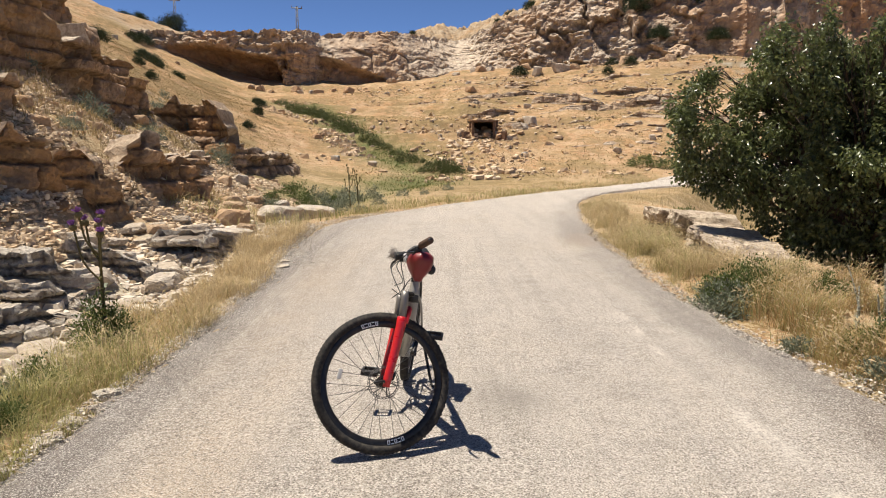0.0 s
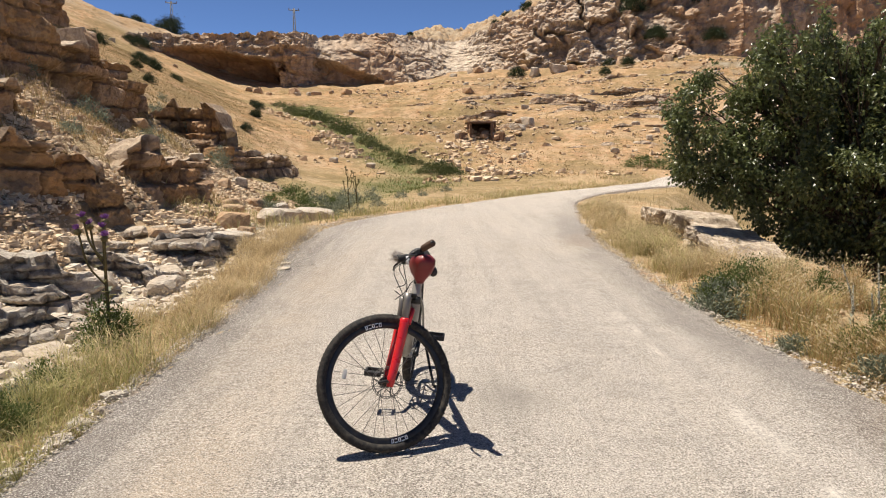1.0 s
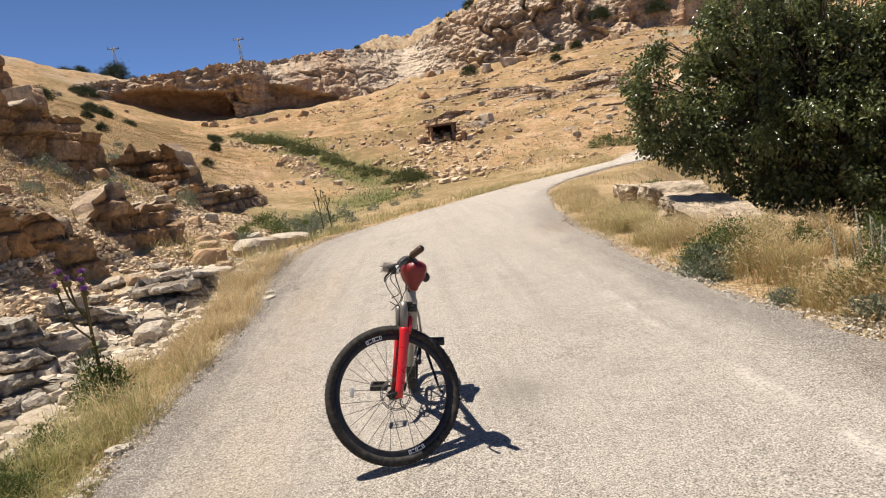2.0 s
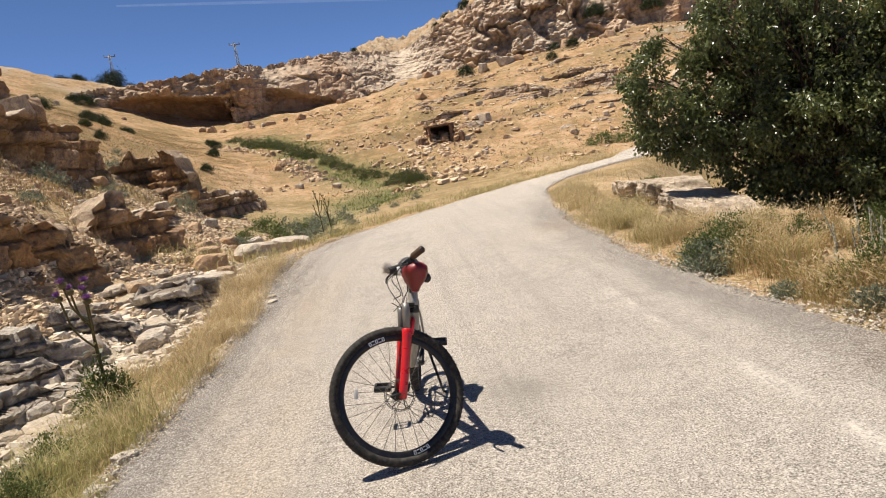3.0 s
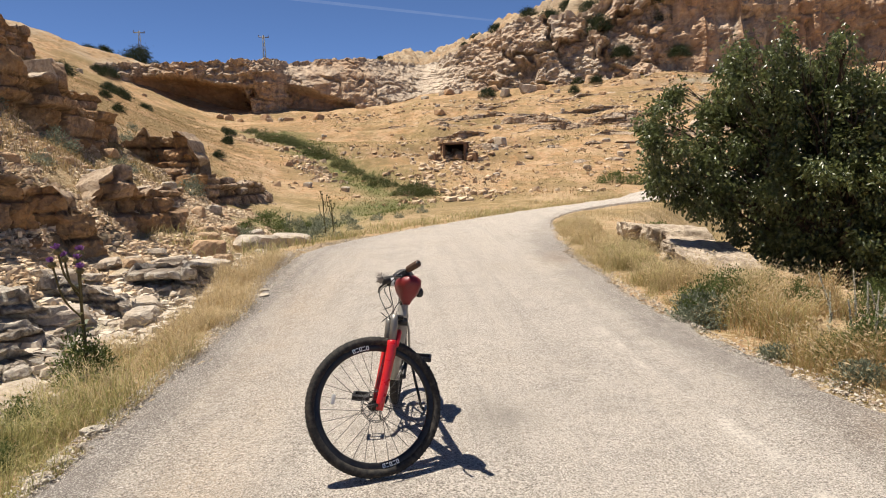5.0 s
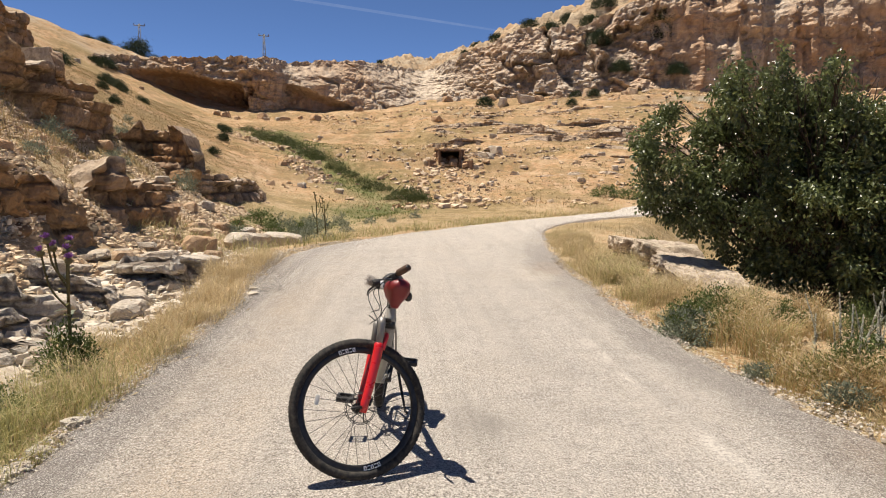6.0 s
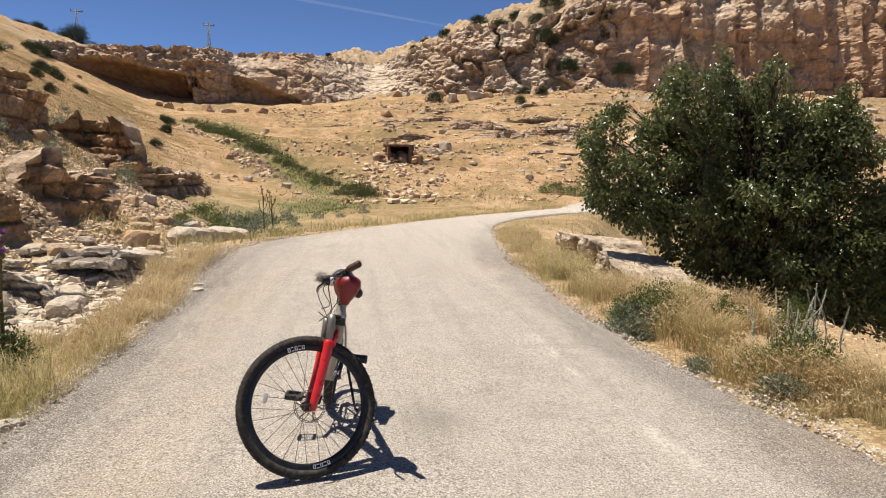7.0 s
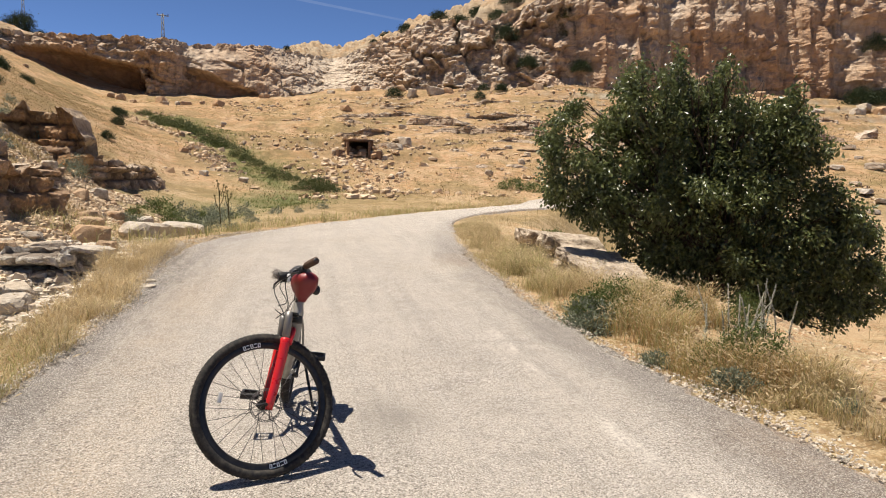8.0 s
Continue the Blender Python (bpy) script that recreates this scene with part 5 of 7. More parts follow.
# ---- loose rocks ----
def rock_mesh(seed, flat, detail=3, material=None):
    """A broken stone about 1 m across: a ball cut by random planes, then roughened."""
    bm = bmesh.new()
    bmesh.ops.create_icosphere(bm, subdivisions=detail, radius=1.0)
    co = np.array([v.co for v in bm.verts])
    faces = np.array([[v.index for v in f.verts] for f in bm.faces])
    bm.free()
    rng = np.random.default_rng(seed)
    normals = rng.normal(size=(22, 3))
    normals[0], normals[1] = (0.06, 0.03, 1), (0.02, -0.05, -1)
    normals /= np.linalg.norm(normals, axis=1)[:, None]
    dist = rng.uniform(0.62, 0.95, 22)
    normals[2:6] = np.array([(1, 0.15, 0.1), (-1, 0.1, 0.05), (0.12, 1, 0.08), (0.05, -1, 0.12)]) + rng.normal(0, 0.16, (4, 3))
    normals[2:6] /= np.linalg.norm(normals[2:6], axis=1)[:, None]
    dist[:6] = (0.5, 0.5, 0.62, 0.66, 0.58, 0.62)
    r = np.min(np.where(co @ normals.T > 0.05, dist / np.maximum(co @ normals.T, 0.05), 9.0), axis=1)
    r = np.minimum(r, 1.15)
    co = co * r[:, None]
    n = fbm(co[:, 0] * 3.4, co[:, 1] * 3.4, co[:, 2] * 3.4, 4, seed=seed)
    co = co * (1 + 0.10 * n)[:, None]
    co = co * np.array([0.5, 0.5 * rng.uniform(0.65, 0.95), 0.5 * flat])
    me = mesh_of("rock", co, faces, material, False)
    me.polygons.foreach_set("use_smooth", np.full(len(faces), False))
    return me


BLOCKS = [rock_mesh(300 + k, 0.75 + 0.1 * (k % 3), 3, TAN_ROCK) for k in range(6)]
SLABS = [rock_mesh(320 + k, 0.36 + 0.08 * (k % 3), 3, PALE_ROCK) for k in range(6)]
WHITE_ROCK = make_rock_material("chalky_white_stone", (0.40, 0.35, 0.28), (0.60, 0.54, 0.45), (0.72, 0.67, 0.58), (0.58, 0.47, 0.34))
WHITE_STONES = [rock_mesh(360 + k, 0.5, 2, WHITE_ROCK) for k in range(4)]
PALE_BLOCKS = [rock_mesh(340 + k, 0.7 + 0.1 * (k % 3), 3, PALE_ROCK) for k in range(4)]


def set_rock(me, x, y, size, turn, tilt, label, group, sink=0.28, category="rock"):
    ob = new("rock", me)
    z = float(land_height(np.array([x]), np.array([y]))[0])
    height = size * 0.35
    ob.matrix_basis = pose(x, y, z + height * (0.5 - sink), tilt, tilt * 0.6, turn) @ Matrix.Diagonal((size, size, size, 1))
    return tagged(ob, label, category, group)


def scatter_rocks():
    rng = random.Random(17)
    # pale slabs of the stream bed
    for _ in range(95):
        y = rng.uniform(3.6, 12.5)
        x = rng.uniform(-5.4 + 0.06 * y, -2.95 - 0.02 * y)
        big = rng.random() < 0.3
        set_rock(rng.choice(SLABS), x, y, rng.uniform(0.55, 0.85) if big else rng.uniform(0.2, 0.5), rng.uniform(0, 360), rng.uniform(-9, 9),
                 "pale grey limestone slab in the dry stream bed", "rocks in the stream bed")
    # tan blocks on the slope
    for _ in range(130):
        y = 6.5 + 20 * rng.random() ** 1.2
        d = rng.uniform(-0.3, 6.5)
        x = float(at(TOE, y)) - d
        size = rng.uniform(0.16, 0.4) if rng.random() < 0.75 else rng.uniform(0.45, 0.85)
        set_rock(rng.choice(BLOCKS if rng.random() < 0.8 else PALE_BLOCKS), x, y, size, rng.uniform(0, 360), rng.uniform(-14, 14),
                 "broken tan limestone block on the dry slope", "rocks on the slope")
    # the foot of the far hillside and its terraces
    for _ in range(60):
        x, y = rng.uniform(-14, 32), rng.uniform(40, 92)
        if x < float(at(TOE, y)) + 1:
            continue
        set_rock(rng.choice(PALE_BLOCKS if rng.random() < 0.6 else BLOCKS), x, y, rng.uniform(0.5, 1.2) * (1.0 if rng.random() < 0.85 else 1.9), rng.uniform(0, 360), rng.uniform(-12, 12),
                 "weathered limestone boulder on yellow grass", "boulders on the far hillside")
    for x, y, size in ((40.1, 49.0, 1.6), (36.4, 41.7, 2.0), (48.5, 57.9, 1.8), (43.6, 49.0, 2.2), (43.5, 54.3, 1.3), (27.2, 30.7, 1.4), (16.1, 17.9, 0.9), (37.5, 43.8, 1.2), (36.0, 39.7, 1.5), (30.0, 33.5, 0.9), (33.0, 37.0, 1.1), (45.5, 53.0, 1.0)):
        set_rock(rng.choice(SLABS), x, y, size, rng.uniform(0, 360), rng.uniform(-8, 8), "pale flat limestone on the slope beyond the dip", "boulders on the far hillside", 0.2)
    # boulders below the cliff
    for _ in range(40):
        x = rng.uniform(-40, 75)
        y = float(at(CLIFF_Y, x)) - rng.uniform(2.5, 9)
        set_rock(rng.choice(PALE_BLOCKS + BLOCKS), x, y, rng.uniform(0.8, 2.4) if x < 8 else rng.uniform(1.2, 3.6), rng.uniform(0, 360), rng.uniform(-15, 15),
                 "fallen limestone boulder under the cliff", "boulders under the cliff")
    # blocks and slabs where the bed passes under a ledge
    for me, x, y, size, turn, label in ((BLOCKS[1], -3.8, 13.4, 0.85, 20, "squat tan limestone block beside a pale slab"), (SLABS[2], -3.35, 15.2, 1.5, 70, "wide pale slab at the head of the stream bed"), (SLABS[5], -3.05, 17.6, 1.5, 10, "wide pale slab at the head of the stream bed"),
                                        (BLOCKS[3], -4.35, 11.2, 0.6, 130, "broken tan limestone block on the dry slope"), (SLABS[0], -3.2, 11.4, 0.9, 40, "pale grey limestone slab in the dry stream bed"),
                                        (SLABS[4], -3.9, 11.6, 0.8, 200, "pale grey limestone slab in the dry stream bed"), (BLOCKS[0], -3.3, 12.4, 0.5, 80, "broken tan limestone block on the dry slope")):
        set_rock(me, x, y, size, turn, 4, label, "rocks in the stream bed", 0.1)
    # white stones lying at the road's edges
    for x, y, size in ((-1.95, 4.36, 0.14), (-1.97, 4.58, 0.26), (-2.0, 4.95, 0.2), (-1.95, 4.12, 0.2), (-1.93, 3.85, 0.24), (-1.97, 3.5, 0.18), (-2.0, 5.4, 0.13), (-2.02, 6.1, 0.14), (-1.98, 9.3, 0.34), (-2.06, 9.75, 0.26), (-2.02, 7.4, 0.15),
                       (2.74, 5.22, 0.12), (2.7, 5.2, 0.06), (2.63, 5.75, 0.07), (2.58, 5.85, 0.06), (2.9, 4.78, 0.08), (2.84, 5.0, 0.09), (3.0, 4.5, 0.07), (2.95, 3.62, 0.1), (2.86, 3.4, 0.08), (3.02, 3.15, 0.32), (2.55, 4.1, 0.05)):
        set_rock(rng.choice(WHITE_STONES), x, y, size, rng.uniform(0, 360), 0, "pale stone lying at the road edge", "stones at the road edge", 0.2, "stone")


scatter_rocks()


def make_rubble(name, x, y, size, seed, label, material):
    """Many small broken stones, too many to count."""
    rng = np.random.default_rng(seed)
    kinds = []
    for k in range(6):
        bm = bmesh.new()
        bmesh.ops.create_cube(bm, size=1.0)
        co = np.array([v.co for v in bm.verts]) * rng.uniform(0.65, 1.1, (8, 3)) * np.array([1, rng.uniform(0.5, 0.95), rng.uniform(0.22, 0.5)]) + rng.normal(0, 0.07, (8, 3))
        co[co[:, 2] > 0, :2] *= 0.8
        bmesh.ops.triangulate(bm, faces=bm.faces[:])
        kinds.append((co, np.array([[v.index for v in f.verts] for f in bm.faces])))
        bm.free()
    z = land_height(x, y)
    pick = rng.integers(0, 6, len(x))
    turn = rng.uniform(0, 2 * math.pi, len(x))
    verts, faces, start = [], [], 0
    for k, (co, fc) in enumerate(kinds):
        i = np.where(pick == k)[0]
        c, s = np.cos(turn[i])[:, None], np.sin(turn[i])[:, None]
        px = (co[None, :, 0] * c - co[None, :, 1] * s) * size[i][:, None] + x[i][:, None]
        py = (co[None, :, 0] * s + co[None, :, 1] * c) * size[i][:, None] + y[i][:, None]
        pz = co[None, :, 2] * size[i][:, None] + (z[i] + 0.12 * size[i])[:, None]
        verts.append(np.stack([px, py, pz], -1).reshape(-1, 3))
        faces.append((fc[None] + (np.arange(len(i)) * len(co))[:, None, None]).reshape(-1, 3) + start)
        start += len(i) * len(co)
    me = mesh_of(name, np.concatenate(verts), np.concatenate(faces), material, False)
    return tagged(new(name, me), label, "rubble", kind="stuff")


def rubble_material(name, dark, light):
    n = Nodes(name, 0.92, 0.15)
    own = n.node("NewGeometry", 8)
    f = n.noise(n.place(), 14, 5, 0.6)
    c = n.mix(own, dark, light)
    c = n.mix(n.ramp(f, (0.4, 0.0), (0.7, 0.5)), c, (0.40, 0.27, 0.16))
    return n.done(c, 0.92, n.bump(f, 0.5, 0.02))


TAN_RUBBLE = rubble_material("tan_rubble", (0.39, 0.285, 0.18), (0.71, 0.585, 0.42))
HILL_RUBBLE = rubble_material("sunlit_hill_rubble", (0.42, 0.29, 0.175), (0.68, 0.545, 0.385))
PALE_RUBBLE = rubble_material("pale_rubble", (0.34, 0.29, 0.23), (0.66, 0.60, 0.50))


def scatter_rubble():
    rng = np.random.default_rng(23)
    n = 85000
    y = 5 + 20 * rng.random(n) ** 1.25
    x = at(TOE, y) + 0.9 - 6.5 * rng.random(n)
    keep = fbm(x * 0.6, y * 0.6, 0, 3, seed=401) > -0.42 + 0.5 * smooth(16, 22, y) * smooth(2, 5, at(TOE, y) - x)
    x, y = x[keep], y[keep]
    make_rubble("slope_rubble", x, y, 0.03 + 0.13 * rng.random(len(x)) ** 3.2, 24, "loose tan stones covering the dry slope", TAN_RUBBLE)
    n = 13000
    y = rng.uniform(-5, 14, n)
    x = at(TOE, y) + 0.35 + (-2.75 - at(TOE, y) - 0.35) * rng.random(n)
    make_rubble("bed_rubble", x, y, 0.03 + 0.17 * rng.random(n) ** 3, 25, "pale stones in the dry stream bed", PALE_RUBBLE)
    n = 34000
    y = rng.uniform(39, 97, n)
    x = rng.uniform(-20, 75, n)
    line = base_height(x, y) + 0.5 * fbm(x * 0.05, y * 0.05, 0, 2, seed=61) - 0.016 * x
    f = line / 1.55 - np.floor(line / 1.55)
    thick = fbm(x * 0.12, y * 0.16, 0, 3, seed=407) + rng.uniform(-0.15, 0.15, n)
    keep = (x > at(TOE, y)) & ((np.abs(f - 0.82) < 0.14) & (thick > -0.2) | (thick > 0.22)) & (road_mask(x, y) < 0.1)
    x, y = x[keep], y[keep]
    make_rubble("hillside_rubble", x, y, 0.07 + 0.5 * rng.random(len(x)) ** 5, 26, "stones along the terraces of the far hillside", HILL_RUBBLE)
    n = 800
    y = 33 + 23 * rng.random(n)
    x = 1.5 + 0.12 * (y - 33) + rng.normal(0, 1.6 + 0.05 * (y - 33), n)
    make_rubble("washout_rubble", x, y + 4, 0.1 + 0.55 * rng.random(n) ** 4, 27, "pale stones washed out below the culvert", HILL_RUBBLE)
    n = 420
    y = 45 + 7 * rng.random(n)
    x = at(STREAM, y) - 2.2 + rng.normal(0, 0.55, n)
    make_rubble("stream_stones", x, y, 0.06 + 0.5 * rng.random(n) ** 3, 30, "pale stones heaped beside the green stream line", HILL_RUBBLE)
    n = 5000
    x, y = rng.uniform(3.7, 10, n), 3.5 + 9 * rng.random(n)
    make_rubble("shoulder_rubble", x, y, 0.012 + 0.10 * rng.random(n) ** 5, 29, "loose stones on the bare ground beside the verge", TAN_RUBBLE)
    # grit along the edges of the road
    n = 24000
    left = rng.random(n) < 0.55
    y = np.where(rng.random(n) < 0.15, rng.uniform(-6, 2.2, n), 2.2 + 18 * rng.random(n) ** 1.6)
    off = np.abs(rng.normal(0, 0.2, n)) * np.where(left, 0.7, 1.0)
    x = np.where(left, at(LEFT_EDGE, y) - off + 0.12, at(RIGHT_EDGE, y) + off * 1.2 - 0.15)
    make_rubble("road_edge_grit", x, y, 0.006 + 0.035 * rng.random(n) ** 4, 28, "small pale stones along the road edge", PALE_RUBBLE)


scatter_rubble()


def scatter_grit():
    """Tiny loose chips on the road surface."""
    rng = np.random.default_rng(31)
    n = 26000
    y = 2.0 + 11 * rng.random(n) ** 1.5
    x = rng.uniform(-1.9, 2.6, n)
    keep = fbm(x * 1.5, y * 0.4, 0, 3, seed=531) + rng.uniform(-0.5, 0.5, n) > -0.05
    x, y = x[keep], y[keep]
    n = 30000
    ey = 2.0 + 12 * rng.random(n) ** 1.4
    inside = np.abs(rng.normal(0, 0.28, n)) - 0.06
    x = np.concatenate([x, np.where(rng.random(n) < 0.5, at(LEFT_EDGE, ey) + inside, at(RIGHT_EDGE, ey) - inside * 1.3)])
    y = np.concatenate([y, ey])
    ob = make_rubble("road_chips", x, y, 0.006 + 0.014 * rng.random(len(x)) ** 3, 32, "tiny loose stone chips on the road", CHIPS)
    ob.location.z = 0.072


CHIPS = rubble_material("mixed_road_chips", (0.10, 0.09, 0.08), (0.72, 0.66, 0.56))
scatter_grit()

# ---- the tree in the dip beside the road ----
LEAF = leaf_material("dark_glossy_leaves", (0.022, 0.034, 0.012), (0.22, 0.255, 0.09), 0.33, 0.75, 0.40)
BARK = make_rock_material("grey_brown_bark", (0.035, 0.026, 0.02), (0.075, 0.056, 0.042), (0.12, 0.094, 0.07), (0.07, 0.05, 0.036))


def leaf_mesh(name, place, out, length, width, material, rng, droop=0.5):
    """Folded leaves with a bent tip at the places given, pointing outwards and down."""
    n = len(place)
    way = out + rng.normal(0, 0.55, (n, 3)) + np.array([0, 0, -droop])
    way /= np.linalg.norm(way, axis=1)[:, None]
    side = np.cross(way, rng.normal(0, 1.0, (n, 3)) * np.array([1, 1, 0.5]) + np.array([0, 0, 0.45]))
    side /= np.maximum(np.linalg.norm(side, axis=1), 1e-6)[:, None]
    up = np.cross(side, way)
    L, W = length[:, None], width[:, None]
    base = place
    mid = place + way * L * 0.45 - up * W * 0.12
    tip = place + way * L - up * L * 0.16
    a = mid + side * W * 0.5 + up * W * 0.16
    b = mid - side * W * 0.5 + up * W * 0.16
    verts = np.stack([base, mid, tip, a, b], 1).reshape(-1, 3)
    i = (np.arange(n) * 5)[:, None, None]
    faces = (np.array([[0, 3, 1], [3, 2, 1], [0, 1, 4], [1, 2, 4]])[None] + i).reshape(-1, 3)
    return mesh_of(name, verts, faces, material, False)


def make_tree():
    tree = new("broadleaf_tree")
    rng = np.random.default_rng(51)
    place = Vector((6.14, 10.15, 0))
    place.z = float(land_height(np.array([place.x]), np.array([place.y]))[0]) - 0.05
    across, deep = np.array([0.857, -0.516, 0]), np.array([0.516, 0.857, 0])
    # crown: lobes set to fit the camera's view, as (across, height above the eye's level, radius), spread in depth
    outline = ((-2.12, 1.32, 0.26), (-2.30, 0.78, 0.40), (-2.22, 0.18, 0.50), (-2.30, -0.16, 0.34), (-1.42, 1.74, 0.32), (-1.18, 1.10, 0.40), (-1.42, 0.54, 0.56),
               (-1.02, 0.12, 0.60), (-1.30, -0.62, 0.40), (-0.54, 1.60, 0.36), (-0.46, 1.02, 0.46), (-0.62, 0.45, 0.55), (-0.38, -0.30, 0.68), (-0.54, -1.04, 0.50), (0.02, 1.68, 0.24),
               (0.10, 0.54, 0.48), (0.26, -0.30, 0.64), (0.26, -1.12, 0.60), (-0.06, -1.46, 0.42), (0.98, 1.04, 0.36), (1.14, 0.62, 0.36), (0.82, 0.30, 0.48), (1.06, -0.38, 0.56),
               (0.98, -1.12, 0.60), (0.82, -1.80, 0.50), (1.66, -0.22, 0.28), (1.60, -0.96, 0.45), (1.88, -1.25, 0.36), (1.75, -1.70, 0.4), (1.95, -0.62, 0.26), (2.0, -1.75, 0.3), (-1.02, 1.68, 0.34), (-0.72, 1.74, 0.28), (-0.22, 1.5, 0.36), (0.42, 1.42, 0.34), (1.35, -2.0, 0.38), (0.35, -1.75, 0.42), (-0.25, -1.55, 0.36), (0.85, -2.0, 0.36), (-0.75, -1.3, 0.34))
    lobes = [(a, rng.uniform(-0.75, 0.75) * (1 - 0.25 * abs(a)) - 0.28 + 0.75 * float(smooth(0.4, -0.8, h)), h, r) for a, h, r in outline]
    lobes += [(-0.7, 0.7, 0.2, 0.75), (0.5, 0.8, -0.4, 0.8), (0.2, 0.6, -1.1, 0.7), (1.2, 0.3, -1.2, 0.6), (-0.9, 0.0, -0.1, 0.6), (0.3, 0.2, -0.6, 0.65), (0.12, 0.0, 1.2, 0.42), (0.58, -0.1, 1.02, 0.40), (-1.65, -0.2, -0.42, 0.46), (0.1, 0.3, 0.65, 0.62), (-0.35, 0.2, 0.9, 0.55), (0.75, 0.2, 0.5, 0.5), (-0.9, 0.1, 0.75, 0.5), (1.68, 0.0, -0.4, 0.26)]
    # the dense heart of the crown
    lobes += [(-1.75, 0.0, 0.5, 0.52), (-1.1, 0.1, 1.05, 0.5), (-0.5, 0.1, 1.25, 0.5), (0.0, 0.1, 0.95, 0.5), (0.5, 0.1, 0.75, 0.5), (0.9, 0.0, 0.7, 0.4), (-1.7, 0.1, -0.1, 0.55), (-1.0, 0.0, 0.4, 0.6), (-0.3, 0.0, 0.2, 0.6), (0.3, 0.0, 0.0, 0.6),
              (0.9, 0.0, -0.2, 0.52), (-0.95, 0.0, -0.6, 0.55), (-0.2, 0.0, -0.8, 0.6), (0.6, 0.0, -0.9, 0.6), (1.2, 0.0, -0.8, 0.5), (1.6, 0.0, -1.3, 0.42), (0.2, 0.0, -1.4, 0.45), (1.0, 0.0, -1.6, 0.5), (-1.55, 0.0, 1.2, 0.4), (-0.4, -0.4, 1.0, 0.36), (0.2, -0.4, 0.8, 0.36), (-0.9, -0.4, 0.7, 0.38)]
    eye_level = 1.36
    centres = np.array([np.array(place) * np.array([1, 1, 0]) + across * a + deep * d + np.array([0, 0, eye_level + h]) for a, d, h, r in lobes])
    radii = np.array([r for a, d, h, r in lobes])
    # limbs
    trunk = add_tube(bmesh.new(), [place, place + Vector((0.05, 0, 0.4)), place + Vector((0.02, 0.05, 0.9))], [0.17, 0.13, 0.11], 12)
    part("trunk", trunk, BARK, tree, "grey-brown trunk")
    fork = place + Vector((0.02, 0.05, 0.85))
    for c, r in zip(centres, radii):
        c = Vector(c)
        bend = fork.lerp(c, 0.5) + Vector(rng.normal(0, 0.12, 3))
        limb = add_tube(bmesh.new(), curve_points([fork, bend, c], 5), [0.042 - 0.0034 * k for k in range(11)], 7)
        for _ in range(6):
            tip = c + Vector(rng.normal(0, 1, 3)).normalized() * r * 0.7
            start = bend.lerp(c, rng.uniform(0.2, 1.0))
            add_tube(limb, [start, start.lerp(tip, 0.5) + Vector(rng.normal(0, 0.06, 3)), tip], [0.014, 0.009, 0.004], 5)
        part("limb", limb, BARK, tree)
    # leaves in sprays on the lobes
    sprays = []
    small_c, small_r = [], []
    for c, r in zip(centres, radii):
        k = 6
        d = rng.normal(0, 1, (k, 3))
        d /= np.linalg.norm(d, axis=1)[:, None]
        small_c += list(c + d * (r * rng.uniform(0.75, 1.1, k))[:, None])
        small_r += list(r * rng.uniform(0.2, 0.4, k))
    for c, r in zip(list(centres) + small_c, list(radii * 0.8) + small_r):
        k = int(175 * r * r + 7)
        d = rng.normal(0, 1, (k, 3))
        d /= np.linalg.norm(d, axis=1)[:, None]
        rad = r * (0.3 + 0.72 * rng.random(k) ** 0.6)[:, None]
        sprays.append(np.concatenate([c + d * rad * np.array([1, 1, 0.95]), d], 1))
    sprays = np.concatenate(sprays)
    keep = fbm(sprays[:, 0] * 2.3, sprays[:, 1] * 2.3, sprays[:, 2] * 1.9, 3, seed=55) > -0.28 + 0.20 * smooth(1.4, 2.8, sprays[:, 2])
    sprays = sprays[keep & (sprays[:, 2] > place.z + 0.15)]
    # the crown's height along its width, trimmed to its outline from the camera: four spires with notches between them
    spire_at = (-2.6, -2.19, -1.88, -1.5, -1.1, -0.7, -0.42, 0.0, 0.4, 0.86, 1.25, 1.7, 2.4)
    spire_top = (1.15, 1.62, 1.18, 2.02, 1.85, 2.06, 1.55, 1.86, 1.30, 1.58, 1.0, 0.35, -0.6)

    def below_top(p, slack):
        return p[:, 2] - eye_level < np.interp((p[:, :3] - np.array([place.x, place.y, 0])) @ across, spire_at, spire_top) + slack

    sprays = sprays[below_top(sprays, rng.normal(-0.14, 0.09, len(sprays)))]
    # leafy shoots that stand out of the crown, each thinning to its tip
    shoots = bmesh.new()
    tips = []
    for c, r in zip(centres[:40], radii[:40]):
        for _ in range(5):
            out = Vector(c) - (fork + Vector((0, 0, 0.9)))
            way = (out.normalized() * 0.8 + Vector((0, 0, 0.75)) + Vector(rng.normal(0, 0.42, 3))).normalized()
            start = Vector(c) + way * r * 0.45
            reach = rng.uniform(0.26, 0.5) * min(1.0, 0.55 + r)
            end = start + way * reach + Vector((0, 0, 0.06))
            if not below_top(np.array([end]), rng.normal(-0.03, 0.05))[0]:
                continue
            add_tube(shoots, [start, start.lerp(end, 0.5), end], [0.009, 0.006, 0.003], 5)
            for u in np.linspace(0.1, 1.0, 6):
                tips.append(np.concatenate([np.array(start.lerp(end, float(u))), np.array(way)]))
    tagged(part("shoots", shoots, BARK, tree), "thin leafy shoots", kind="stuff")
    sprays = np.concatenate([sprays, np.array(tips)])
    m = 18
    at_spray = np.repeat(sprays, m, 0)
    pos = at_spray[:, :3] + rng.normal(0, 0.062, (len(at_spray), 3))
    me = leaf_mesh("crown", pos, at_spray[:, 3:] * 0.8, rng.uniform(0.045, 0.092, len(pos)), rng.uniform(0.027, 0.05, len(pos)), LEAF, rng, 0.65)
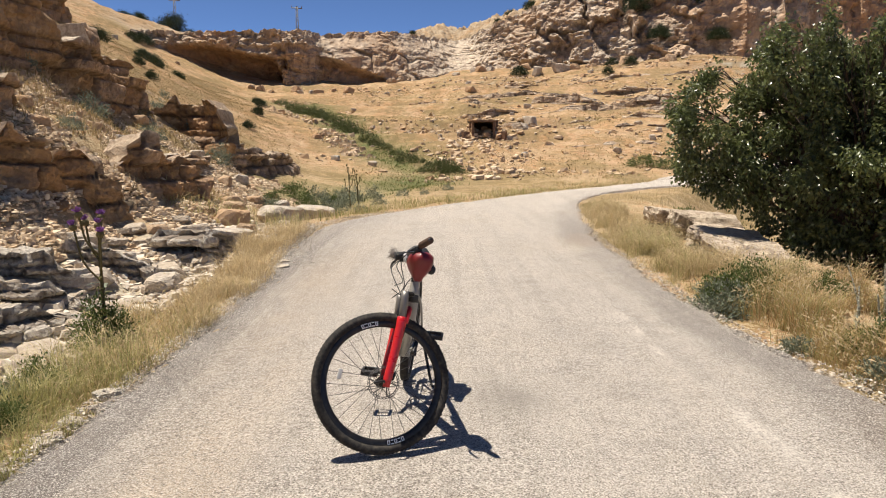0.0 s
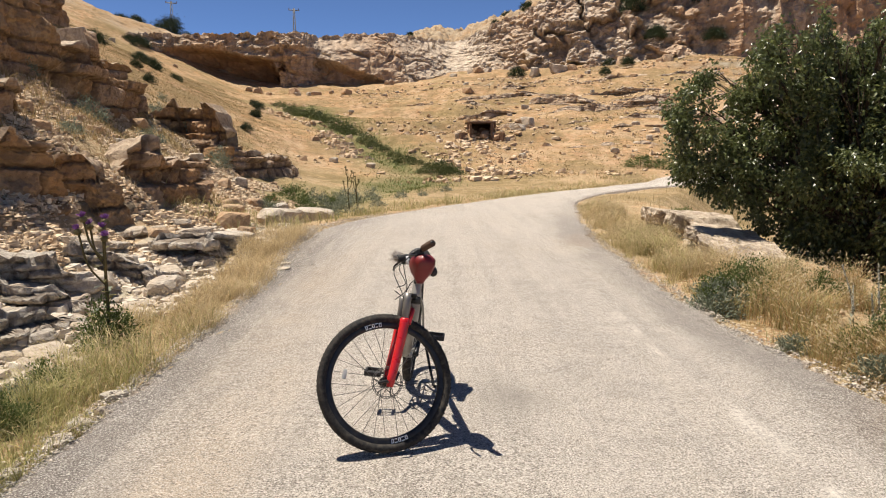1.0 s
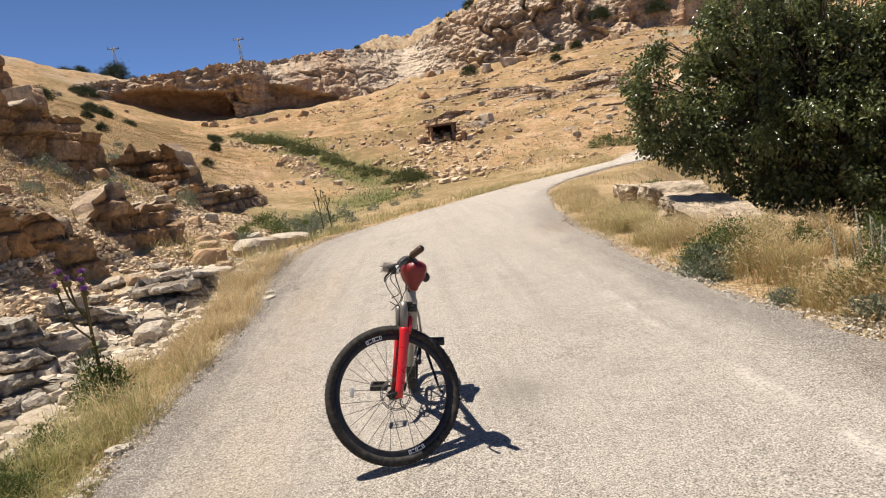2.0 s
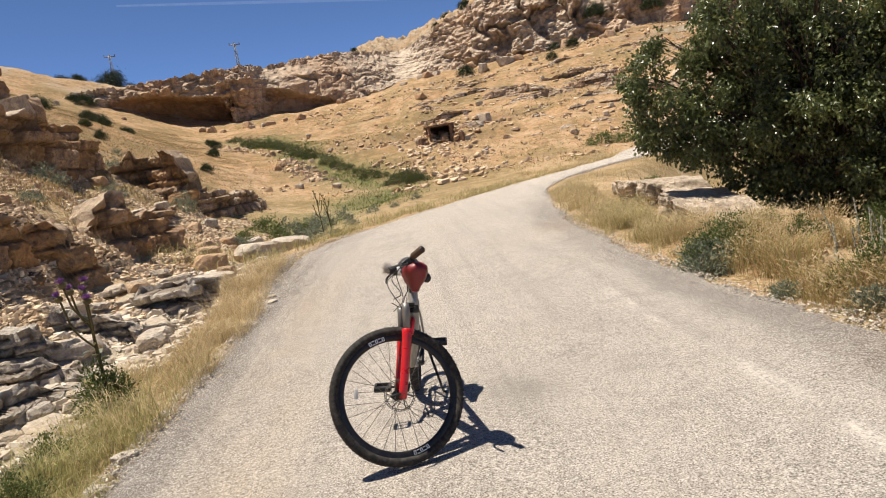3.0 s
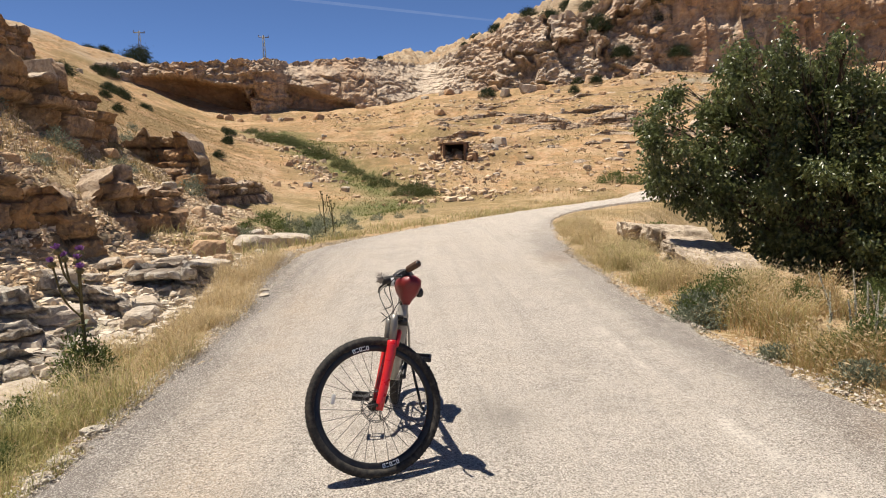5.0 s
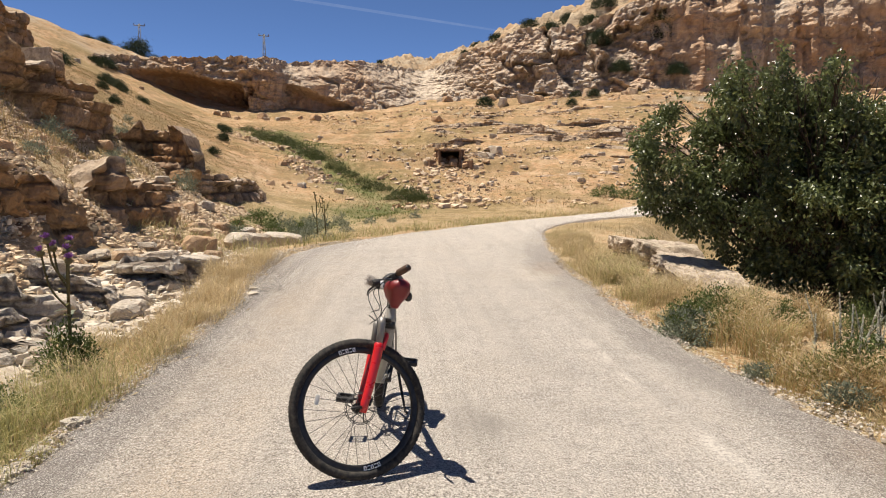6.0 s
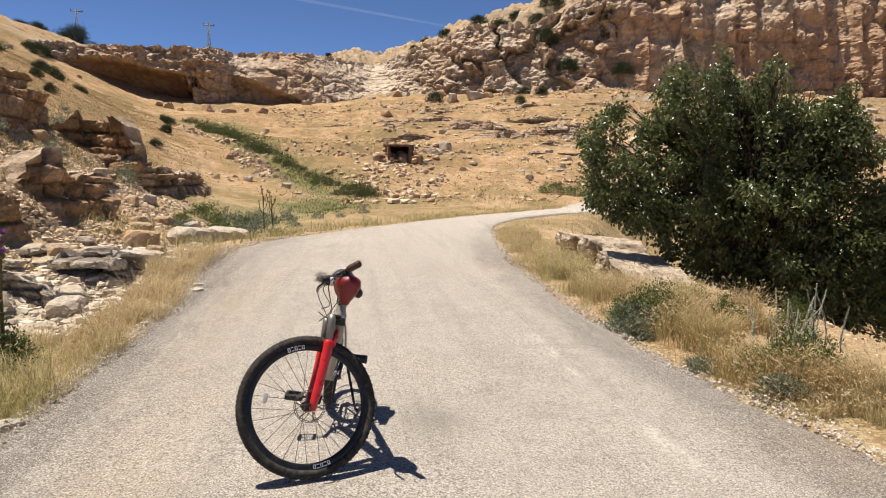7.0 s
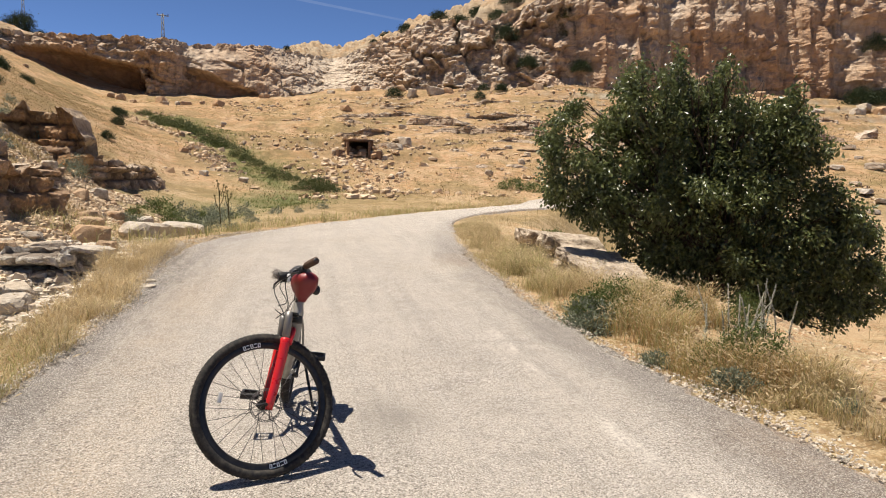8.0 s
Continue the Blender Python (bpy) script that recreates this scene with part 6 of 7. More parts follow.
    crown = new("crown", me)
    crown.parent = tree
    tagged(crown, "dense dark green glossy leaves")
    return tagged(tree, "bushy dark green tree with glossy leaves beside the road", "tree")


tree = make_tree()

# ---- grass and weeds ----
GOLD = leaf_material("golden_dry_grass", (0.29, 0.205, 0.092), (0.80, 0.66, 0.41), 0.7, 0.2, 0.45)
BROWN = leaf_material("brown_dry_weeds", (0.25, 0.155, 0.065), (0.66, 0.47, 0.24), 0.75, 0.2, 0.45)
OLIVE = leaf_material("yellow_green_grass", (0.16, 0.16, 0.055), (0.54, 0.49, 0.215), 0.65, 0.25, 0.42)
SEED = leaf_material("pale_seed_heads", (0.36, 0.265, 0.14), (0.64, 0.52, 0.33), 0.7, 0.2, 0.3)
HILL_GOLD = leaf_material("weathered_hill_grass", (0.22, 0.15, 0.07), (0.47, 0.36, 0.195), 0.75, 0.2, 0.25)
STRAW = leaf_material("dull_straw_grass", (0.19, 0.14, 0.062), (0.41, 0.31, 0.155), 0.75, 0.2, 0.3)
STREAM_GREEN = leaf_material("dull_green_reeds", (0.035, 0.052, 0.016), (0.15, 0.165, 0.058), 0.65, 0.25, 0.2)
DEEP_GREEN = leaf_material("dark_green_shrub_leaves", (0.012, 0.022, 0.008), (0.048, 0.066, 0.022), 0.6, 0.3, 0.2)
FRESH_GREEN = leaf_material("fresh_green_leaves", (0.045, 0.075, 0.018), (0.17, 0.20, 0.06), 0.6, 0.3, 0.25)
GREY_GREEN = leaf_material("grey_green_leaves", (0.10, 0.12, 0.075), (0.30, 0.32, 0.23), 0.65, 0.3, 0.2)
STREAM_GRASS = leaf_material("damp_green_grass", (0.075, 0.10, 0.028), (0.25, 0.26, 0.09), 0.65, 0.25, 0.3)
PURPLE = leaf_material("purple_thistle_florets", (0.20, 0.06, 0.26), (0.42, 0.20, 0.50), 0.7, 0.2, 0.2)
STALK = leaf_material("brown_green_stalks", (0.07, 0.06, 0.025), (0.20, 0.16, 0.075), 0.7, 0.2, 0.05)


def make_blades(name, x, y, tall, wide, bend, material, seed, label, seeds=None):
    """Grass blades as bent, tapering strips rooted at x, y; seeds: the material of the heads, on part of the blades."""
    rng = np.random.default_rng(seed)
    n = len(x)
    root = np.stack([x, y, land_height(x, y) - 0.02], -1)
    a = rng.uniform(0, 2 * math.pi, n)
    lean = np.stack([np.cos(a), np.sin(a), np.zeros(n)], -1)
    b = a + math.pi / 2 + rng.normal(0, 0.5, n)
    side = np.stack([np.cos(b), np.sin(b), np.zeros(n)], -1)
    up = np.array([0, 0, 1.0])
    T, W, B = tall[:, None], wide[:, None], (bend * rng.uniform(0.2, 1.3, n))[:, None]
    mid = root + up * T * 0.55 + lean * T * B * 0.3
    tip = root + up * T * (1 - 0.25 * B) + lean * T * B
    verts = np.stack([root - side * W / 2, root + side * W / 2, mid - side * W * 0.38, mid + side * W * 0.38, tip], 1).reshape(-1, 3)
    i = (np.arange(n) * 5)[:, None, None]
    faces = (np.array([[0, 1, 3], [0, 3, 2], [2, 3, 4]])[None] + i).reshape(-1, 3)
    ob = tagged(new(name, mesh_of(name, verts, faces, material, False)), label, "grass", kind="stuff")
    if seeds:
        k = rng.random(n) < 0.2
        t, m = tip[k], len(tip[k])
        w = rng.uniform(0.004, 0.010, m)[:, None]
        L = rng.uniform(0.02, 0.05, m)[:, None]
        d = np.array([0, 0, 1.0]) * 0.6 + lean[k] * 0.8 + rng.normal(0, 0.3, (m, 3))
        v = np.stack([t, t + d * L * 0.5 + side[k] * w, t + d * L, t + d * L * 0.5 - side[k] * w, t + d * L * 0.5 + up * w], 1).reshape(-1, 3)
        i = (np.arange(m) * 5)[:, None, None]
        f = (np.array([[0, 1, 4], [1, 2, 4], [2, 3, 4], [3, 0, 4]])[None] + i).reshape(-1, 3)
        tagged(new(name + "_seed_heads", mesh_of(name + "_seed_heads", v, f, seeds, False)), "pale dry seed heads on the roadside grass", "seed heads", kind="stuff")
    return ob


def clumped(rng, n, x, y, strength=0.5, seed=0, scale=2.2):
    """Keeps the places where the grass grows thick."""
    keep = fbm(x * scale, y * scale, 0, 2, seed=seed) + rng.uniform(-strength, strength, n) > -0.1
    return x[keep], y[keep]


def sow_grass():
    rng = np.random.default_rng(61)
    # left verge
    n = 34000
    y = 2.4 + 11 * rng.random(n) ** 1.35
    off = -0.04 + (0.72 + 0.35 * (y < 7)) * rng.random(n)
    x, y = clumped(rng, n, at(LEFT_EDGE, y) - off, y, 0.5, 501)
    green = (y < 5.6 + 1.2 * rng.normal(0, 1, len(y)))
    for pick, m, name, label in ((green, OLIVE, "verge_green_grass", "yellow-green grass on the road verge"), (~green, GOLD, "verge_dry_grass", "golden dry grass on the road verge")):
        k = int(pick.sum())
        make_blades(name, x[pick], y[pick], rng.uniform(0.10, 0.40, k) * (0.75 + 0.6 * vnoise(x[pick] * 2.5, y[pick] * 2.5, 0, 525)), rng.uniform(0.003, 0.006, k), np.full(k, 1.0), m, 62, label, SEED if m is GOLD else None)
    # both verges further back along the road
    n = 14000
    y = rng.uniform(-6, 3.2, n)
    left = rng.random(n) < 0.5
    x = np.where(left, at(LEFT_EDGE, y) - 0.05 - 0.9 * rng.random(n), at(RIGHT_EDGE, y) + 0.3 + 1.2 * rng.random(n))
    x, y = clumped(rng, n, x, y, 0.5, 527)
    make_blades("back_verge_grass", x, y, rng.uniform(0.1, 0.4, len(x)), rng.uniform(0.003, 0.006, len(x)), np.full(len(x), 0.9), GOLD, 60, "golden dry grass on the road verge", SEED)
    # right verge: thick brown weeds near, golden grass further on
    n = 150000
    y = 2.9 + 17.5 * rng.random(n) ** 1.5
    off = 0.10 + 0.12 * vnoise(y * 1.3, 0 * y, 0, 521) + (1.35 + 0.3 * np.sin(y)) * rng.random(n) ** 0.85
    x = at(RIGHT_EDGE, y) + off
    off_ok = (y < 8.5) | (off < 1.0 + 0.2 * np.sin(2.3 * y))
    bare = off_ok & (np.hypot((x - 2.78) / 0.26, (y - 6.15) / 0.28) > 1) & ((y > 4.4) | (off > 0.45)) & ((y > 6.6) | (off < 1.0 + 0.2 * np.sin(3 * y) - 0.25 * (y < 5)))
    x, y, off = x[bare], y[bare], off[bare]
    keep = fbm(x * 2.6, y * 2.6, 0, 3, seed=503) + rng.uniform(-0.38, 0.38, len(x)) > 0.0
    x, y, off = x[keep], y[keep], off[keep]
    tall = (0.20 + 0.36 * rng.random(len(x))) * (0.72 + 0.28 * smooth(4.2, 6.0, y)) * (1 - 0.45 * np.exp(-((y - 4.95) / 0.45) ** 2) * (1 - smooth(0.3, 0.6, off))) * (0.45 + 0.55 * smooth(0.0, 0.6, off)) * (0.85 + 0.7 * fbm(x * 1.6, y * 1.6, 0, 3, seed=507)) * (1 - 0.25 * smooth(8, 11, y)) * (1 - 0.3 * smooth(0.7, 1.3, off) * (1 - smooth(7.5, 9, y)))
    kind = rng.random(len(x)) + 0.35 * fbm(x * 0.8, y * 0.8, 0, 2, seed=505)
    brown, olive = (kind < 0.58) & (y < 7.6) & (y > 4.6), kind > 0.66 - 0.22 * np.exp(-((x - 3.4) / 0.35) ** 2 - ((y - 5.4) / 0.6) ** 2) - 0.25 * np.exp(-((x - 3.1) / 0.5) ** 2 - ((y - 7.5) / 0.6) ** 2)
    rest = ~(brown | olive)
    for pick, m, name, label in ((brown, BROWN, "roadside_brown_weeds", "brown dried weeds crowding the road edge"), (olive, OLIVE, "roadside_green_grass", "yellow-green stems among dry roadside grass"),
                                 (rest, GOLD, "roadside_dry_grass", "tall golden dry grass beside the road")):
        k = int(pick.sum())
        make_blades(name, x[pick], y[pick], tall[pick], rng.uniform(0.002, 0.0055, k), np.full(k, 0.85), m, 63, label, SEED)
    # along the bend
    n = 16000
    y = rng.uniform(13, 39, n)
    off = 0.15 + 2.6 * rng.random(n) ** 1.4
    x, y = clumped(rng, n, at(LEFT_EDGE, y) - off, y, 0.5, 509, 0.9)
    k = len(x)
    half = rng.random(k) + 0.4 * fbm(x * 0.4, y * 0.4, 0, 2, seed=529) < 0.6
    for pick, m, name, label in ((half, OLIVE, "bend_green_grass", "greenish grass along the bend"), (~half, GOLD, "bend_dry_grass", "dry yellow grass along the bend")):
        j = int(pick.sum())
        make_blades(name, x[pick], y[pick], rng.uniform(0.06, 0.4, j) * (0.8 + 0.6 * fbm(x[pick] * 0.8, y[pick] * 0.8, 0, 2, seed=531)), rng.uniform(0.006, 0.014, j), np.full(j, 0.9), m, 64, label)
    # dip on the right and the ground under the tree
    n = 9000
    x, y = rng.uniform(5.5, 26, n), rng.uniform(6, 40, n)
    ok = road_mask(x, y) < 0.05
    x, y = clumped(rng, int(ok.sum()), x[ok], y[ok], 0.5, 511, 0.7)
    make_blades("dip_dry_grass", x, y, rng.uniform(0.12, 0.35, len(x)), rng.uniform(0.01, 0.02, len(x)), np.full(len(x), 0.6), GOLD, 65, "dry grass in the dip below the road")
    # left hillside tufts
    n = 150000
    y = 7 + 75 * rng.random(n) ** 1.2
    d = 0.2 + (9 + 0.22 * y) * rng.random(n)
    x = at(TOE, y) - d
    low = fbm(x * 0.35, y * 0.35, 0, 3, seed=513) + 0.9 * smooth(2.5, 9, d + 0.12 * y) + rng.uniform(-0.4, 0.4, n) > 0.4
    x, y = x[low], y[low]
    tan = rng.random(len(x)) + 0.5 * fbm(x * 0.5, y * 0.5, 0, 3, seed=519) < 0.55
    for pick, m, name, label in ((tan, HILL_GOLD, "hillside_dry_grass", "yellow dry grass covering the left hillside"), (~tan, STRAW, "hillside_dull_grass", "dull straw-brown grass on the left hillside")):
        j = int(pick.sum())
        make_blades(name, x[pick], y[pick], rng.uniform(0.10, 0.28, j) * (1 - 0.6 * smooth(16, 32, y[pick])), 0.007 + 0.0007 * y[pick], np.full(j, 0.9), m, 66, label)
    # far hillside tufts
    n = 120000
    x, y = rng.uniform(-26, 85, n), 37 + 62 * rng.random(n)
    ok = (x > at(TOE, y)) & (road_mask(x, y) < 0.05) & (fbm(x * 0.14, y * 0.2, 0, 3, seed=515) + rng.uniform(-0.35, 0.35, n) > -0.05) & (y < at(CLIFF_Y, x) - 2)
    x, y = x[ok], y[ok]
    brownish = rng.random(len(x)) + 0.9 * fbm(x * 0.13, y * 0.2, 0, 3, seed=518) < 0.62
    for pick, m, name in ((brownish, STRAW, "far_brown_grass"), (~brownish, HILL_GOLD, "far_dry_grass")):
        j = int(pick.sum())
        make_blades(name, x[pick], y[pick], rng.uniform(0.05, 0.17, j), rng.uniform(0.03, 0.07, j), np.full(j, 1.3), m, 67, "tufts of dry grass on the far hillside")
    # green growth in the stream line
    n = 15000
    y = 25 + 50 * rng.random(n)
    x = at(STREAM, y) + rng.normal(0, 0.6 + 0.016 * y, n) + 0.4
    ok = fbm(x * 0.3, y * 0.3, 0, 2, seed=517) + rng.uniform(-0.4, 0.4, n) > 0.08
    x, y = x[ok], y[ok]
    make_blades("stream_green_grass", x, y, rng.uniform(0.06, 0.22, len(x)), 0.012 + 0.0006 * y, np.full(len(x), 0.9), STREAM_GRASS, 68, "fresh green grass along the damp stream line")


sow_grass()


# ---- shrubs ----
def ground_at(x, y):
    return float(land_height(np.array([float(x)]), np.array([float(y)]))[0])


def make_shrub(name, label, wide, tall, sprays, per, size, material, seed, category="shrub", group=""):
    """A shrub at the origin: forked stems and leafy sprays with gaps between them."""
    root = new(name)
    rng = np.random.default_rng(seed)
    d = rng.normal(0, 1, (sprays, 3))
    d[:, 2] = np.abs(d[:, 2]) * 1.1
    d /= np.linalg.norm(d, axis=1)[:, None]
    r = 0.45 + 0.6 * rng.random(sprays) ** 0.6
    r = r * (1 + 0.35 * fbm(d[:, 0] * 2, d[:, 1] * 2, d[:, 2] * 2, 2, seed=seed))
    centre = d * r[:, None] * np.array([wide / 2, wide / 2, tall])
    for k in range(0, sprays, max(1, sprays // 5)):
        bm, c = bmesh.new(), Vector(centre[k])
        add_tube(bm, [Vector((rng.normal(0, 0.03), rng.normal(0, 0.03), -0.08)), c * 0.5 + Vector((0, 0, 0.08 * tall)), c], [0.014 * wide + 0.004, 0.009 * wide + 0.002, 0.002], 5)
        part("stem", bm, STALK, root)
    at_spray = np.repeat(np.concatenate([centre, d], 1), per, 0)
    pos = at_spray[:, :3] + rng.normal(0, 0.085 * wide, (len(at_spray), 3)) * np.array([1, 1, 0.8])
    pos[:, 2] = np.maximum(pos[:, 2], 0.02)
    me = leaf_mesh("foliage", pos, at_spray[:, 3:], rng.uniform(0.7, 1.4, len(pos)) * size, rng.uniform(0.35, 0.6, len(pos)) * size, material, rng, -0.1)
    leaves = new("foliage", me)
    leaves.parent = root
    return tagged(root, label, category, group)


def plant(shrub, places):
    """Puts the shrub at the first place (x, y, scale, z or None) and copies at the others."""
    rng = random.Random(len(places) * 7 + 3)
    for k, (x, y, scale, z) in enumerate(places):
        m = pose(x, y, (ground_at(x, y) if z is None else z) - 0.04 * scale, 0, 0, rng.uniform(0, 360)) @ Matrix.Diagonal((scale, scale, scale * rng.uniform(0.85, 1.15), 1))
        if k == 0:
            first, start = shrub, m
        else:
            copy_thing(shrub, m)
    first.matrix_basis = start


plant(make_shrub("stream_shrub", "dark green low shrub along the stream line", 1.9, 0.62, 110, 12, 0.12, STREAM_GREEN, 71, group="shrubs along the stream"),
      [(0.15, 41.0, 0.85, None), (-0.4, 42.2, 0.6, None), (-2.2, 44.4, 0.7, None), (-3.9, 48.3, 0.6, None), (-5.2, 51.4, 0.85, None), (-0.9, 41.6, 0.5, None), (-1.4, 43.4, 0.45, None), (-3.0, 46.4, 0.5, None), (-4.6, 49.8, 0.6, None), (-7.2, 55.8, 0.6, None), (-8.6, 58.4, 0.6, None), (-10.4, 61.4, 0.6, None), (-12.3, 64.2, 1.0, None), (0.7, 40.4, 0.7, None), (-6.4, 54.6, 0.7, None),
       (-7.9, 56.9, 1.0, None), (-9.4, 59.9, 0.85, None), (-11.3, 62.8, 1.15, None), (-13.4, 65.6, 1.0, None), (-15.2, 67.6, 0.7, None)])
plant(make_shrub("green_shrub", "fresh green low shrub at the foot of the slope", 1.3, 0.6, 90, 14, 0.085, FRESH_GREEN, 72, group="shrubs by the bend"),
      [(-4.85, 20.4, 0.5, None), (-4.75, 23.2, 0.8, None), (-4.1, 21.8, 0.5, None), (-3.7, 24.4, 0.45, None), (5.35, 15.7, 0.5, None), (5.5, 13.4, 0.45, None), (12.1, 42.6, 1.2, None), (13.3, 41.9, 1.0, None), (-5.7, 14.0, 0.35, None)])
plant(make_shrub("grey_shrub", "grey-green spiny shrub on dry ground", 1.0, 0.55, 80, 13, 0.07, GREY_GREEN, 73, group="grey shrubs"),
      [(-3.9, 22.9, 0.9, None), (-3.2, 23.4, 0.7, None), (-2.0, 23.2, 0.5, None), (-1.4, 26.4, 0.5, None), (-2.6, 27.2, 0.7, None), (-2.9, 19.6, 0.5, None), (-0.6, 26.8, 0.4, None), (-3.6, 26.2, 0.8, None), (-2.3, 20.8, 0.45, None), (0.3, 29.4, 0.45, None), (-3.0, 21.4, 0.6, None), (-3.1, 25.4, 0.8, None), (-4.6, 19.2, 0.6, None), (-6.6, 13.1, 0.5, None), (-7.0, 22.6, 0.9, None), (-8.7, 25.6, 1.0, None), (-7.6, 18.4, 0.6, None), (-8.3, 17.2, 0.8, None), (-9.0, 16.0, 0.6, None), (-8.0, 20.0, 0.7, None), (-10.6, 19.5, 0.8, None), (-12.5, 24.0, 0.7, None), (-11.0, 28.0, 0.8, None), (-5.6, 16.6, 0.5, None), (-12.0, 36.0, 0.9, None), (-15.5, 40.0, 0.8, None)])
plant(make_shrub("cliff_bush", "round dark green bush clinging to the cliff", 2.7, 1.6, 190, 20, 0.15, DEEP_GREEN, 74, "bush", "bushes on the cliffs"),
      [(27.5, 102.9, 1.2, 21.5), (36.0, 99.9, 1.0, 24.4), (36.3, 100.6, 1.15, 21.9), (29.8, 99.5, 1.0, 17.2), (37.2, 97.5, 1.05, 16.6), (24.5, 93.6, 0.6, None), (20.7, 89.7, 0.5, None), (22.7, 96.0, 0.6, None), (45.5, 99.2, 1.2, 27.4),
       (74.3, 87.0, 1.5, None), (77.5, 86.4, 1.2, None), (10.4, 96.8, 0.8, None), (33.0, 108.0, 1.1, None), (41.0, 106.0, 1.0, None), (55.0, 93.0, 0.9, None), (77.5, 88.6, 1.3, 20.2), (-39.9, 96.0, 0.9, 15.9), (-41.8, 96.6, 0.7, 16.4)])
plant(make_shrub("upland_bush", "dark green bush on the rocky ground above the cliff", 2.7, 1.6, 190, 20, 0.15, DEEP_GREEN, 77, "bush", "bushes above the cliff"),
      [(21.3, 127.6, 1.1, None), (15.9, 129.4, 1.0, None), (-5.0, 122.0, 0.4, None), (0.5, 121.0, 0.35, None), (4.0, 120.0, 0.45, None), (7.0, 119.0, 0.3, None), (-12.0, 118.0, 0.4, None), (-18.0, 117.0, 0.3, None), (2.0, 117.0, 0.3, None), (9.5, 123.0, 0.5, None), (-24.0, 116.0, 0.35, None), (30.0, 118.0, 1.2, None), (12.0, 126.0, 0.8, None), (19.0, 122.0, 1.0, None), (24.0, 121.0, 1.3, None), (27.5, 123.0, 1.0, None), (33.0, 121.0, 1.4, None), (37.0, 118.0, 1.2, None), (22.0, 114.5, 0.8, None), (43.0, 115.0, 1.3, None), (14.5, 118.0, 0.6, None), (11.0, 120.0, 0.5, None)])
plant(make_shrub("hillside_bush", "low dark green bush on dry yellow grass", 2.7, 1.6, 190, 20, 0.15, DEEP_GREEN, 78, "bush", "bushes on the left hillside and plateau"),
      [(-13.6, 52.7, 0.34, None), (-18.8, 46.6, 0.3, None), (-20.6, 49.0, 0.28, None), (-43.5, 116.0, 1.6, None), (-51.0, 116.0, 1.1, None), (-54.5, 117.0, 0.9, None), (-40.2, 115.0, 0.9, None), (-47.0, 112.0, 0.9, None), (-24.0, 60.0, 0.6, None), (-16.4, 64.6, 0.4, None), (-17.2, 66.0, 0.3, None), (-27.5, 66.0, 0.6, None), (-23.0, 62.5, 0.4, None), (-12.2, 45.0, 0.3, None), (-26.5, 56.0, 0.6, None), (-60.0, 112.0, 1.0, None), (-63.0, 113.0, 1.2, None), (-56.5, 108.0, 0.8, None)])
plant(make_shrub("roadside_weed", "leafy green weed clump at the road edge", 0.75, 0.55, 150, 20, 0.045, FRESH_GREEN, 75, "weed", "weeds at the road edge"),
      [(2.8, 7.05, 0.5, None), (3.05, 7.35, 0.62, None), (3.4, 7.6, 0.66, None), (3.2, 7.05, 0.45, None), (3.35, 5.25, 0.5, None), (3.55, 5.4, 0.55, None), (3.5, 5.05, 0.45, None), (3.15, 5.35, 0.4, None), (3.7, 5.65, 0.5, None), (-2.35, 4.1, 0.36, None), (-2.62, 5.0, 0.5, None), (-2.75, 6.15, 0.6, None), (3.9, 7.1, 0.5, None), (4.4, 6.75, 0.5, None), (4.05, 8.1, 0.5, None)])
plant(make_shrub("grey_weed", "grey-green leafy weed on the road shoulder", 0.6, 0.36, 90, 20, 0.05, GREY_GREEN, 76, "weed", "weeds at the road edge"),
      [(2.72, 6.85, 0.7, None), (2.85, 7.1, 0.8, None), (3.02, 4.85, 0.5, None), (3.12, 4.76, 0.36, None), (2.82, 5.6, 0.38, None), (-2.75, 4.75, 0.6, None), (3.5, 4.25, 0.3, None)])


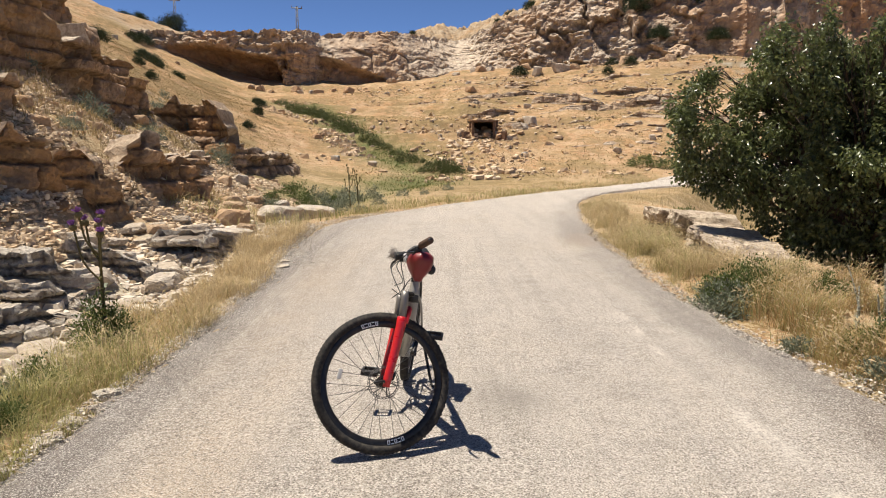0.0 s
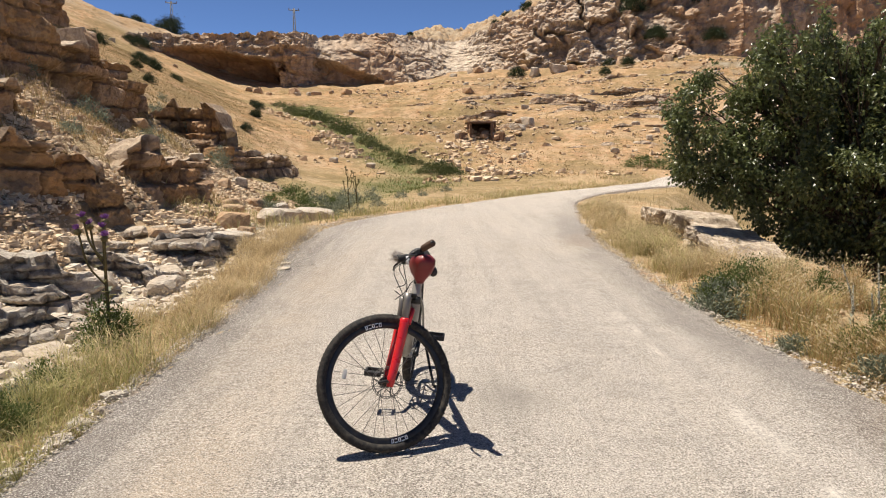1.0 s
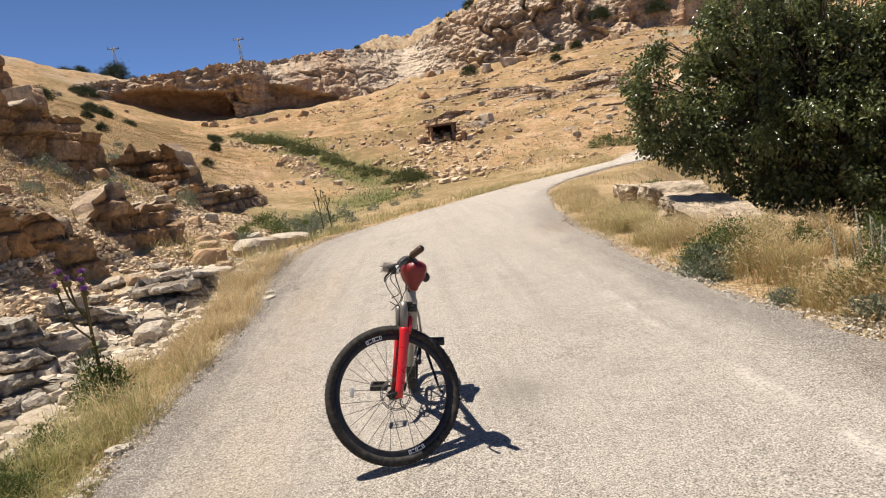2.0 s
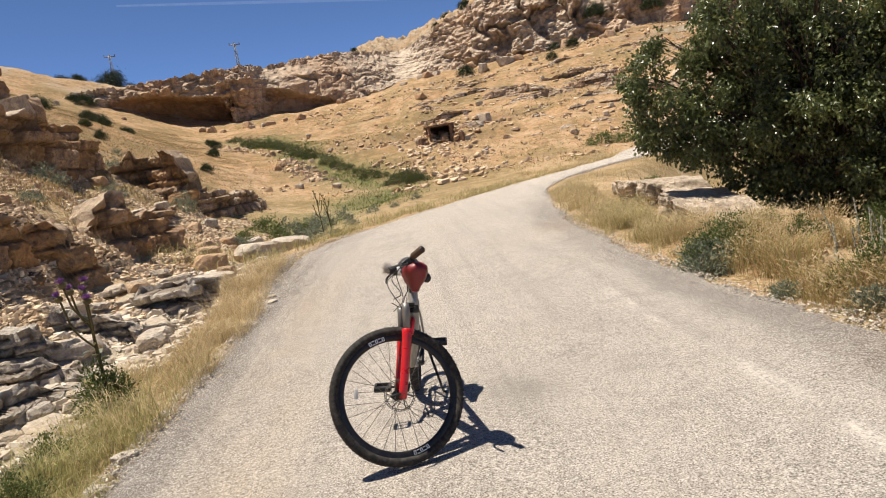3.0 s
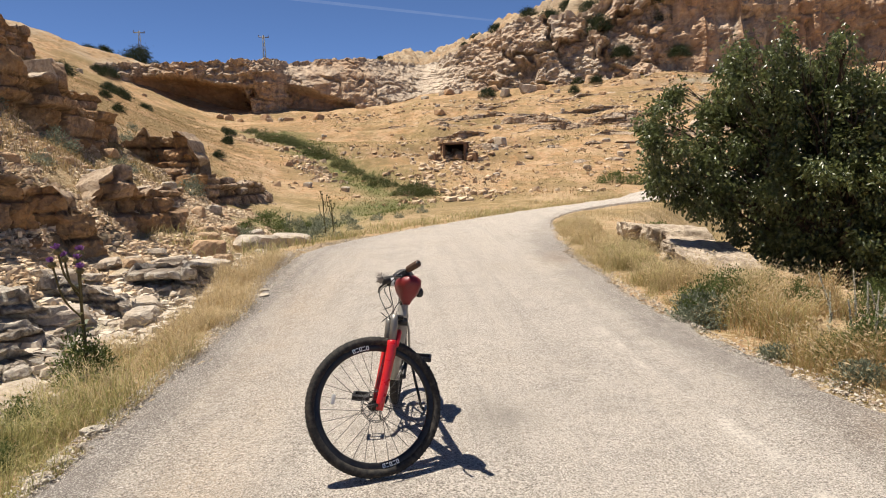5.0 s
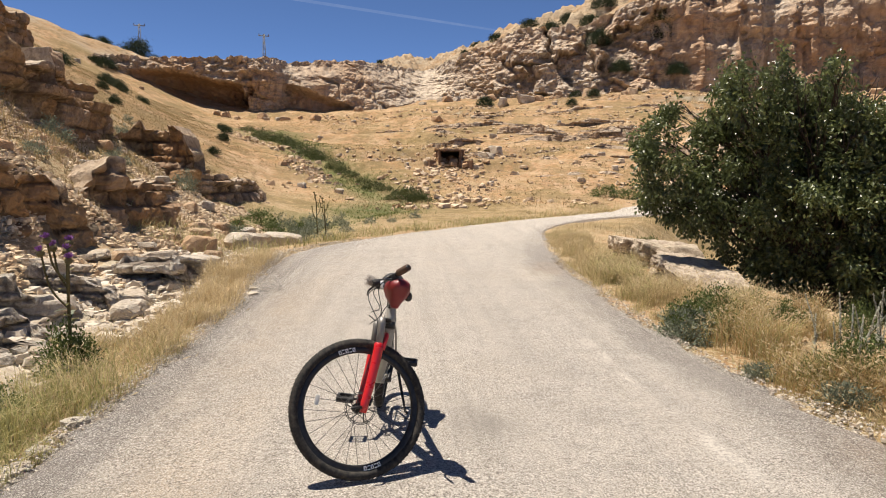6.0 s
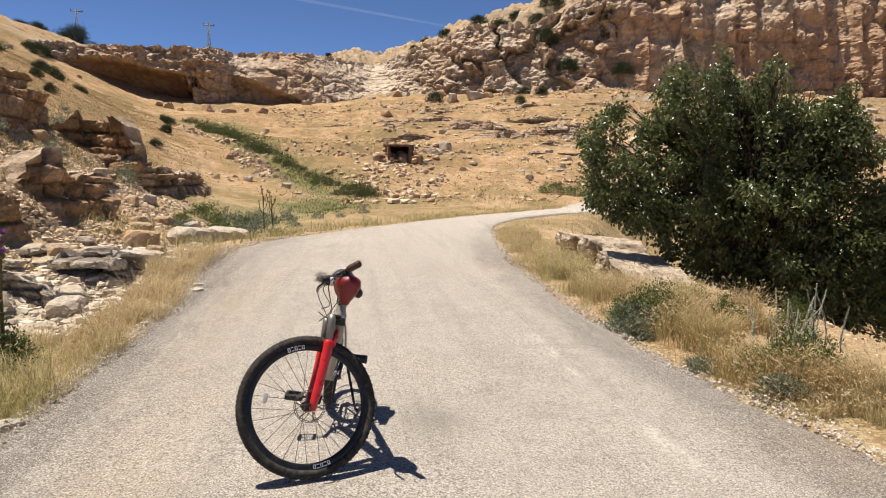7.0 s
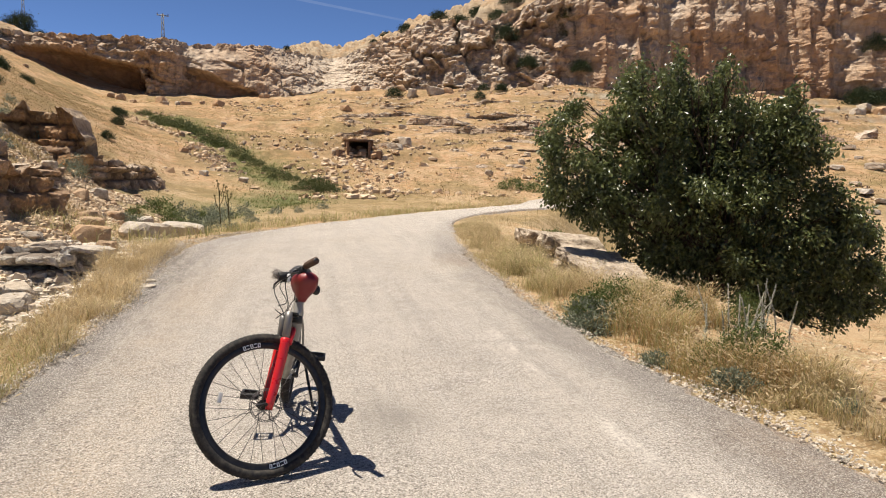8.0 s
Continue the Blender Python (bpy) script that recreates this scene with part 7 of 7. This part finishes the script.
# ---- thistles and tall stalks ----
def make_thistle(tall, seed, flowering, label):
    root = new("thistle")
    rng = random.Random(seed)
    lean = Vector((rng.uniform(-0.06, 0.06), rng.uniform(-0.05, 0.05), 0))
    main = [Vector((0, 0, -0.05)), Vector((0, 0, tall * 0.35)) + lean * 0.5, Vector((0, 0, tall * 0.7)) + lean, Vector((0, 0, tall)) + lean * 1.4]
    line = curve_points(main, 6)
    stem = part("stem", add_tube(bmesh.new(), line, [0.019 - 0.0006 * k for k in range(len(line))], 6), STALK, root)
    tips = [(line[-1], Vector((0, 0, 1)))]
    for k in range(5):
        start = line[int(len(line) * ((0.5 + 0.07 * k) if flowering else (0.35 + 0.11 * k)))]
        a = rng.uniform(0, 6.28)
        out = Vector((math.cos(a), math.sin(a), 0))
        reach = tall * rng.uniform(0.2, 0.36)
        reach = max(reach, tall * (0.99 - 0.05 * k) - start.z) if flowering else reach
        end = start + out * reach * 0.4 + Vector((0, 0, reach))
        part("branch", add_tube(bmesh.new(), curve_points([start, start + out * reach * 0.28 + Vector((0, 0, reach * 0.4)), end], 4), 0.009 if flowering else 0.011, 5), STALK, stem)
        tips.append((end, (out * 0.3 + Vector((0, 0, 1))).normalized()))
    for tip, way in tips:
        bm = bmesh.new()
        m = Matrix.Translation(tip) @ way.to_track_quat("Z", "Y").to_matrix().to_4x4()
        bmesh.ops.create_icosphere(bm, subdivisions=2, radius=0.032, matrix=m @ Matrix.Translation((0, 0, 0.01)) @ Matrix.Diagonal((1, 1, 0.9, 1)))
        for _ in range(46):
            d = Vector((rng.gauss(0, 1), rng.gauss(0, 1), rng.gauss(0, 0.7))).normalized()
            p = Vector((0, 0, 0.01)) + d * 0.028
            add_tube(bm, [m @ p, m @ (p + d * rng.uniform(0.012, 0.024))], [0.002, 0.0004], 3, False)
        head = part("flower_head", bm, STALK, root, "spiny flower head")
        if flowering:
            bm = bmesh.new()
            for _ in range(70):
                d = Vector((rng.gauss(0, 0.55), rng.gauss(0, 0.55), 1)).normalized()
                p = Vector((0, 0, 0.03))
                add_tube(bm, [m @ p, m @ (p + d * rng.uniform(0.03, 0.055))], [0.0032, 0.0026], 3, False)
            part("flower_tuft", bm, PURPLE, head, "purple florets")
    for k in range(20):
        p = line[int(len(line) * 0.042 * k) + 1]
        a = rng.uniform(0, 6.28)
        out = Vector((math.cos(a), math.sin(a), rng.uniform(0.0, 0.5)))
        long = rng.uniform(0.08, 0.19) * (1.25 - 0.04 * k)
        side = out.cross(Vector((0, 0, 1))).normalized()
        bm = bmesh.new()
        spine = [bm.verts.new(p + out * long * f - Vector((0, 0, 0.25 * long * f * f))) for f in (0, 0.2, 0.4, 0.6, 0.8, 1.0)]
        for s in (1, -1):
            edge = [bm.verts.new(spine[i].co + side * s * w * long + out * 0.05 * long) for i, w in ((1, 0.2), (2, 0.10), (3, 0.19), (4, 0.07))]
            for tri in ((spine[0], edge[0], spine[1]), (spine[1], edge[0], edge[1]), (spine[1], edge[1], spine[2]), (spine[2], edge[1], edge[2]), (spine[2], edge[2], spine[3]),
                        (spine[3], edge[2], edge[3]), (spine[3], edge[3], spine[4]), (spine[4], edge[3], spine[5])):
                bm.faces.new(tri)
        part("leaf", bm, GREY_GREEN if k % 2 else OLIVE, root, soft=False)
    return tagged(root, label, "thistle", "thistles by the road")


for x, y, tall, seed, flowering, label in ((-2.76, 6.2, 1.0, 81, True, "tall purple-flowered thistle on the road verge"), (-2.9, 23.0, 1.25, 82, False, "dry brown thistle standing by the bend"),
                                            (-2.5, 21.9, 1.05, 83, False, "dry brown thistle with several heads")):
    thistle = make_thistle(tall, seed, flowering, label)
    thistle.matrix_basis = pose(x, y, ground_at(x, y), 0, 0, seed * 40)


def make_spike(tall, seed):
    """A tall pale flower spike with small hanging bells."""
    root = new("flower_spike")
    rng = random.Random(seed)
    line = curve_points([Vector((0, 0, -0.05)), Vector((rng.uniform(-0.03, 0.03), 0, tall * 0.5)), Vector((rng.uniform(-0.06, 0.12), rng.uniform(-0.05, 0.05), tall))], 8)
    part("stem", add_tube(bmesh.new(), line, [0.006 - 0.0003 * k for k in range(len(line))], 5), STALK, root)
    bm = bmesh.new()
    for k in range(330):
        f = rng.uniform(0.42, 1.0)
        p = line[min(len(line) - 1, int(f * (len(line) - 1)))].lerp(line[min(len(line) - 1, int(f * (len(line) - 1)) + 1)], rng.random())
        a = rng.uniform(0, 6.28)
        out = Vector((math.cos(a), math.sin(a), 0.4)) * rng.uniform(0.001, 0.011) * (1.25 - 1.0 * f)
        bmesh.ops.create_icosphere(bm, subdivisions=1, radius=rng.uniform(0.0022, 0.0042), matrix=Matrix.Translation(p + out * 1.4))
    part("blossom", bm, GREY_BLOSSOM, root, "pale grey-white small blossoms")
    bm = bmesh.new()
    for k in range(9):
        p = line[int(len(line) * 0.06 * k)]
        a = rng.uniform(0, 6.28)
        out = Vector((math.cos(a), math.sin(a), 0.5))
        side = out.cross(Vector((0, 0, 1))).normalized()
        long = rng.uniform(0.04, 0.09)
        v = [bm.verts.new(q) for q in (p, p + out * long * 0.5 + side * long * 0.14, p + out * long, p + out * long * 0.5 - side * long * 0.14)]
        bm.faces.new((v[0], v[1], v[2]))
        bm.faces.new((v[0], v[2], v[3]))
    part("foliage", bm, GREY_GREEN, root, soft=False)
    return tagged(root, "tall pale flower spike among roadside weeds", "wildflower", "flower spikes in front of the tree")


GREY_BLOSSOM = leaf_material("pale_blossom", (0.36, 0.36, 0.27), (0.66, 0.65, 0.55), 0.7, 0.2, 0.2)
spike_rng = random.Random(91)
for k in range(15):
    spike = make_spike(spike_rng.uniform(0.42, 0.72), 900 + k)
    sx, sy = 3.3 + 0.55 * spike_rng.random(), 5.15 + 0.55 * spike_rng.random()
    spike.matrix_basis = pose(sx, sy, ground_at(sx, sy), 0, 0, spike_rng.uniform(0, 360))

# ---- culvert, posts, vapour trail ----
CONCRETE = make_rock_material("stained_concrete", (0.07, 0.045, 0.032), (0.19, 0.125, 0.085), (0.30, 0.215, 0.15), (0.20, 0.105, 0.06))
POLE_STEEL = plain("weathered_pole_steel", (0.16, 0.16, 0.16), 0.6, 0.6, 0.4, 0.3, 8)
POST_WOOD = plain("dark_post_wood", (0.10, 0.065, 0.045), 0.85, 0, 0.2, 0.3, 12)


def make_culvert():
    """A square concrete culvert mouth in the hillside, with wing walls."""
    root = new("culvert")
    z = ground_at(3.0, 51.8) - 0.42
    for name, size, at_place, turn in (("lintel", (1.75, 3.2, 0.14), (0, 1.4, 1.36), 0), ("side_wall", (0.16, 3.2, 1.5), (-0.82, 1.45, 0.55), 3), ("side_wall", (0.16, 3.2, 1.5), (0.82, 1.45, 0.55), -2),
                                       ("wing_wall", (0.8, 0.22, 0.8), (1.35, -0.45, 0.2), -38), ("wing_wall", (0.6, 0.22, 0.8), (-1.25, -0.4, 0.2), 40), ("back_wall", (2.2, 0.2, 1.9), (0, 2.9, 0.6), 0)):
        part(name, add_box(bmesh.new(), size, pose(*at_place, 0, 0, turn), 0.03), CONCRETE, root, soft=False)
    rng = random.Random(47)
    for sx, sz, size in ((-0.95, 1.5, 0.6), (-1.15, 0.3, 0.6), (1.15, 0.3, 0.7), (0.55, 0.0, 0.5), (-0.5, -0.05, 0.45)):
        ob = new("stone", rng.choice(BLOCKS))
        ob.parent = root
        ob.matrix_basis = pose(sx, -0.35 + rng.uniform(-0.1, 0.1), sz, rng.uniform(-20, 20), rng.uniform(-25, 25), rng.uniform(0, 360)) @ Matrix.Diagonal((size, size, size, 1))
    root.matrix_basis = pose(3.0, 51.6, z, 0, 0, -4)
    return tagged(root, "dark culvert mouth edged with rough stones in the hillside", "culvert")


make_culvert()
culvert_rng = random.Random(43)
for k in range(10):
    a = culvert_rng.uniform(-0.15, math.pi + 0.15)
    set_rock(culvert_rng.choice(PALE_BLOCKS + BLOCKS), 3.0 + 1.5 * math.cos(a) + culvert_rng.gauss(0, 0.35), 51.0 + 2.4 * max(0, math.sin(a)) ** 0.6, culvert_rng.uniform(0.4, 0.95), culvert_rng.uniform(0, 360), 8,
             "tan stone heaped beside the culvert", "stones round the culvert", 0.15)


def make_pole(x, y, top, label):
    """A lattice power pole with a cross-arm and insulators."""
    root = new("power_pole")
    z = ground_at(x, y)
    tall = top - z
    for sx in (-1, 1):
        for sy in (-1, 1):
            part("leg", add_tube(bmesh.new(), [(sx * 0.42, sy * 0.42, -0.4), (sx * 0.14, sy * 0.14, tall)], 0.06, 4), POLE_STEEL, root)
    steps = max(4, int(tall / 1.1))
    for k in range(steps):
        f, g = k / steps, (k + 1) / steps
        a, b = 0.42 - 0.28 * f, 0.42 - 0.28 * g
        for s in (1, -1):
            w = s * (1 if k % 2 else -1)
            part("brace", add_tube(bmesh.new(), [(-a * w, s * a, f * tall), (b * w, s * b, g * tall)], 0.03, 4), POLE_STEEL, root)
            part("brace", add_tube(bmesh.new(), [(s * a, -a * w, f * tall), (s * b, b * w, g * tall)], 0.03, 4), POLE_STEEL, root)
    arm = part("cross_arm", add_box(bmesh.new(), (2.2, 0.16, 0.16), pose(0, 0, tall - 0.3)), POLE_STEEL, root)
    for ox in (-1.0, 0.0, 1.0):
        part("insulator", add_lathe(bmesh.new(), [(0, 0), (0.10, 0.02), (0.05, 0.1), (0.10, 0.14), (0.05, 0.22), (0.09, 0.26), (0, 0.36)], 10, pose(ox, 0, tall - 0.2, 90)), CONCRETE, arm)
    root.matrix_basis = pose(x, y, z, 0, 0, 20)
    return tagged(root, label, "power pole", "power poles on the plateau")


make_pole(-30.2, 150.0, 31.5, "grey lattice power pole on the plateau")
make_pole(-55.5, 150.0, 33.1, "tall grey lattice power pole behind bushes")


def make_post():
    root = new("wooden_post")
    part("upright", add_tube(bmesh.new(), [(0, 0, -0.4), (0.02, 0, 1.6), (0, 0, 3.2)], [0.15, 0.14, 0.12], 9), POST_WOOD, root)
    part("cross_beam", add_tube(bmesh.new(), [(-1.3, 0, 2.75), (0, -0.1, 2.85), (1.3, 0, 2.8)], 0.09, 8), POST_WOOD, root)
    root.matrix_basis = pose(63.6, 84.6, ground_at(63.6, 84.6), 0, 0, -30)
    return tagged(root, "dark wooden post with a cross beam below the cliff", "post")


make_post()


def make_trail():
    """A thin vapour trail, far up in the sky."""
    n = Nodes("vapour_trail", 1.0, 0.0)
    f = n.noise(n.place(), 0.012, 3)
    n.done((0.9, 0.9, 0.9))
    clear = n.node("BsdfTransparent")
    # emission stands in for sunlight on the vapour
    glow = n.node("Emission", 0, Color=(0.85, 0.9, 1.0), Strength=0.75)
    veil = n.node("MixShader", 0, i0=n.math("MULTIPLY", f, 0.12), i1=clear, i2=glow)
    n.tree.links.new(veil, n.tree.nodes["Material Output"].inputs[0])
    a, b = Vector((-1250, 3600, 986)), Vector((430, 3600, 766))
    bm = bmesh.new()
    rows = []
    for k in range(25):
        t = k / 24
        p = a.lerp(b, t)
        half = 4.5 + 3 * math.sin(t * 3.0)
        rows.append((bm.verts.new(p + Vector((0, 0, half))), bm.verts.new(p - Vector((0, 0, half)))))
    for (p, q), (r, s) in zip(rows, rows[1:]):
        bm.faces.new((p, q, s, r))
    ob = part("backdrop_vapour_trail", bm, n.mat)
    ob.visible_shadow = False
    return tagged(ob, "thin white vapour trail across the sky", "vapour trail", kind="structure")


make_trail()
